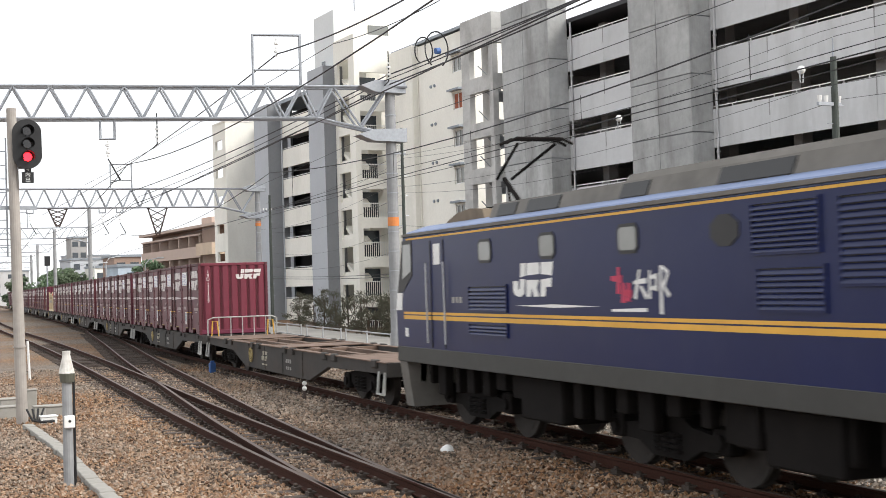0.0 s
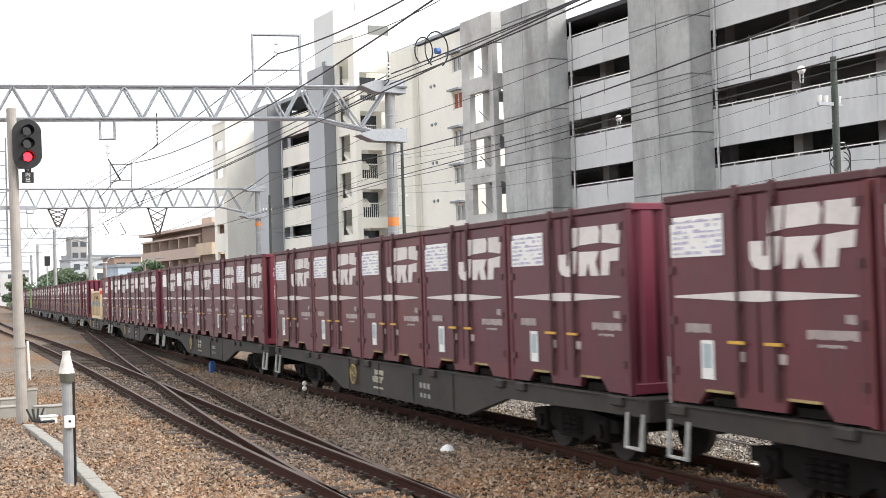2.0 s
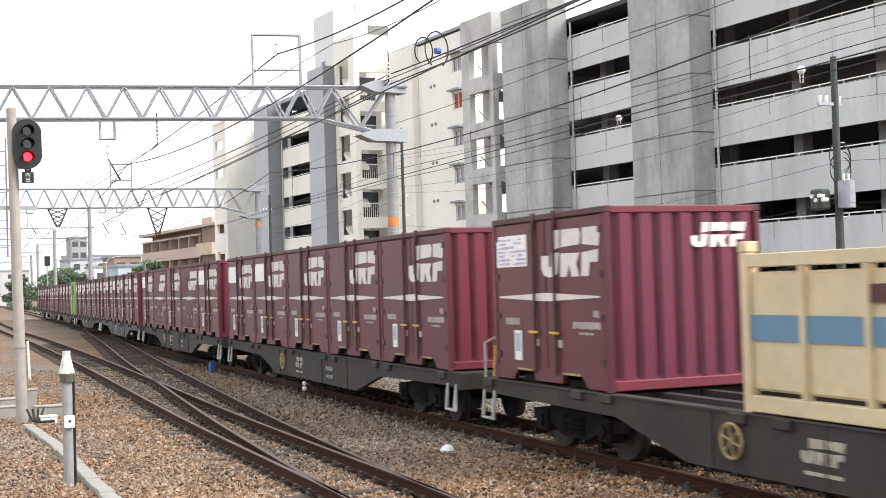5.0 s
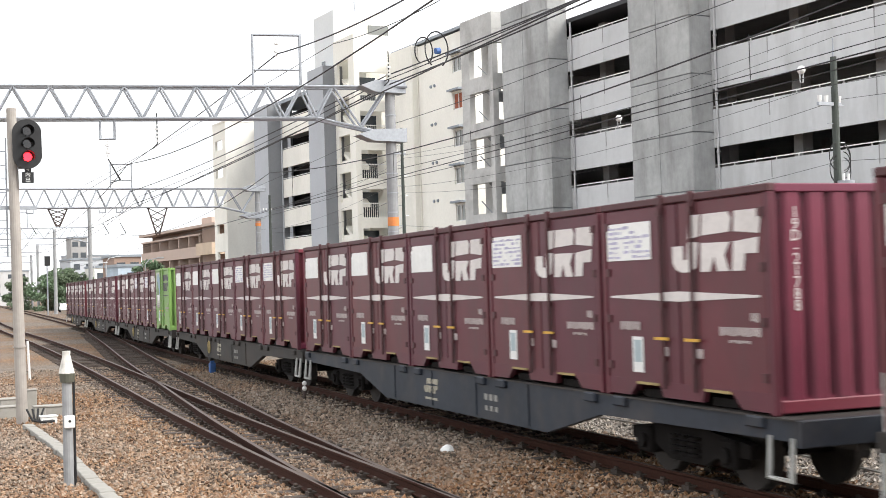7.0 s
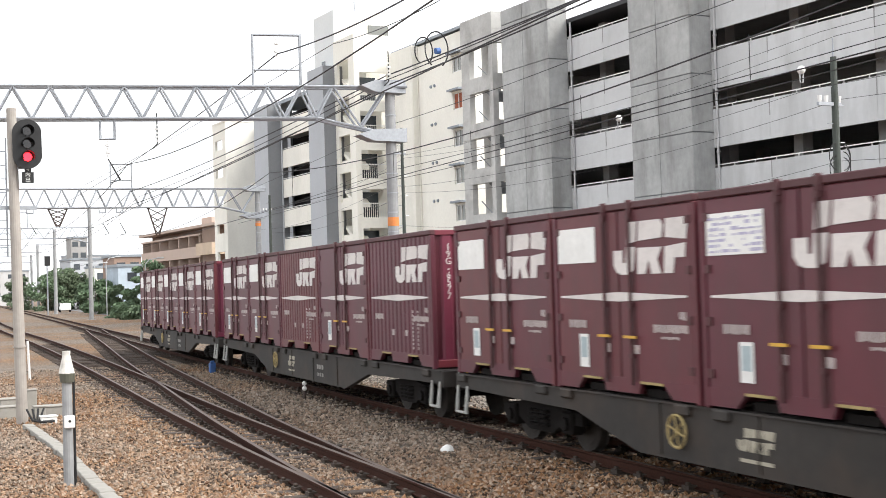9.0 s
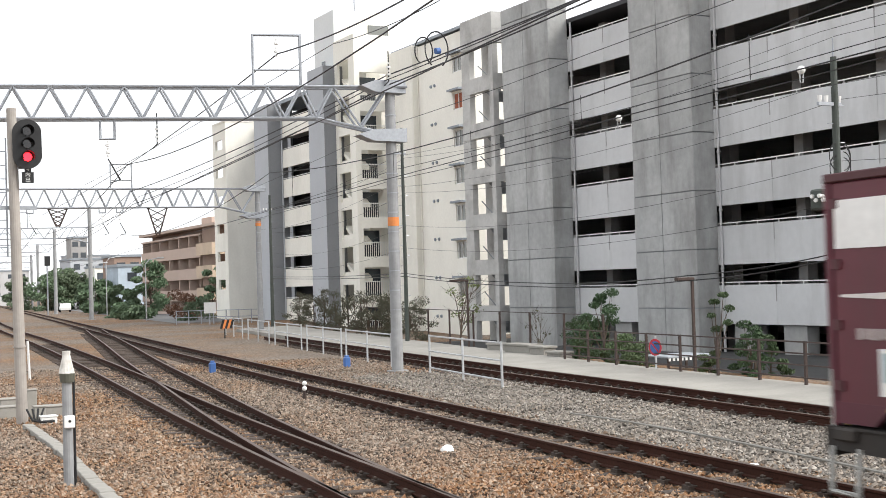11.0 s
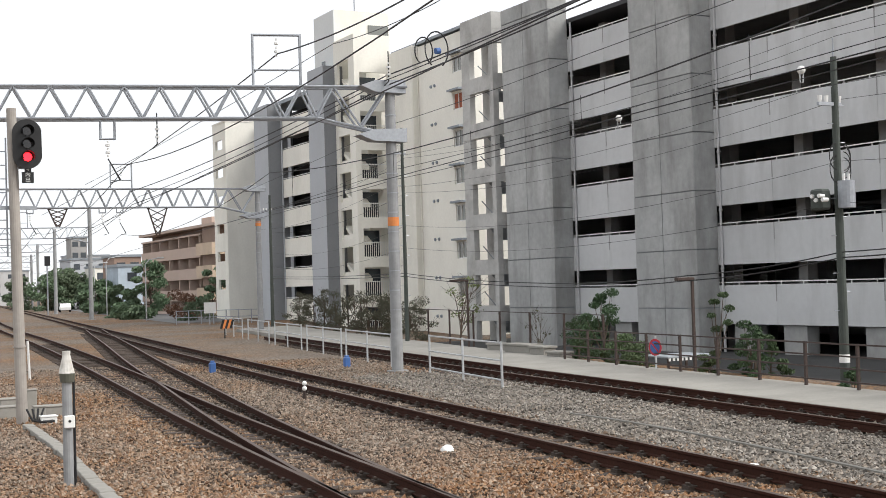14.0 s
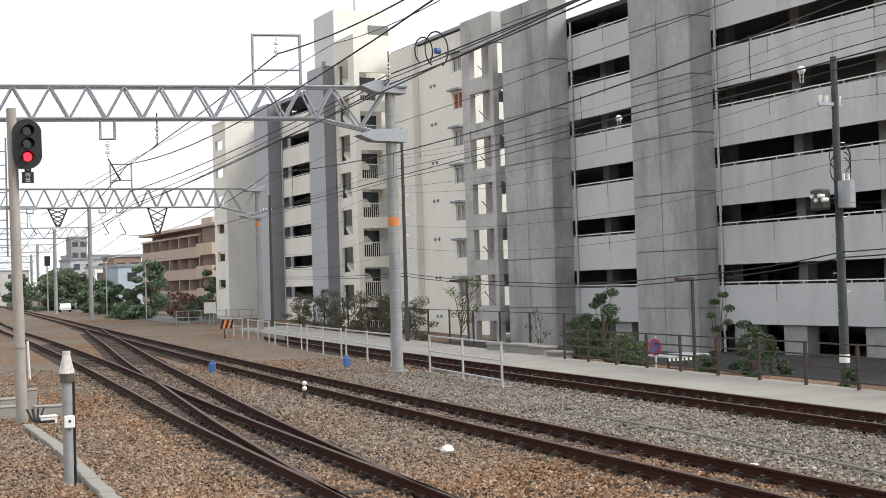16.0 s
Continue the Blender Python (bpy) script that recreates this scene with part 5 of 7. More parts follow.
def apartment():
    root = thing("apartment_building", "cream rendered apartment building with small awning windows", "apartment building")
    X, y0, y1, top = 44.0, 80.2, 87.2, 20.4
    wins = [(80.3, 81.7, 17.6 - 2.66 * k, 18.8 - 2.66 * k) for k in range(7)]
    opening_wall(root, "wall", 0, X, 0.25, y0, y1, -1.3, top, wins, CREAM_WALL)
    part("wall", box(X + 0.25, X + 16, y0, y0 + 0.25, -1.3, top), CREAM_WALL, root)
    part("wall", box(X - 0.45, X + 0.3, y1, y1 + 4.2, -1.3, top + 0.15), CREAM_WALL, root)
    part("roof", box(X - 0.12, X + 16, y0 - 0.1, y1 + 4.2, top + 0.15, top + 0.35), GREY_ROOF, root, "grey roof edge")
    part("back", box(X + 1.2, X + 16, y0 + 0.25, y1 + 4.2, -1.3, top), SLAB, root)
    for k, (a, b, z0, z1) in enumerate(wins):
        w = part("window", box(X + 0.14, X + 0.17, a, b, z0, z1), CURTAIN if k == 1 else GLASS_PALE, root, "brown curtained window" if k == 1 else "window with pale curtain")
        bm = bmesh.new()
        for p, q, lo, hi in ((a, b, z0, z0 + 0.07), (a, b, z1 - 0.07, z1), (a, a + 0.07, z0, z1), (b - 0.07, b, z0, z1), ((a + b) / 2 - 0.03, (a + b) / 2 + 0.03, z0, z1)):
            add_box(bm, X + 0.09, X + 0.14, p, q, lo, hi)
        part("window_frame", bm, WHITE_PAINT, w)
        part("awning", box(X - 0.42, X, a - 0.15, b + 0.15, z1 + 0.10, z1 + 0.24), GREY_ROOF, root, "grey window awning")
        for yy in (84.4, 85.0):
            part("vent_cap", tube((X - 0.10, yy, 17.1 - 2.82 * k), (X, yy, 17.1 - 2.82 * k), 0.10, 0.13, 10), GREY_ROOF, root, "round vent cap")
    part("drain_pipe", tube((X - 0.07, 87.05, -1.2), (X - 0.07, 87.05, top), 0.06, None, 8), CREAM_WALL, root)


GREY_ROOF = mat("blue_grey_metal", (0.25, 0.28, 0.31), 0.5, 0.2, 0.08, 5, bump=0)
CURTAIN = mat("brown_curtain", (0.30, 0.09, 0.045), 0.8, 0, 0.1, 10, bump=0)
apartment()


def balcony_block():
    """The cream stair and balcony block with its taller rear part."""
    root = thing("stair_block", "cream housing block with stacked balconies and open stairwell", "apartment building")
    X0, X1, Y0, Y1, top = 41.0, 44.15, 92.2, 96.2, 22.1
    holes_x = [(93.3, 95.5, 18.1 - 2.95 * k, 20.4 - 2.95 * k) for k in range(7)]
    opening_wall(root, "wall", 0, X0, 0.22, Y0, Y1, -1.3, top, holes_x, CREAM_WALL)
    holes_y = [(41.45, 43.85, 17.04 - 3.05 * k, 19.25 - 3.05 * k) for k in range(7)]
    opening_wall(root, "wall", 1, Y0, 0.22, X0 + 0.22, X1, -1.3, top, holes_y, CREAM_WALL)
    part("roof", box(X0, X1, Y0, Y1, top, top + 0.12), CREAM_WALL, root)
    part("inner_wall", box(X0 + 1.9, X1, Y0 + 1.9, Y1, -1.3, top - 0.1), CREAM_WALL, root)
    for h in holes_y:
        bal = part("balcony_rail", box(h[0], h[1], Y0 + 0.06, Y0 + 0.10, h[2] + 1.08, h[2] + 1.14), WHITE_PAINT, root, "white balcony railing")
        for x in np.arange(h[0] + 0.06, h[1], 0.17):
            part("bar", box(x - 0.014, x + 0.014, Y0 + 0.065, Y0 + 0.095, h[2], h[2] + 1.08), WHITE_PAINT, bal)
        part("balcony_floor", box(h[0], h[1], Y0 + 0.22, Y0 + 1.9, h[2] - 0.15, h[2]), CREAM_WALL, root)
        part("balcony_door", box(h[0] + 0.2, h[1] - 0.2, Y0 + 1.86, Y0 + 1.895, h[2], h[3] - 0.1), GLASS_DARK, root)
    for h in holes_x:
        part("stair_flight", prism([(h[0], h[2] - 0.2), (h[1], h[2] + 1.1), (h[1], h[2] + 0.8), (h[0], h[2] - 0.5)], 0, X0 + 0.4, X0 + 1.6), CREAM_WALL, root)
        part("landing_wall", box(X0 + 0.22, X0 + 0.34, h[0], h[1], h[2] - 0.35, h[2] + 0.35), CREAM_WALL, root)
    # taller rear part
    part("rear_tower", box(41.5, 46.4, 97.0, 101.2, -1.3, 25.1), CREAM_WALL, root)
    part("rear_tower_face", box(41.44, 41.5, 96.98, 101.2, -1.3, 25.1), OFF_WHITE_WALL, root, "pale grey painted face")
    part("window", box(41.40, 41.44, 98.9, 99.6, 19.6, 21.2), GLASS_DARK, root)
    part("roof_frame", box(44.5, 46.3, 96.9, 97.0, 21.5, 24.0), GLASS_PALE, root)
    part("aerial", tube((43.6, 97.6, 25.1), (43.6, 97.6, 27.8), 0.05, None, 6), GALV, root)


OFF_WHITE_WALL = mat("off_white_render", (0.70, 0.72, 0.72), 0.9, 0, 0.04, 5, 0.06, 0.2, 0.05)
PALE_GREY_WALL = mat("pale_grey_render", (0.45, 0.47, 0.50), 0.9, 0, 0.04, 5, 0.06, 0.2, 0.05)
balcony_block()


def gallery_block():
    """Grey towers with open galleries between them, and a cream end block."""
    root = thing("gallery_block", "pale housing block with open galleries between grey towers", "apartment building")
    for y0, y1, top, x1 in ((96.05, 99.4, 20.3, 41.1), (109.1, 112.7, 19.0, 41.25)):
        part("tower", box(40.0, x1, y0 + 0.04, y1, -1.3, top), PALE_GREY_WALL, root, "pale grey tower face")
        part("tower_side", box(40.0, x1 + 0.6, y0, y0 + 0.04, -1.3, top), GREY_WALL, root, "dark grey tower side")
    X = 41.25
    part("inner_wall", box(X + 2.9, X + 3.0, 99.4, 109.1, -1.3, 19.0), SLAB, root)
    for k in range(7):
        r = 1.75 + 2.64 * k
        lo = r - 1.70 if k else -1.3
        if k < 7:
            part("parapet", box(X, X + 0.12, 99.4, 109.1, lo, r - 0.1), CREAM_WALL, root)
            part("guard_rail", box(X + 0.03, X + 0.07, 99.4, 109.1, r - 0.02, r + 0.03), WHITE_PAINT, root)
            part("gallery_floor", box(X + 0.12, X + 3, 99.4, 112.7, r - 1.15, r - 0.95), SLAB, root)
    part("roof", box(X - 0.1, X + 12, 99.4, 112.7, 19.0, 19.3), GREY_ROOF, root)
    part("back_wall", box(X + 3, X + 12, 99.4, 120.9, -1.3, 19.0), SHADE_IN, root)
    part("drain_pipe", tube((X - 0.08, 108.8, -1.2), (X - 0.08, 108.8, 19), 0.07, None, 8), PALE_GREY_WALL, root)
    # windows beside the far tower
    holes = [(115.2, 117.4, 16.6 - 2.74 * k, 18.1 - 2.74 * k) for k in range(6)]
    opening_wall(root, "wall", 0, X + 2.3, 0.2, 112.7, 121.0, -1.3, 19.0, holes, PALE_GREY_WALL)
    for h in holes:
        part("window", box(X + 2.4, X + 2.43, h[0], h[1], h[2], h[3]), GLASS_DARK, root)
    end = thing("end_block", "cream end block of the housing with open stair landings", "apartment building")
    holes = [(122.0, 124.2, 15.6 - 2.74 * k, 17.3 - 2.74 * k) for k in range(6)]
    opening_wall(end, "wall", 0, 40.0, 0.25, 121.0, 125.0, -1.3, 18.9, holes, CREAM_WALL)
    part("wall", box(40.25, 43.9, 121.0, 121.25, -1.3, 18.9), CREAM_WALL, end)
    part("inner_wall", box(42.2, 43.9, 121.25, 125.0, -1.3, 18.8), SLAB, end)
    part("roof", box(39.95, 44.0, 120.95, 125.05, 18.9, 19.05), CREAM_WALL, end)
    for h in holes:
        part("landing_wall", box(40.02, 40.12, h[0], h[1], h[2], h[2] + 0.75), CREAM_WALL, end)


gallery_block()


def tan_block():
    root = thing("tan_apartment", "tan tiled apartment building with long balconies", "apartment building")
    X, Y0, Y1 = 45.0, 140.0, 172.5
    part("core", box(X + 1.5, X + 12, Y0 + 0.2, Y1, -1, 9.9), TAN_DARK, root)
    for k in range(5):
        z = -1.0 + 2.55 * k
        part("balcony_slab", box(X - 0.02, X + 1.5, Y0 + 6, Y1, z - 0.15, z + 0.05), TAN_WALL, root)
        if k < 4:
            part("balcony_wall", box(X, X + 0.15, Y0 + 6, Y1, z + 0.05, z + 1.12), TAN_WALL, root)
            for y in np.arange(Y0 + 7, Y1, 4.2):
                part("party_wall", box(X + 0.1, X + 1.5, y - 0.1, y + 0.1, z + 1.1, z + 2.4), TAN_WALL, root)
            for y in np.arange(Y0 + 8.0, Y1 - 3, 4.2):
                part("balcony_window", box(X + 1.46, X + 1.51, y, y + 2.4, z + 0.2, z + 2.1), GLASS_DARK, root)
            # rounded stair bay facing the lines
            part("bay_wall", box(X - 0.6, X + 3.4, Y0, Y0 + 0.25, z + 0.0, z + 1.35), PEACH_WALL, root)
            for x in (X + 0.3, X + 1.4, X + 2.5):
                # Flat dark disc drawn for the shade of a round hole.
                bm = tube((x, Y0 - 0.02, z + 0.7), (x, Y0 + 0.02, z + 0.7), 0.18, None, 10)
                part("round_opening", bm, SHADE_IN, root)
            part("bay_wall", box(X - 0.6, X - 0.35, Y0 + 0.25, Y0 + 6, z, z + 1.35), PEACH_WALL, root)
    part("bay_core", box(X + 0.2, X + 3.2, Y0 + 1.2, Y0 + 6, -1, 9.9), TAN_DARK, root)
    part("end_wall", box(X + 3.4, X + 12, Y0, Y0 + 0.3, -1, 10.1), PEACH_WALL, root)
    part("roof", box(X - 0.3, X + 12.2, Y0 - 0.2, Y1 + 0.2, 9.9, 10.2), TAN_WALL, root)
    part("roof_room", box(X + 2, X + 5, Y0 + 8, Y0 + 12, 10.2, 11.3), TAN_WALL, root)


TAN_DARK = mat("brown_tile", (0.27, 0.19, 0.15), 0.85, 0, 0.08, 5, bump=0.03)
PEACH_WALL = mat("peach_render", (0.56, 0.44, 0.33), 0.85, 0, 0.06, 5, bump=0.03)
tan_block()


PALE_BLUE_WALL = mat("pale_blue_render", (0.42, 0.49, 0.56), 0.9, 0, 0.04, 5, bump=0)


def far_house(name, x, y, w, d, h, material, label, windows=3, floors=2):
    root = thing(name, label, "house", "distant houses")
    part("wall", box(x, x + w, y, y + d, -1, h), material, root)
    part("roof", box(x - 0.2, x + w + 0.2, y - 0.2, y + d + 0.2, h, h + 0.4), GREY_ROOF, root)
    for f in range(floors):
        for i in range(windows):
            xx = x + w * (i + 0.5) / windows
            zz = h - 2.2 - 2.8 * f
            part("window", box(xx - 0.7, xx + 0.7, y - 0.05, y + 0.02, zz, zz + 1.3), GLASS_DARK, root)
    return root


far_house("far_house", 47.5, 196, 4.2, 8, 6.6, PALE_BLUE_WALL, "pale blue-grey house beyond the trees", 1)
far_house("far_house", 51.5, 215, 4.5, 8, 8.6, TAN_DARK, "brown house beyond the trees", 2)
far_house("far_apartment", 62, 300, 14, 12, 10.5, PALE_GREY_WALL, "pale distant apartment block above the trees", 5, 3)
far_house("far_apartment", 44, 420, 30, 14, 10.5, PANEL_WHITE, "pale distant apartment block on the skyline", 8, 3)
far_house("far_tower", 69.5, 335, 4, 6, 17, SLAB, "grey distant tower on the skyline", 2, 5)
far_house("far_apartment", 80, 390, 12, 10, 14, PALE_GREY_WALL, "pale distant apartment block on the skyline", 4, 4)
far_house("far_apartment", 15, 520, 40, 14, 9, PANEL_WHITE, "pale distant apartment block on the skyline", 9, 2)
far_house("far_house", 55, 245, 7, 8, 7.5, CREAM_WALL, "pale distant house among trees", 3)


# ------------------------------------------------------------ overhead line portals
SKEW = [0.13]


def along(p, d, u, z):
    k = SKEW[0]
    return (p[0] - math.sqrt(1 - k * k) * u * d, p[1] + k * u * d, z)


def portal(px_, py_, span, z_top, z_bot, pole_top, pole_r, step, label, knee=True, frames=(), band=0.0, depth=0.42, detail=True, first=2.4):
    root = thing("line_portal", label, "overhead line portal", "overhead line portals")
    base = (px_, py_)
    pole = part("pole", tube((px_, py_, -0.4), (px_, py_, pole_top), pole_r * 1.1, pole_r * 0.95, 20), POLE_CONC, root, "grey round pole")
    if band:
        part("orange_band", tube((px_, py_, band), (px_, py_, band + 0.28), pole_r * 1.06, None, 20), ORANGE, pole, "orange band")
        bm = bmesh.new()
        for z in np.arange(0.5, pole_top - 1, 0.62):
            add_tube(bm, (px_ - pole_r * 1.12, py_ - 0.02, z), (px_ + pole_r * 1.12, py_ - 0.02, z), 0.012, None, 5)
            add_tube(bm, (px_, py_, z), (px_, py_, z + 0.03), pole_r * 1.08, None, 14)
        part("pole_clamps", bm, GALV, pole)
    part("foundation", tube((px_, py_, -0.5), (px_, py_, -0.17), pole_r * 2.0, None, 16), CONCRETE, root)
    for off in ((-depth / 2, depth / 2) if detail else (0.0,)):
        b = (px_ + 0.13 * off, py_ + 0.9915 * off)
        c = 0.045 if detail else 0.06
        start = 2.4 if knee else 0.0

        def bar(u0, z0, u1, z1, r, name="brace"):
            part(name, tube(along(b, 1, u0, z0), along(b, 1, u1, z1), r, None, 6), GALV, root)
        bar(-0.5, z_top, span, z_top, c, "top_chord")
        bar(start, z_bot, span, z_bot, c, "bottom_chord")
        if knee:
            bar(0.0, z_bot - 0.55, start, z_bot, c, "knee_brace")
        u, up = (first, True) if knee else (0.0, True)
        if knee:
            bar(0.1, z_top, 1.0, z_bot - 0.32, 0.035)
            bar(1.0, z_bot - 0.32, 1.86, z_top, 0.035)
            bar(1.86, z_top, start, z_bot, 0.035)
            bar(start, z_bot, first, z_top, 0.035)
        while u < span - step / 2:
            bar(u, z_top if up else z_bot, u + step / 2, z_bot if up else z_top, 0.035 if detail else 0.04)
            up = not up
            u += step / 2
    if detail:
        for zz, w in ((z_top + 0.02, 0.62), (z_bot - 0.55, 0.70)):
            bm = bmesh.new()
            add_prism(bm, [(px_ + 0.45, zz - 0.22), (px_ + 0.45, zz + 0.22), (px_ - w, zz + 0.16), (px_ - w - 0.5, zz - 0.02), (px_ - w, zz - 0.2)], 1, py_ - 0.26, py_ + 0.26)
            part("gusset", bm, GALV, root, "bolted steel gusset box")
    for u0, u1, za, zb in frames:
        bm = path([along(base, 1, u0, za), along(base, 1, u0, zb), along(base, 1, u1, zb), along(base, 1, u1, za)], 0.045)
        add_tube(bm, along(base, 1, u0, za + (zb - za) * 0.33), along(base, 1, u1, za + (zb - za) * 0.33), 0.03, None, 6)
        part("top_frame", bm, GALV, root)
        um = (u0 + u1) / 2
        bm = bmesh.new()
        for i in range(5):
            z = zb - 0.1 - 0.13 * i
            add_tube(bm, along(base, 1, um, z), along(base, 1, um, z - 0.07), 0.07 if i % 2 else 0.03, None, 8)
        part("insulator", bm, WHITE_PAINT, root)
    return root


SKEW[0] = 0.267
portal(17.88, 37.44, 17.5, 8.85, 7.86, 9.05, 0.17, 1.085, "grey steel truss portal on a round pole over the tracks", True, ((2.84, 4.32, 8.85, 10.5),), 4.42, first=2.85)
SKEW[0] = 0.13
portal(27.59, 77.41, 27.0, 8.85, 7.72, 9.0, 0.17, 1.01, "grey steel truss portal on a round pole over the tracks", True, ((7.7, 8.95, 8.9, 10.35),), 6.5, first=2.70)
portal(31.95, 144.2, 22.0, 9.9, 8.75, 11.9, 0.22, 1.6, "grey steel truss portal on a round pole over the tracks", True, ((6.5, 8.0, 9.9, 11.6),), 0, detail=False)
portal(38.95, 199.4, 24.0, 10.2, 9.1, 12.5, 0.25, 2.0, "distant steel truss portal over the tracks", False, (), 0, detail=False)
portal(46.6, 255.0, 28.0, 10.2, 9.1, 12.5, 0.25, 2.4, "distant steel truss portal over the tracks", False, (), 0, detail=False)
portal(57.0, 320.0, 32.0, 10.6, 9.4, 12.5, 0.28, 2.8, "distant steel truss portal over the tracks", False, (), 0, detail=False)


def hanger(u, base, z_top, z_bot, w, label):
    """A bracket frame that hangs under a portal, with insulators and a pull-off arm."""
    root = thing("wire_hanger", label, "overhead line bracket", "overhead line brackets")
    part("frame", path([along(base, 1, u - w / 2, z_top), along(base, 1, u - w / 2, z_bot), along(base, 1, u + w / 2, z_bot), along(base, 1, u + w / 2, z_top)], 0.035), GALV, root)
    bm = bmesh.new()
    for i in range(5):
        z = z_bot - 0.05 - 0.11 * i
        add_tube(bm, along(base, 1, u, z), along(base, 1, u, z - 0.06), 0.075 if i % 2 else 0.03, None, 8)
    part("insulator", bm, WHITE_PAINT, root)
    p = along(base, 1, u, z_bot - 0.6)
    q = along(base, 1, u - 0.35, z_bot - 1.25)
    part("arm", path([p, q, (q[0] - 0.3, q[1], q[2] - 0.1)], 0.02), WIRE, root)


P1, P2 = (17.88, 37.44), (27.59, 77.41)
SKEW[0] = 0.267
hanger(8.78, P1, 7.86, 7.25, 0.42, "small steel bracket hanging below the portal")
SKEW[0] = 0.13
for u in (8.45, 9.47, 13.63):
    hanger(u, P2, 7.72, 7.42, 0.38, "small steel bracket hanging below the portal")


def drop_bracket(u, base, w, z0, z1):
    """A dark braced triangle that hangs below a portal."""
    root = thing("drop_bracket", "dark braced steel triangle hanging below the portal", "overhead line bracket", "overhead line brackets")
    rows = [(z0 + (z1 - z0) * t, w / 2 * (1 - 0.85 * t)) for t in (0, 0.3, 0.55, 0.78, 1.0)]
    for sgn in (-1, 1):
        part("leg", path([along(base, 1, u + sgn * h, z) for z, h in rows], 0.045), BROWN_STEEL, root)
    for (za, ha), (zb, hb) in zip(rows, rows[1:]):
        part("brace", tube(along(base, 1, u - ha, za), along(base, 1, u + hb, zb), 0.03, None, 6), BROWN_STEEL, root)
        part("brace", tube(along(base, 1, u + ha, za), along(base, 1, u - hb, zb), 0.03, None, 6), BROWN_STEEL, root)


drop_bracket(6.2, P2, 1.15, 7.68, 6.05)
drop_bracket(12.05, P2, 1.1, 7.68, 6.6)


def insulated_drop(x, y, z, n, label):
    root = thing("insulator_string", label, "insulator", "insulators")
    bm = bmesh.new()
    for i in range(n):
        add_tube(bm, (x, y, z - 0.12 * i), (x, y, z - 0.12 * i - 0.06), 0.07 if i % 2 else 0.03, None, 8)
    part("discs", bm, WHITE_PAINT, root)
    part("clamp", path([(x, y, z + 0.35), (x, y, z - 0.12 * n), (x - 0.15, y, z - 0.12 * n - 0.15)], 0.02), WIRE, root)


insulated_drop(17.7, 37.1, 9.6, 5, "pale insulator string on the pole head")
insulated_drop(17.88 - 7.3 * 0.9637, 37.44 + 7.3 * 0.267, 7.7, 5, "insulator string below the portal beam")


# ------------------------------------------------------------ wires
def wire(pts, r, label, sag=0.0, group="overhead wires"):
    line = []
    for p, q in zip(pts, pts[1:]):
        n = 14
        for i in range(n):
            t = i / n
            s = sag * 4 * t * (1 - t)
            line.append((p[0] + (q[0] - p[0]) * t, p[1] + (q[1] - p[1]) * t, p[2] + (q[2] - p[2]) * t - s))
    line.append(pts[-1])
    ob = new("overhead_wire", mesh_of(path(line, r, 5), "overhead_wire", WIRE))
    tagged(ob, label, "wire", group)


def over(fx, off, ys, zs):
    return [(fx(y) + off, y, z) for y, z in zip(ys, zs)]


YS = (2, 37.8, 78, 144, 200, 255, 320)
wire(over(main_x, 0.0, YS, (4.95,) * 7), 0.009, "dark contact wire over the main track")
wire(over(main_x, 0.0, YS, (6.1, 6.1, 6.1, 6.2, 6.2, 6.2, 6.2)), 0.012, "dark catenary wire over the main track", 0.7)
wire(over(left_x, 0.0, YS, (4.95,) * 7), 0.009, "dark contact wire over the outer track")
wire(over(left_x, 0.0, YS, (6.3, 6.3, 6.2, 6.2, 6.2, 6.2, 6.2)), 0.012, "dark catenary wire over the outer track", 0.7)
def feeder(p, q, r, label, sag=0.35, beyond=(31.0, 144.0, 9.5)):
    """A feeder that hangs over the portal at p and q and runs on past the viewer and to the far poles."""
    k = (p[1] - 4.0) / (q[1] - p[1])
    near = tuple(a - (b - a) * k for a, b in zip(p, q))
    wire([near, p, q, beyond], r, label, sag)


feeder((17.8, 37.46, 9.24), (19.9, 78.4, 8.7), 0.022, "thick dark feeder wire along the poles", 0.25)
feeder((17.79, 37.47, 8.92), (19.95, 78.4, 7.9), 0.022, "thick dark feeder wire along the poles", 0.25, (31.0, 144.0, 8.6))
feeder((17.6, 37.5, 9.02), (20.4, 78.4, 8.4), 0.016, "dark feeder wire along the poles", 0.25, (31.0, 144.0, 9.0))
wire([(12.0, 8.0, 8.5), (13.43, 27.2, 9.21), (14.48, 38.38, 9.92), (19.37, 78.5, 10.05), (27.0, 145.0, 11.3)], 0.022, "thick dark feeder wire above the portals", 0.12)
wire([(13.5, 8.0, 8.9), (15.36, 29.0, 9.73), (16.18, 37.91, 10.25), (17.22, 78.8, 9.1)], 0.012, "dark feeder wire above the portals", 0.12)
for z, dx in ((7.7, 0.0), (6.23, 0.0), (5.91, -0.02)):
    wire([(14.6 + dx, 5.0, z + 0.05), (16.82 + dx, 24.7, z - 0.02), (18.0 + dx, 37.4, z), (26.5, 78.0, z + 0.8)], 0.009, "dark auxiliary wire along the poles", 0.05)
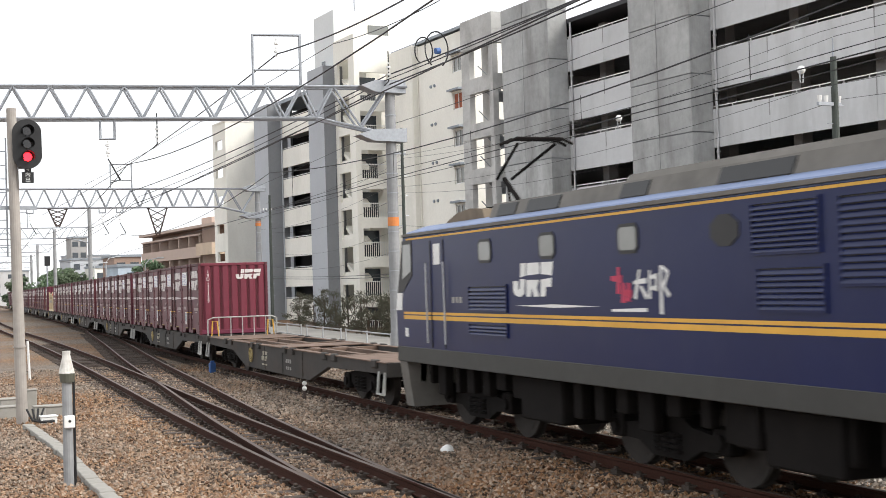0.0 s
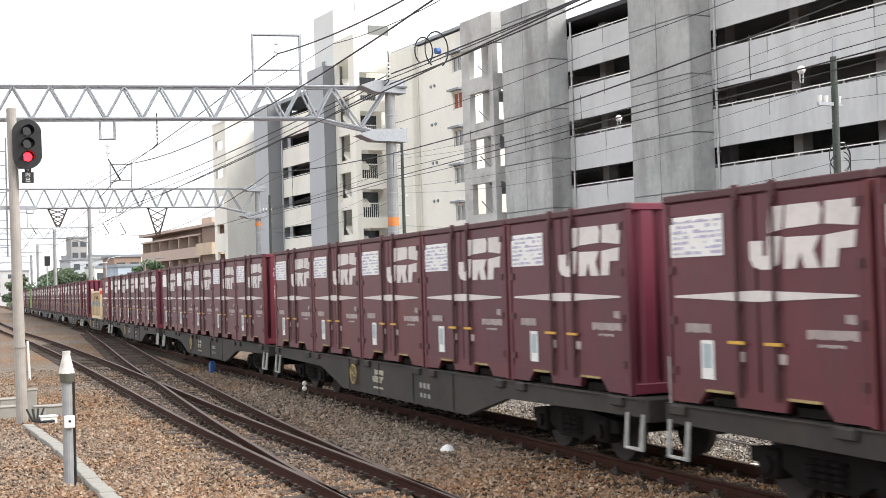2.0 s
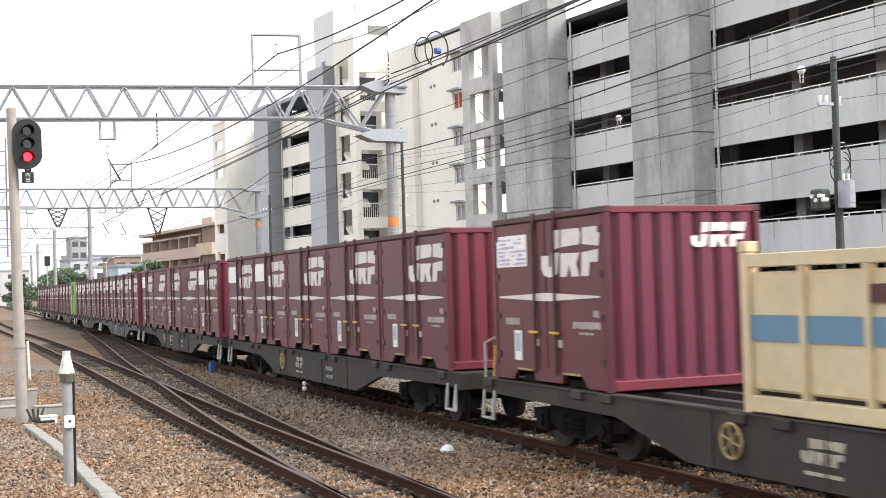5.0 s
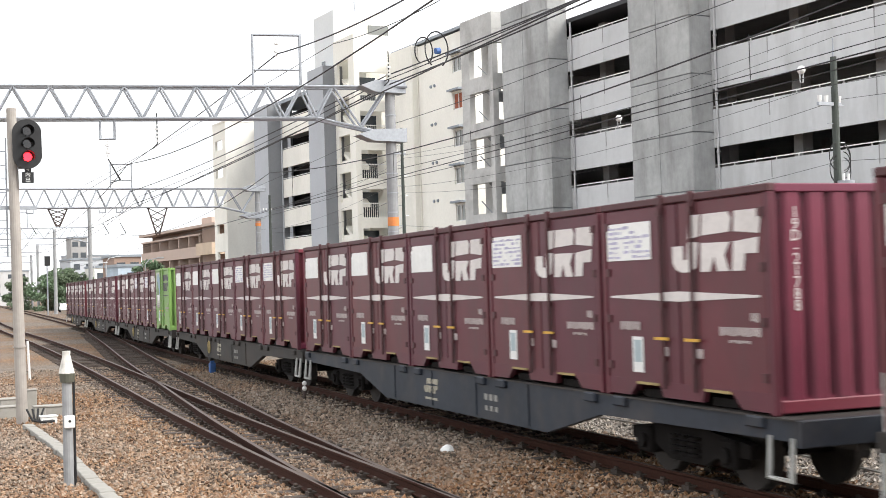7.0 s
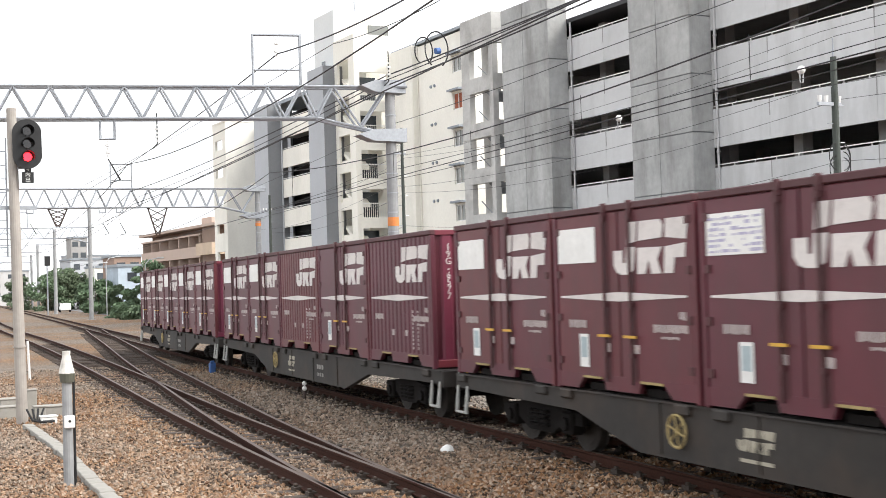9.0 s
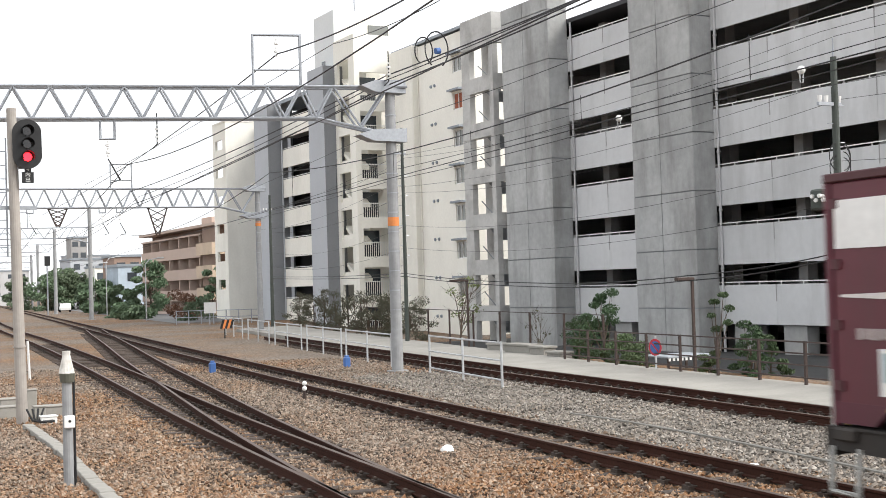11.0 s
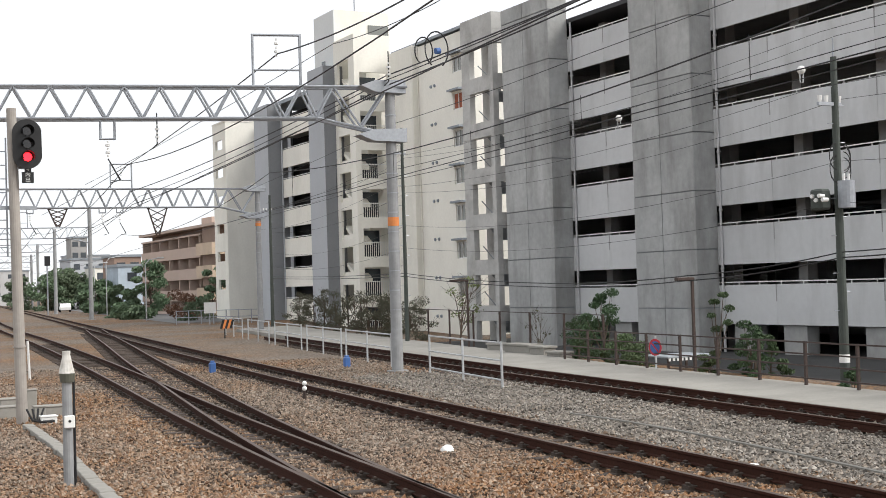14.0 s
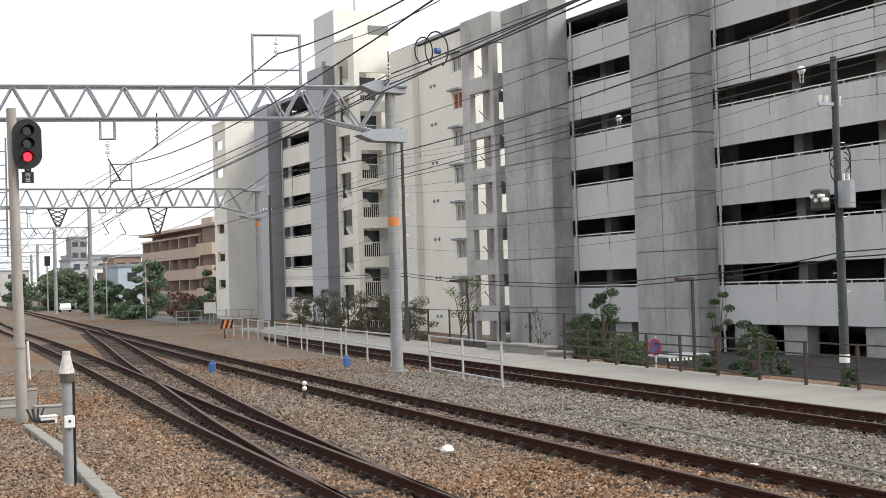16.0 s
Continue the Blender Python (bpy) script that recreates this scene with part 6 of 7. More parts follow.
for p in ((16.66, 23.3, 6.03), (15.95, 16.9, 6.03)):
    root = thing("wire_insulator", "white ball insulator hanging on a wire", "insulator", "insulators")
    bm = bmesh.new()
    bmesh.ops.create_uvsphere(bm, u_segments=12, v_segments=8, radius=0.075, matrix=Matrix.Translation(p))
    part("ball", bm, WHITE_PAINT, root, "white ball", True)
    part("tail", path([(p[0] - 0.04, p[1], p[2]), (p[0] - 0.03, p[1], p[2] - 0.22), (p[0] + 0.03, p[1], p[2] - 0.22), (p[0] + 0.05, p[1], p[2])], 0.01), GALV_PALE, root)
for y in np.arange(8, 36, 4.5):
    wire([(main_x(y), y, 4.95), (main_x(y), y, 6.1 - 0.7 * 4 * ((y - 2) / 35.8) * (1 - (y - 2) / 35.8))], 0.006, "thin dropper between two overhead wires", 0, "droppers")

# feeder loop at the joint of the thick wires
loop = thing("jumper_loop", "black jumper cable loops with blue insulator on the feeder wire", "cable")
lx, ly, lz = 16.75, 35.0, 9.38
for dx, rr in ((0.0, 0.42), (0.34, 0.55)):
    pts = [(lx + 1.15 + dx * 1.3 + rr * 0.72 * math.sin(t), ly, lz + rr * (0.55 - math.cos(t))) for t in np.linspace(0.5, 5.8, 18)]
    part("cable", path(pts, 0.022, 6), BLACK, loop)
part("insulator", tube((lx + 1.55, ly, lz + 0.25), (lx + 1.7, ly, lz + 0.27), 0.10, None, 10), BLUE_PAINT, loop, "blue insulator")


# ------------------------------------------------------------ street poles and lines
def utility_pole(x, y, base, top, r, label, transformer=False):
    root = thing("utility_pole", label, "utility pole", "utility poles")
    part("pole", tube((x, y, base), (x, y, top), r, r * 0.62, 14), DARK_POLE, root)
    bm = bmesh.new()
    for i, z in enumerate(np.arange(base + 2.2, top - 0.4, 0.45)):
        s = 1 if i % 2 else -1
        add_tube(bm, (x, y, z), (x + s * (r + 0.14), y, z), 0.012, None, 5)
    part("step_bolts", bm, GALV, root)
    if transformer:
        part("top_rod", tube((x, y, top), (x, y, top + 0.45), 0.03, 0.015, 8), GALV, root, "thin steel top rod")
    for z, w in ((top - 1.15, 0.55),):
        arm = part("crossarm", box(x - w, x + w * 0.3, y - 0.04, y + 0.04, z - 0.04, z + 0.04), GALV, root)
        for xx in (x - w + 0.06, x - w * 0.5, x + w * 0.25):
            part("pin_insulator", tube((xx, y, z + 0.04), (xx, y, z + 0.2), 0.04, 0.055, 8), WHITE_PAINT, arm)
    if transformer:
        t = part("transformer", tube((x - 0.03, y - 0.30, 4.05), (x - 0.03, y - 0.30, 4.70), 0.20, None, 16), GALV, root, "grey transformer can")
        for dx in (-0.08, 0.08):
            part("bushing", tube((x - 0.03 + dx, y - 0.30, 4.70), (x - 0.03 + dx, y - 0.30, 4.87), 0.03, None, 8), WHITE_PAINT, t)
        t2 = part("transformer", box(x - 0.66, x - 0.32, y - 0.1, y + 0.3, 4.02, 4.52, 0.05), DARK_POLE, root, "grey switch box")
        bm = bmesh.new()
        for k in range(4):
            add_tube(bm, (x - 0.72, y - 0.2 + 0.12 * k, 4.25 + 0.1 * (k % 2)), (x - 0.55, y - 0.2 + 0.12 * k, 4.25 + 0.1 * (k % 2)), 0.05, None, 8)
        part("bushing", bm, WHITE_PAINT, t2)
        rng = random.Random(3)
        bm = bmesh.new()
        for k in range(7):
            z0 = 4.8 + rng.random() * 0.8
            sgn = rng.choice((-1, 1))
            pts = [(x + sgn * (0.12 + 0.22 * math.sin(t)), y - 0.1, z0 + 0.32 * math.cos(t)) for t in np.linspace(0, 3.1, 8)]
            add_path(bm, pts, 0.012, 5)
        part("cable_bundle", bm, BLACK, root)
    return root


DARK_POLE = mat("dark_green_grey_pole", (0.06, 0.07, 0.062), 0.85, 0, 0.15, 6, 0.15, 0.8, 0.08)
utility_pole(22.99, 23.26, -0.6, 7.72, 0.125, "dark concrete utility pole with transformers behind the fence", True)
part("pole_guard", tube((22.99, 23.26, 0.35), (22.99, 23.26, 0.55), 0.127, None, 14), WHITE_PAINT, bpy.data.objects["utility_pole"], "white guard band")
utility_pole(25.6, 52.5, -0.6, 9.6, 0.10, "dark slim utility pole beside the footpath")
utility_pole(33.0, 90.0, -0.6, 9.4, 0.14, "dark slim utility pole beside the footpath")
U = ((16.5, -8.0), (22.99, 23.26), (25.6, 52.5), (33.0, 90.0))
for dx, z, sag in ((-0.4, 8.3, 0.35), (0.15, 8.25, 0.5), (-0.8, 6.9, 0.45), (0.2, 6.7, 0.6), (0.1, 5.2, 0.6), (0.0, 4.2, 0.55)):
    wire([(x + dx, y, z) for x, y in U], 0.006, "thin dark street wire along the utility poles", sag, "street wires")
for z, r in ((2.55, 0.016), (2.42, 0.016)):
    wire([(19.5, 8.0, z + 0.9), (22.99, 23.26, z + 0.45), (21.7, 27.5, z), (23.8, 38.0, z - 0.1), (25.6, 52.5, z + 0.5), (33.0, 90.0, z + 0.9)], r, "thick dark low cable along the footpath", 0.08, "street wires")


def path_lamp(x, y, h, arm, label):
    root = thing("path_lamp", label, "street lamp", "street lamps")
    part("pole", box(x - 0.033, x + 0.033, y - 0.033, y + 0.033, -0.3, h), BROWN_STEEL, root)
    part("head", box(min(x, x + arm) - 0.04, max(x, x + arm) + 0.04, y - 0.07, y + 0.07, h, h + 0.09, 0.015), BROWN_STEEL, root)
    return root


path_lamp(21.85, 27.5, 2.42, -0.5, "dark brown square path lamp beside the fence")
path_lamp(25.5, 46.6, 2.6, -0.75, "dark brown square path lamp beside the fence")


def no_parking_sign():
    x, y, z = 21.62, 28.9, 0.62
    root = thing("road_sign", "round blue sign with red ring and slash on a short post", "road sign")
    d = Vector((-0.98, -0.19, 0)).normalized()
    p = Vector((x, y, z))
    part("post", tube((x + 0.03, y + 0.03, -0.4), (x + 0.03, y + 0.03, z + 0.3), 0.03, None, 8), GALV_PALE, root)
    part("rim", tube(p, p + d * 0.012, 0.23, None, 28), RED_SIGN, root, "red ring")
    part("face", tube(p + d * 0.012, p + d * 0.017, 0.17, None, 28), BLUE_PAINT, root, "blue disc")
    s = Vector((-d.y, d.x, 0))
    a = p + d * 0.02 + (s * 0.11 + Vector((0, 0, -0.11)))
    b = p + d * 0.02 + (s * -0.11 + Vector((0, 0, 0.11)))
    bm = bmesh.new()
    add_tube(bm, b * 1.0, a * 1.0, 0.022, None, 6)
    part("slash", bm, RED_SIGN, root)


RED_SIGN = mat("red_sign_paint", (0.50, 0.03, 0.05), 0.5, 0, 0.05, 5, bump=0)
no_parking_sign()


# ------------------------------------------------------------ signal and lineside things
def signal():
    root = thing("railway_signal", "black railway signal showing red on a tall pale pole", "railway signal")
    x, y = 4.96, 29.3
    part("pole", tube((x, y, -0.4), (x - 0.10, y, 6.62), 0.125, 0.105, 16), PALE_POLE, root, "pale weathered pole")
    part("pole_joint", tube((x - 0.03, y, 1.42), (x - 0.03, y, 1.46), 0.14, None, 16), PALE_POLE, root)
    cx_, zc = x + 0.17, 5.82
    fy = y - 0.30
    n = 28
    outline = []
    for t in np.linspace(0, 2 * math.pi, n, endpoint=False):
        c, s = math.cos(t), math.sin(t)
        outline.append((cx_ + 0.31 * c, zc + (0.24 if s > 0 else -0.24) + 0.30 * s))
    head = part("backboard", prism(outline, 1, fy, fy + 0.03), BLACK, root, "black oval backboard")
    part("lamp_case", box(cx_ - 0.16, cx_ + 0.16, fy + 0.03, fy + 0.30, zc - 0.45, zc + 0.45, 0.03), BLACK, head)
    for k, z in enumerate((6.10, 5.82, 5.54)):
        red = k == 2
        part("lens", tube((cx_, fy - 0.015, z), (cx_, fy - 0.003, z), 0.095, None, 20), RED_GLOW if red else DARK_LENS, head, "glowing red lens" if red else "dark lens")
        bm = bmesh.new()
        seg = 14
        ring = []
        for i in range(seg + 1):
            a = math.pi * (-0.15 + 1.3 * i / seg)
            ring.append((math.cos(a) * 0.125, math.sin(a) * 0.125))
        for (a0, b0), (a1, b1) in zip(ring, ring[1:]):
            v = [bm.verts.new(q) for q in ((cx_ + a0, fy, z + b0), (cx_ + a1, fy, z + b1), (cx_ + a1 * 0.97, fy - 0.22, z + b1 * 0.97), (cx_ + a0 * 0.97, fy - 0.22, z + b0 * 0.97))]
            bm.faces.new(v)
        bmesh.ops.solidify(bm, geom=bm.faces[:], thickness=0.006)
        part("hood", bm, BLACK, head)
    part("bracket", box(x - 0.10, cx_, y - 0.08, y + 0.02, 5.3, 5.38), GALV, root)
    part("bracket", box(x - 0.10, cx_, y - 0.08, y + 0.02, 6.2, 6.28), GALV, root)
    plate = part("number_plate_board", box(cx_ - 0.11, cx_ + 0.14, y - 0.22, y - 0.20, 4.98, 5.22), BLACK, root, "small black identification plate")
    for ch, sz, dx, z in (("4", 0.13, 0.02, 5.28), ("内", 0.115, 0.015, 5.155), ("出", 0.115, 0.015, 5.04)):
        ob = new("character", text_mesh(ch, sz, WHITE_PAINT))
        ob.parent = plate
        ob.matrix_basis = pose(cx_ + dx, y - 0.225, z, 90, 0, 0)
    part("plate_top", box(cx_ - 0.05, cx_ + 0.09, y - 0.215, y - 0.20, 5.22, 5.35), BLACK, root)
    part("crossbar", box(x - 1.6, x + 0.42, y + 0.08, y + 0.14, 4.42, 4.50), GALV, root)
    bm = bmesh.new()
    for dx in (-0.55, -0.20):
        add_tube(bm, (x + dx, y + 0.2, 3.4), (x + dx, y + 0.2, 6.0), 0.018, None, 6)
    for z in np.arange(3.6, 6.0, 0.3):
        add_tube(bm, (x - 0.55, y + 0.2, z), (x - 0.20, y + 0.2, z), 0.012, None, 5)
    part("ladder", bm, GALV, root)
    return root


DARK_LENS = mat("dark_signal_lens", (0.03, 0.02, 0.02), 0.1, 0, 0.1, 5, bump=0, spec=0.8)
PALE_POLE = mat("pale_beige_pole", (0.36, 0.33, 0.30), 0.8, 0, 0.10, 6, 0.15, 0.8, 0.08)
signal()


def lamp_post():
    """A short post with a hooded white cap beside the track."""
    x, y = 3.87, 19.15
    root = thing("hooded_post", "grey lineside post with white hooded cap and small white box", "lineside post")
    part("post", tube((x, y, -0.35), (x, y, 1.36), 0.075, 0.07, 14), POLE_CONC, root)
    part("cap", tube((x, y, 1.40), (x, y, 1.66), 0.115, 0.055, 16), WHITE_WORN, root, "worn white conical cap")
    part("cap_top", tube((x, y, 1.66), (x, y, 1.72), 0.055, 0.06, 16), WHITE_WORN, root)
    part("hood", tube((x + 0.005, y, 1.27), (x + 0.005, y, 1.40), 0.10, 0.115, 16), GREEN_GREY, root, "dark olive lens hood")
    b = part("box", box(x - 0.07, x + 0.08, y - 0.12, y - 0.07, 0.62, 0.80, 0.01), WHITE_PAINT, root, "small white box")
    part("dot", tube((x + 0.005, y - 0.126, 0.72), (x + 0.005, y - 0.12, 0.72), 0.02, None, 10), BLACK, b)
    part("cable_duct", tube((x + 0.09, y - 0.02, -0.3), (x + 0.09, y - 0.02, 1.3), 0.018, None, 6), BLACK, root)


WHITE_WORN = mat("worn_white_paint", (0.62, 0.60, 0.56), 0.7, 0, 0.15, 15, 0.2, 3, 0.05, dirt=(0.25, 0.22, 0.18), dirt_amount=0.6, dirt_scale=6)
GREEN_GREY = mat("olive_grey", (0.11, 0.11, 0.085), 0.6, 0, 0.15, 8, bump=0.03)
lamp_post()


def cable_trough():
    root = thing("cable_trough", "pale concrete cable trough laid in blocks along the ballast", "cable trough")
    pts = [(4.85, 28.0), (4.72, 25.6), (4.60, 23.6), (4.40, 21.4), (4.22, 19.5), (4.05, 17.6), (3.85, 15.5), (3.6, 13.0)]
    line = []
    for p, q in zip(pts, pts[1:]):
        n = 4
        for i in range(n):
            line.append((p[0] + (q[0] - p[0]) * i / n, p[1] + (q[1] - p[1]) * i / n))
    for p, q in zip(line, line[1:]):
        d = Vector((q[0] - p[0], q[1] - p[1]))
        bm = box(-0.105, 0.105, 0.006, d.length - 0.006, -0.30, -0.12, 0.01)
        ob = part("block", bm, PAVE, root)
        ob.matrix_basis = pose(p[0] + random.uniform(-0.012, 0.012), p[1], random.uniform(-0.012, 0.012), 0, 0, math.degrees(math.atan2(-d.x, d.y)))


cable_trough()


def lineside_box(x, y, w, d, h, material, label, name="lineside_box", base=-0.24):
    root = thing(name, label, "lineside box", "lineside boxes")
    part("case", box(x - w / 2, x + w / 2, y - d / 2, y + d / 2, base, base + h, 0.012), material, root)
    part("lid", box(x - w / 2 - 0.015, x + w / 2 + 0.015, y - d / 2 - 0.015, y + d / 2 + 0.015, base + h, base + h + 0.035, 0.01), material, root)
    return root


for x, y, w, d, h in ((5.4, 30.72, 0.22, 0.25, 0.62), (5.37, 29.61, 0.24, 0.25, 0.32), (5.87, 30.78, 0.5, 0.5, 0.22), (4.8, 30.64, 0.55, 0.4, 0.28), (5.21, 32.69, 0.4, 0.4, 0.3)):
    lineside_box(x, y, w, d, h, PAVE, "weathered pale concrete cable box beside the signal")
b = lineside_box(5.42, 28.85, 0.34, 0.24, 0.16, WHITE_PAINT, "tilted white cable cover on the ballast")
hose = thing("cable_hose", "loose dark cables at the foot of the signal", "cable")
for k in range(4):
    part("cable", path([(5.0 + 0.12 * k, 29.0, 0.1), (5.1 + 0.05 * k, 28.9, -0.14), (5.25 + 0.05 * k, 28.75 - 0.05 * k, -0.17), (5.5, 28.8 - 0.08 * k, -0.15)], 0.022), BLACK, hose)
for x, y in ((13.36, 42.4), (17.71, 41.1)):
    root = thing("marker_box", "small blue plastic marker box on the ballast", "lineside marker", "blue marker boxes")
    part("case", box(x - 0.11, x + 0.11, y - 0.08, y + 0.08, -0.26, 0.12, 0.03), BLUE_PAINT, root)
    part("cap", box(x - 0.07, x + 0.07, y - 0.05, y + 0.05, 0.12, 0.18, 0.01), BLUE_PAINT, root)
root = thing("dwarf_marker", "short dark stake with two white balls", "lineside marker")
part("stake", tube((11.77, 30.0, -0.35), (11.77, 30.0, 0.12), 0.035, None, 8), BROWN_STEEL, root)
for z in (0.06, 0.19):
    bm = bmesh.new()
    bmesh.ops.create_uvsphere(bm, u_segments=12, v_segments=8, radius=0.06, matrix=Matrix.Translation((11.77, 29.98, z)))
    part("ball", bm, WHITE_PAINT, root, "white ball", True)
bm = bmesh.new()
bmesh.ops.create_icosphere(bm, subdivisions=3, radius=1.0)
for v in bm.verts:
    v.co = Vector((v.co.x * 0.125, v.co.y * 0.11, max(-0.02, v.co.z) * 0.12)) * (1 + 0.12 * noise.noise(v.co * 2))
cap = part("white_stone", bm, WHITE_PAINT, None, "", True)
cap.matrix_basis = pose(9.88, 18.9, -0.22)
tagged(cap, "small rounded white cover lying on the ballast", "lineside marker")
stake = part("white_stake", tube((7.8, 44.5, -0.3), (7.75, 44.5, 1.05), 0.04, None, 8), WHITE_PAINT, None)
tagged(stake, "thin white stake standing in the ballast", "lineside marker")
white_slip = part("paint_marker", box(12.0, 12.22, 14.05, 14.16, -0.17, -0.10, 0.01), WHITE_PAINT, None)
tagged(white_slip, "small white and red marker block between the rails", "lineside marker")
# a thin pipe lying on the grey ballast
pipe = part("pale_pipe", path([(14.45, 22.2, -0.165), (14.3, 20.0, -0.15), (14.0, 17.5, -0.15), (13.5, 14.6, -0.15), (12.6, 10, -0.15)], 0.022), PAVE, None)
tagged(pipe, "thin pale pipe lying along the grey ballast", "pipe")
barrier = thing("barrier_board", "black and orange striped barrier board at the end of the railing", "barrier")
for k in range(5):
    part("stripe", prism([(23.2 + 0.14 * k, 0.35), (23.34 + 0.14 * k, 0.35), (23.5 + 0.14 * k, 0.85), (23.36 + 0.14 * k, 0.85)], 1, 72.0, 72.04), ORANGE if k % 2 else BLACK, barrier)
part("leg", tube((23.5, 72.06, -0.3), (23.5, 72.06, 0.85), 0.04, None, 6), BLACK, barrier)


# ------------------------------------------------------------ plants
def leaf_cloud(rng, blobs, count, size):
    """Many small leaf clumps scattered in a few uneven balls."""
    verts, faces = [], []
    for _ in range(count):
        c, r = rng.choice(blobs)
        d = Vector((rng.gauss(0, 1), rng.gauss(0, 1), rng.gauss(0, 1))).normalized()
        rad = r * (0.2 + 0.85 * rng.random() ** 0.5)
        p = Vector(c) + Vector((d.x, d.y, d.z * 0.55)) * rad
        n = Vector((rng.gauss(0, 1), rng.gauss(0, 1), rng.gauss(0, 1) + 0.4)).normalized()
        u = n.orthogonal().normalized()
        v = n.cross(u)
        s = size * rng.uniform(0.6, 1.3)
        k = len(verts)
        verts += [p - u * s, p - v * s * 0.55 + n * s * 0.12, p + u * s, p + v * s * 0.55 + n * s * 0.12]
        faces += [(k, k + 1, k + 2), (k, k + 2, k + 3)]
    return verts, faces


def plant(name, x, y, base, height, spread, seed, leaf, label, trunk=0.3, clumps=8, count=900, size=0.07, bare=False, group="shrubs and trees", category="tree"):
    rng = random.Random(seed)
    root = thing(name, label, category, group)
    bm = bmesh.new()
    top = Vector((x + rng.uniform(-0.1, 0.1) * spread, y, base + height * (0.62 if not bare else 0.5)))
    foot = Vector((x, y, base - 0.2))
    r0 = max(0.03, height * 0.018)
    mid = foot.lerp(top, 0.5) + Vector((rng.uniform(-0.08, 0.08) * spread, rng.uniform(-0.08, 0.08) * spread, 0))
    add_tube(bm, foot, mid, r0, r0 * 0.75, 7)
    add_tube(bm, mid, top, r0 * 0.75, r0 * 0.5, 7)
    blobs = []
    for i in range(clumps):
        t = (i + 0.5) / clumps
        zz = base + height * (trunk + (1 - trunk) * t * 0.95)
        a = rng.uniform(0, 6.28)
        w = spread * (0.25 + 0.75 * math.sin(math.pi * min(0.95, 0.25 + 0.7 * t))) * rng.uniform(0.35, 1.0)
        c = Vector((x + math.cos(a) * w, y + math.sin(a) * w, zz))
        s = mid.lerp(top, rng.random())
        s.z = min(s.z, c.z)
        add_tube(bm, s, c, r0 * 0.4, r0 * 0.12, 5)
        if bare:
            for _ in range(7):
                e = c + Vector((rng.gauss(0, 1), rng.gauss(0, 1), rng.uniform(0.2, 1.4))) * height * 0.11
                add_tube(bm, c.lerp(s, rng.random() * 0.4), e, r0 * 0.16, r0 * 0.05, 4)
        blobs.append((c, spread * rng.uniform(0.25, 0.42)))
    part("trunk", bm, BARK, root)
    if count:
        v, f = leaf_cloud(rng, blobs, count, size)
        me = bpy.data.meshes.new("crown")
        me.from_pydata(v, [], f)
        me.materials.append(leaf)
        ob = new("crown", me)
        ob.parent = root
    return root


PINE = "dark green clipped garden pine behind the fence"
BUSH = "dense dark green bush behind the fence"
plant("garden_pine", 24.2, 35.0, -1.0, 3.2, 0.75, 1, LEAF, PINE, 0.62, 9, 2600, 0.04)
plant("garden_pine", 23.3, 28.3, -1.0, 3.15, 0.42, 4, LEAF, PINE, 0.62, 6, 1100, 0.04)
for k, (x, y, hh, sp) in enumerate(((23.3, 32.6, 1.9, 0.75), (23.0, 31.6, 1.6, 0.6), (24.0, 34.0, 1.8, 0.75), (25.0, 37.8, 2.3, 0.9), (25.6, 38.8, 2.0, 0.9), (24.35, 28.2, 2.35, 0.62), (23.9, 27.5, 2.0, 0.55),
                                    (23.2, 28.6, 1.5, 0.45), (24.9, 28.0, 1.9, 0.5), (22.7, 22.7, 1.3, 0.4), (23.3, 20.6, 1.6, 0.5), (22.4, 18.0, 2.4, 0.6))):
    plant("garden_bush", x, y, -1.0, hh, sp, 5 + k, LEAF_MID if k in (0, 1, 2, 7) else LEAF, BUSH, 0.10, 12, 2400, 0.042, category="bush")
plant("garden_bush", 27.0, 40.0, -0.8, 2.0, 1.0, 26, LEAF, "dark green bush behind the footpath", 0.1, 8, 1800, 0.045, category="bush")
plant("bare_tree", 25.4, 41.0, -0.8, 2.4, 0.5, 8, LEAF_DULL, "thin bare young tree with few leaves", 0.4, 5, 60, 0.05, True)
plant("bare_tree", 25.7, 47.5, -0.8, 3.7, 0.9, 7, LEAF_YOUNG, "nearly bare pruned tree with a few leaves", 0.45, 8, 260, 0.06, True)
for k, (x, y, hh) in enumerate(((27.3, 55.2, 2.6), (27.6, 58.0, 2.9), (28.2, 61.0, 2.4), (28.6, 63.5, 3.0), (29.2, 66.5, 2.8), (29.8, 70.0, 2.6), (30.6, 73.5, 3.2), (31.5, 78.0, 2.8), (32.5, 83.0, 3.0))):
    plant("pruned_shrub", x, y, -0.7, hh, 1.1, 20 + k, LEAF_DULL, "thin pruned shrub with dull leaves before the houses", 0.25, 12, 1900, 0.05, True, category="shrub")
plant("round_tree", 37.5, 141.0, -0.5, 6.6, 2.4, 40, LEAF_FAR, "dense round green street tree", 0.12, 20, 5000, 0.16)
plant("street_tree", 40.6, 128.0, -0.8, 6.0, 1.9, 41, LEAF_FAR, "green street tree before the tan houses", 0.3, 10, 1200, 0.2)
plant("red_bush", 38.0, 129.0, -0.5, 3.0, 2.6, 42, LEAF_RED, "reddish brown bush beside the footpath", 0.1, 9, 1200, 0.16, category="bush")
plant("green_bush", 36.5, 120.0, -0.5, 2.2, 2.0, 43, LEAF_FAR, "green bush beside the footpath", 0.1, 9, 1200, 0.14, category="bush")
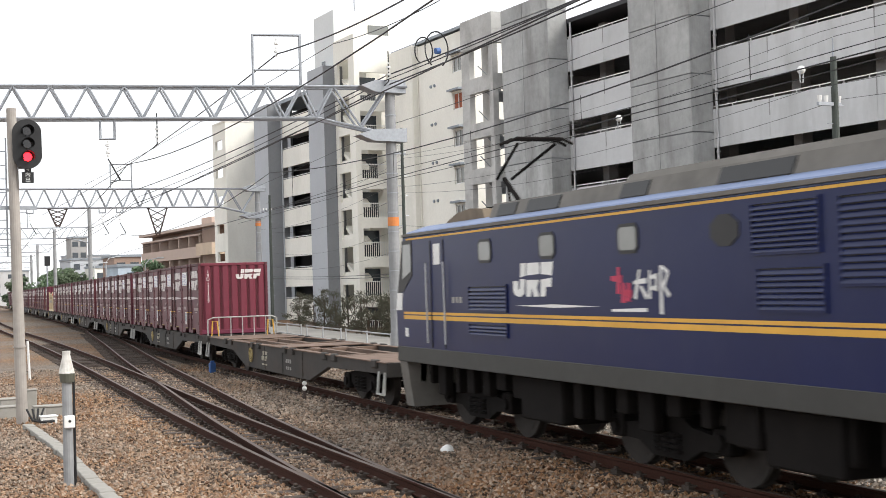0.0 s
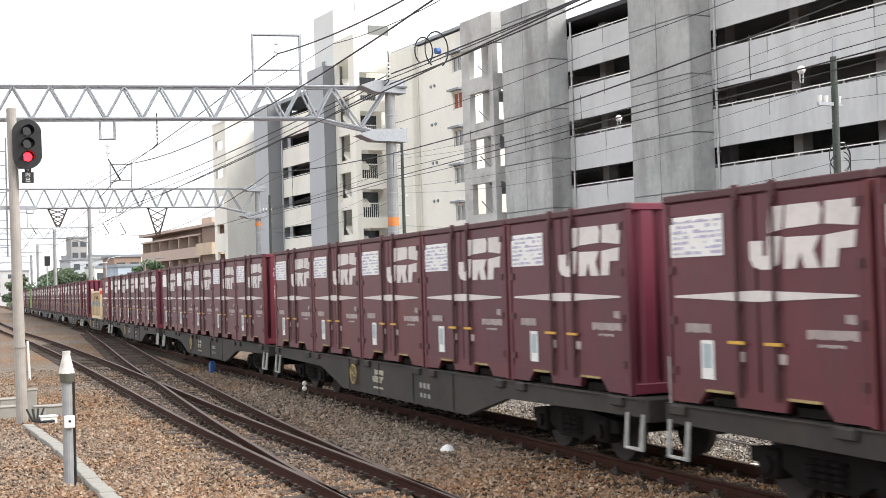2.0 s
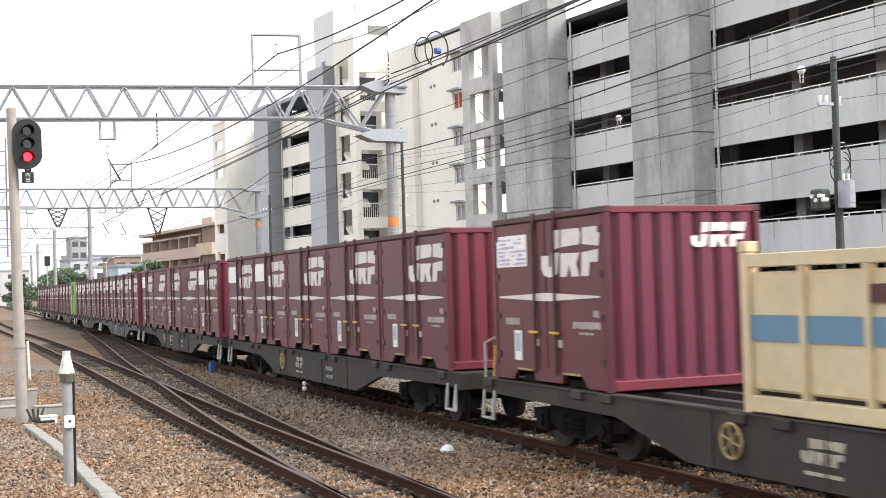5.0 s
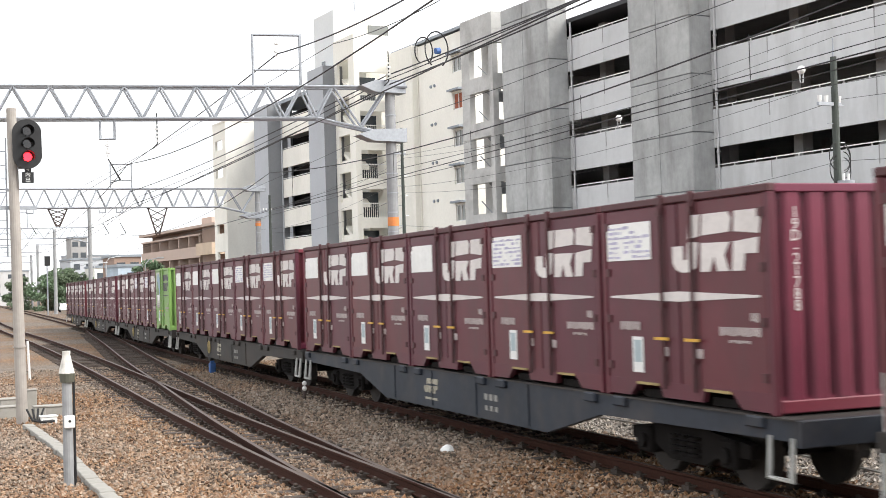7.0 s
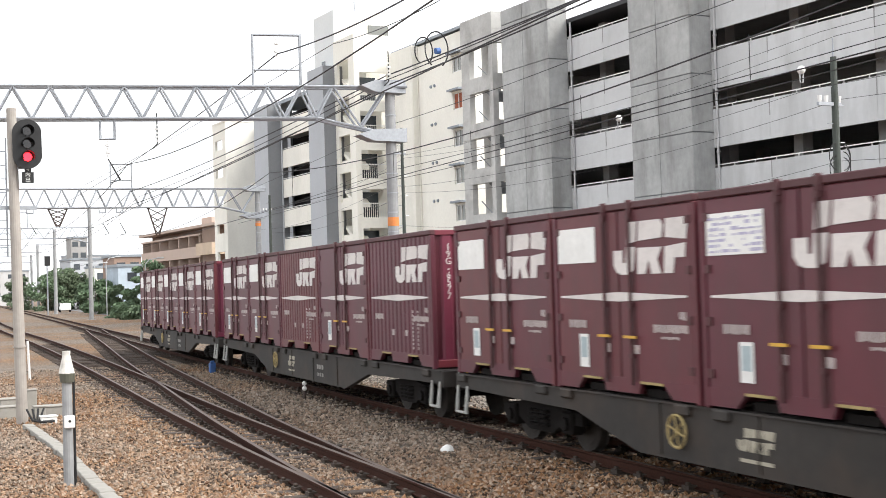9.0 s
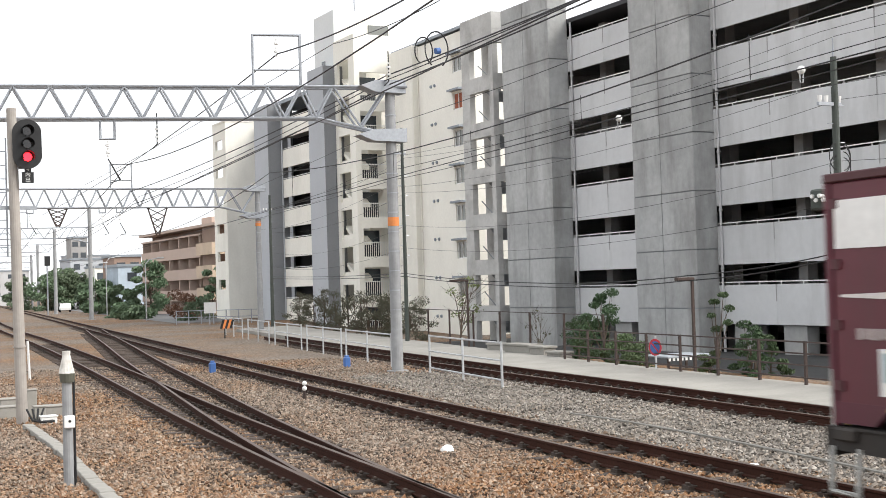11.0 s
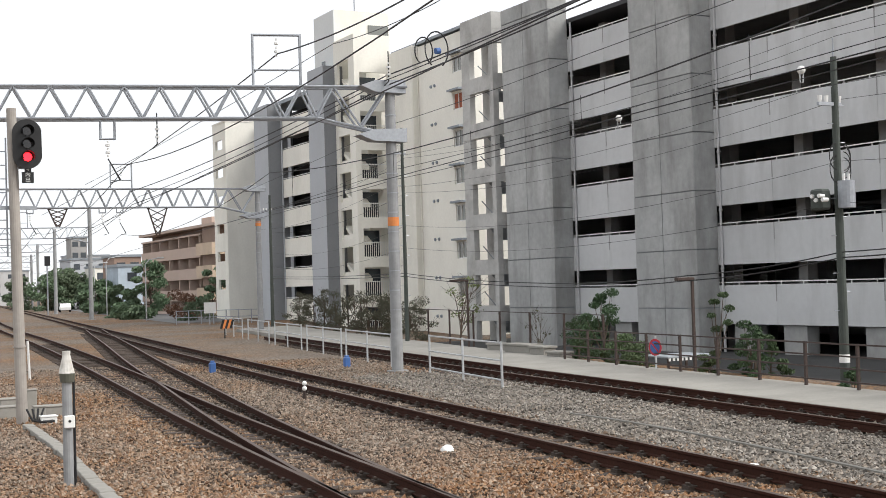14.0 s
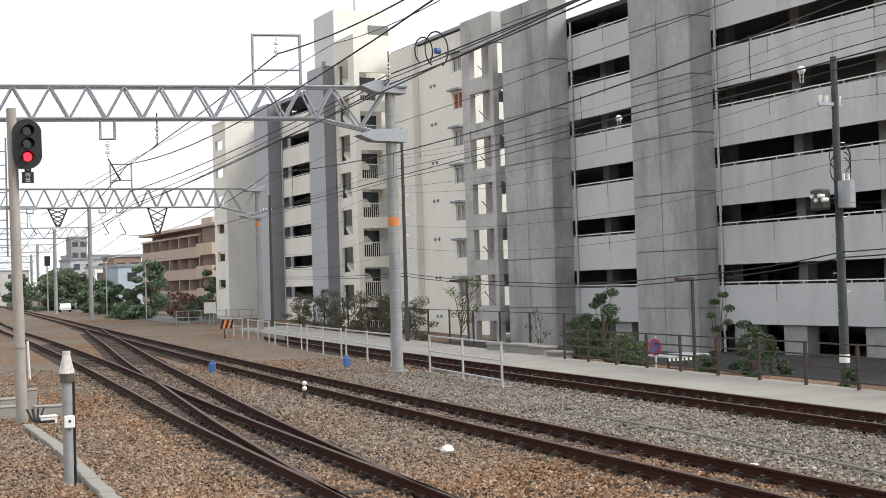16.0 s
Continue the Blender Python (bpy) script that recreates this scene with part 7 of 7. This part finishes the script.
for k, (x, y, hh, sp) in enumerate(((42, 185, 4.5, 2.8), (45, 200, 5.5, 3), (50, 250, 7, 4.5), (53, 268, 8, 4.5), (46, 275, 7, 4), (58, 290, 9, 5), (42.5, 174, 4, 2.4))):
    plant("street_tree", x, y, -0.5, hh, sp, 60 + k, LEAF_FAR, "distant green street tree beside the road", 0.08, 18, 3000, 0.28)


for k, (x, y, hh, sp) in enumerate(((46.5, 245, 6.5, 3.6), (50, 249, 7, 4), (53.5, 253, 7.2, 4), (57, 257, 7.4, 4), (60, 262, 7.8, 4.2), (36.8, 150, 1.8, 2.0), (35.6, 138, 1.6, 1.8))):
    plant("street_tree", x, y, -0.5, hh, sp, 90 + k, LEAF_FAR, "leafy green street tree beside the far road", 0.08, 18, 2600, 0.26)


# ------------------------------------------------------------ road edge and far things
def build_road():
    bm = bmesh.new()
    ys = np.arange(112, 330, 6.0)
    rows = [(bm.verts.new((main_x(y) + 8.2, y, -0.19)), bm.verts.new((main_x(y) + 14.5, y, -0.19))) for y in ys]
    for r, q in zip(rows, rows[1:]):
        bm.faces.new([r[0], r[1], q[1], q[0]])
    tagged(new("road", mesh_of(bm, "road", ROAD)), "grey asphalt road beside the line", "road", kind="structure")


ROAD = mat("grey_road", (0.16, 0.16, 0.16), 0.95, 0, 0.15, 4, 0.15, 0.3, 0.05)
build_road()

def far_car(x, y, turn, material, label):
    return parked_car(pose(x, y, -0.2, 0, 0, turn), material, label)


far_car(44.0, 218, -8, WHITE_PAINT, "white car on the far road beside the line")
far_car(48.0, 240, -8, LOCO_GREY, "grey car on the far road beside the line")
for x, y, h in ((34.0, 129.0, 6.0), (38.5, 165, 7.2), (41.5, 185, 7.0)):
    root = thing("road_lamp", "tall pale road lamp with curved arm", "street lamp", "road lamps")
    part("pole", tube((x, y, -0.4), (x, y, h - 0.6), 0.07, 0.05, 8), GALV_PALE, root)
    part("arm", path([(x, y, h - 0.6), (x + 0.4, y, h - 0.15), (x + 1.3, y, h)], 0.045), GALV_PALE, root)
    part("head", box(x + 1.2, x + 1.9, y - 0.1, y + 0.1, h - 0.05, h + 0.08, 0.03), GALV_PALE, root)
gr = thing("grey_guard_fence", "low grey mesh fence beside the far path", "fence", "fences")
for k in range(8):
    x = 31.0 + k * 0.9
    part("post", tube((x, 108 - 0.6 * k, -0.3), (x, 108 - 0.6 * k, 0.95), 0.04, None, 6), GALV, gr)
for z in (0.35, 0.9):
    part("rail", tube((31.0, 108, z), (37.3, 103.8, z), 0.03, None, 6), GALV, gr)
sb = thing("notice_board", "small white notice board on a post", "sign")
part("board", box(32.2, 33.2, 104.0, 104.05, 0.7, 1.6), WHITE_PAINT, sb)
part("post", tube((32.7, 104.1, -0.3), (32.7, 104.1, 0.8), 0.04, None, 6), GALV, sb)
fs = thing("distant_signal", "black distant railway signal on a pole", "railway signal")
part("pole", tube((36.0, 190.0, -0.3), (36.0, 190.0, 8.2), 0.1, None, 8), GALV, fs)
part("backboard", box(35.6, 36.4, 189.8, 189.85, 6.8, 8.2, 0.02), BLACK, fs)


# ------------------------------------------------------------ what moves
def motions():
    """The train runs along the main track at a nearly even speed."""
    for ob, s0, length, z in MOVING:
        rows = []
        for k in range(33):
            t = k * 0.5
            rows.append((t, pose(0, 0, z) @ track_pose(s0 - SPEED * t + float(np.interp(t, LAG_T, LAG)), length)))
        walk(ob, rows)


motions()
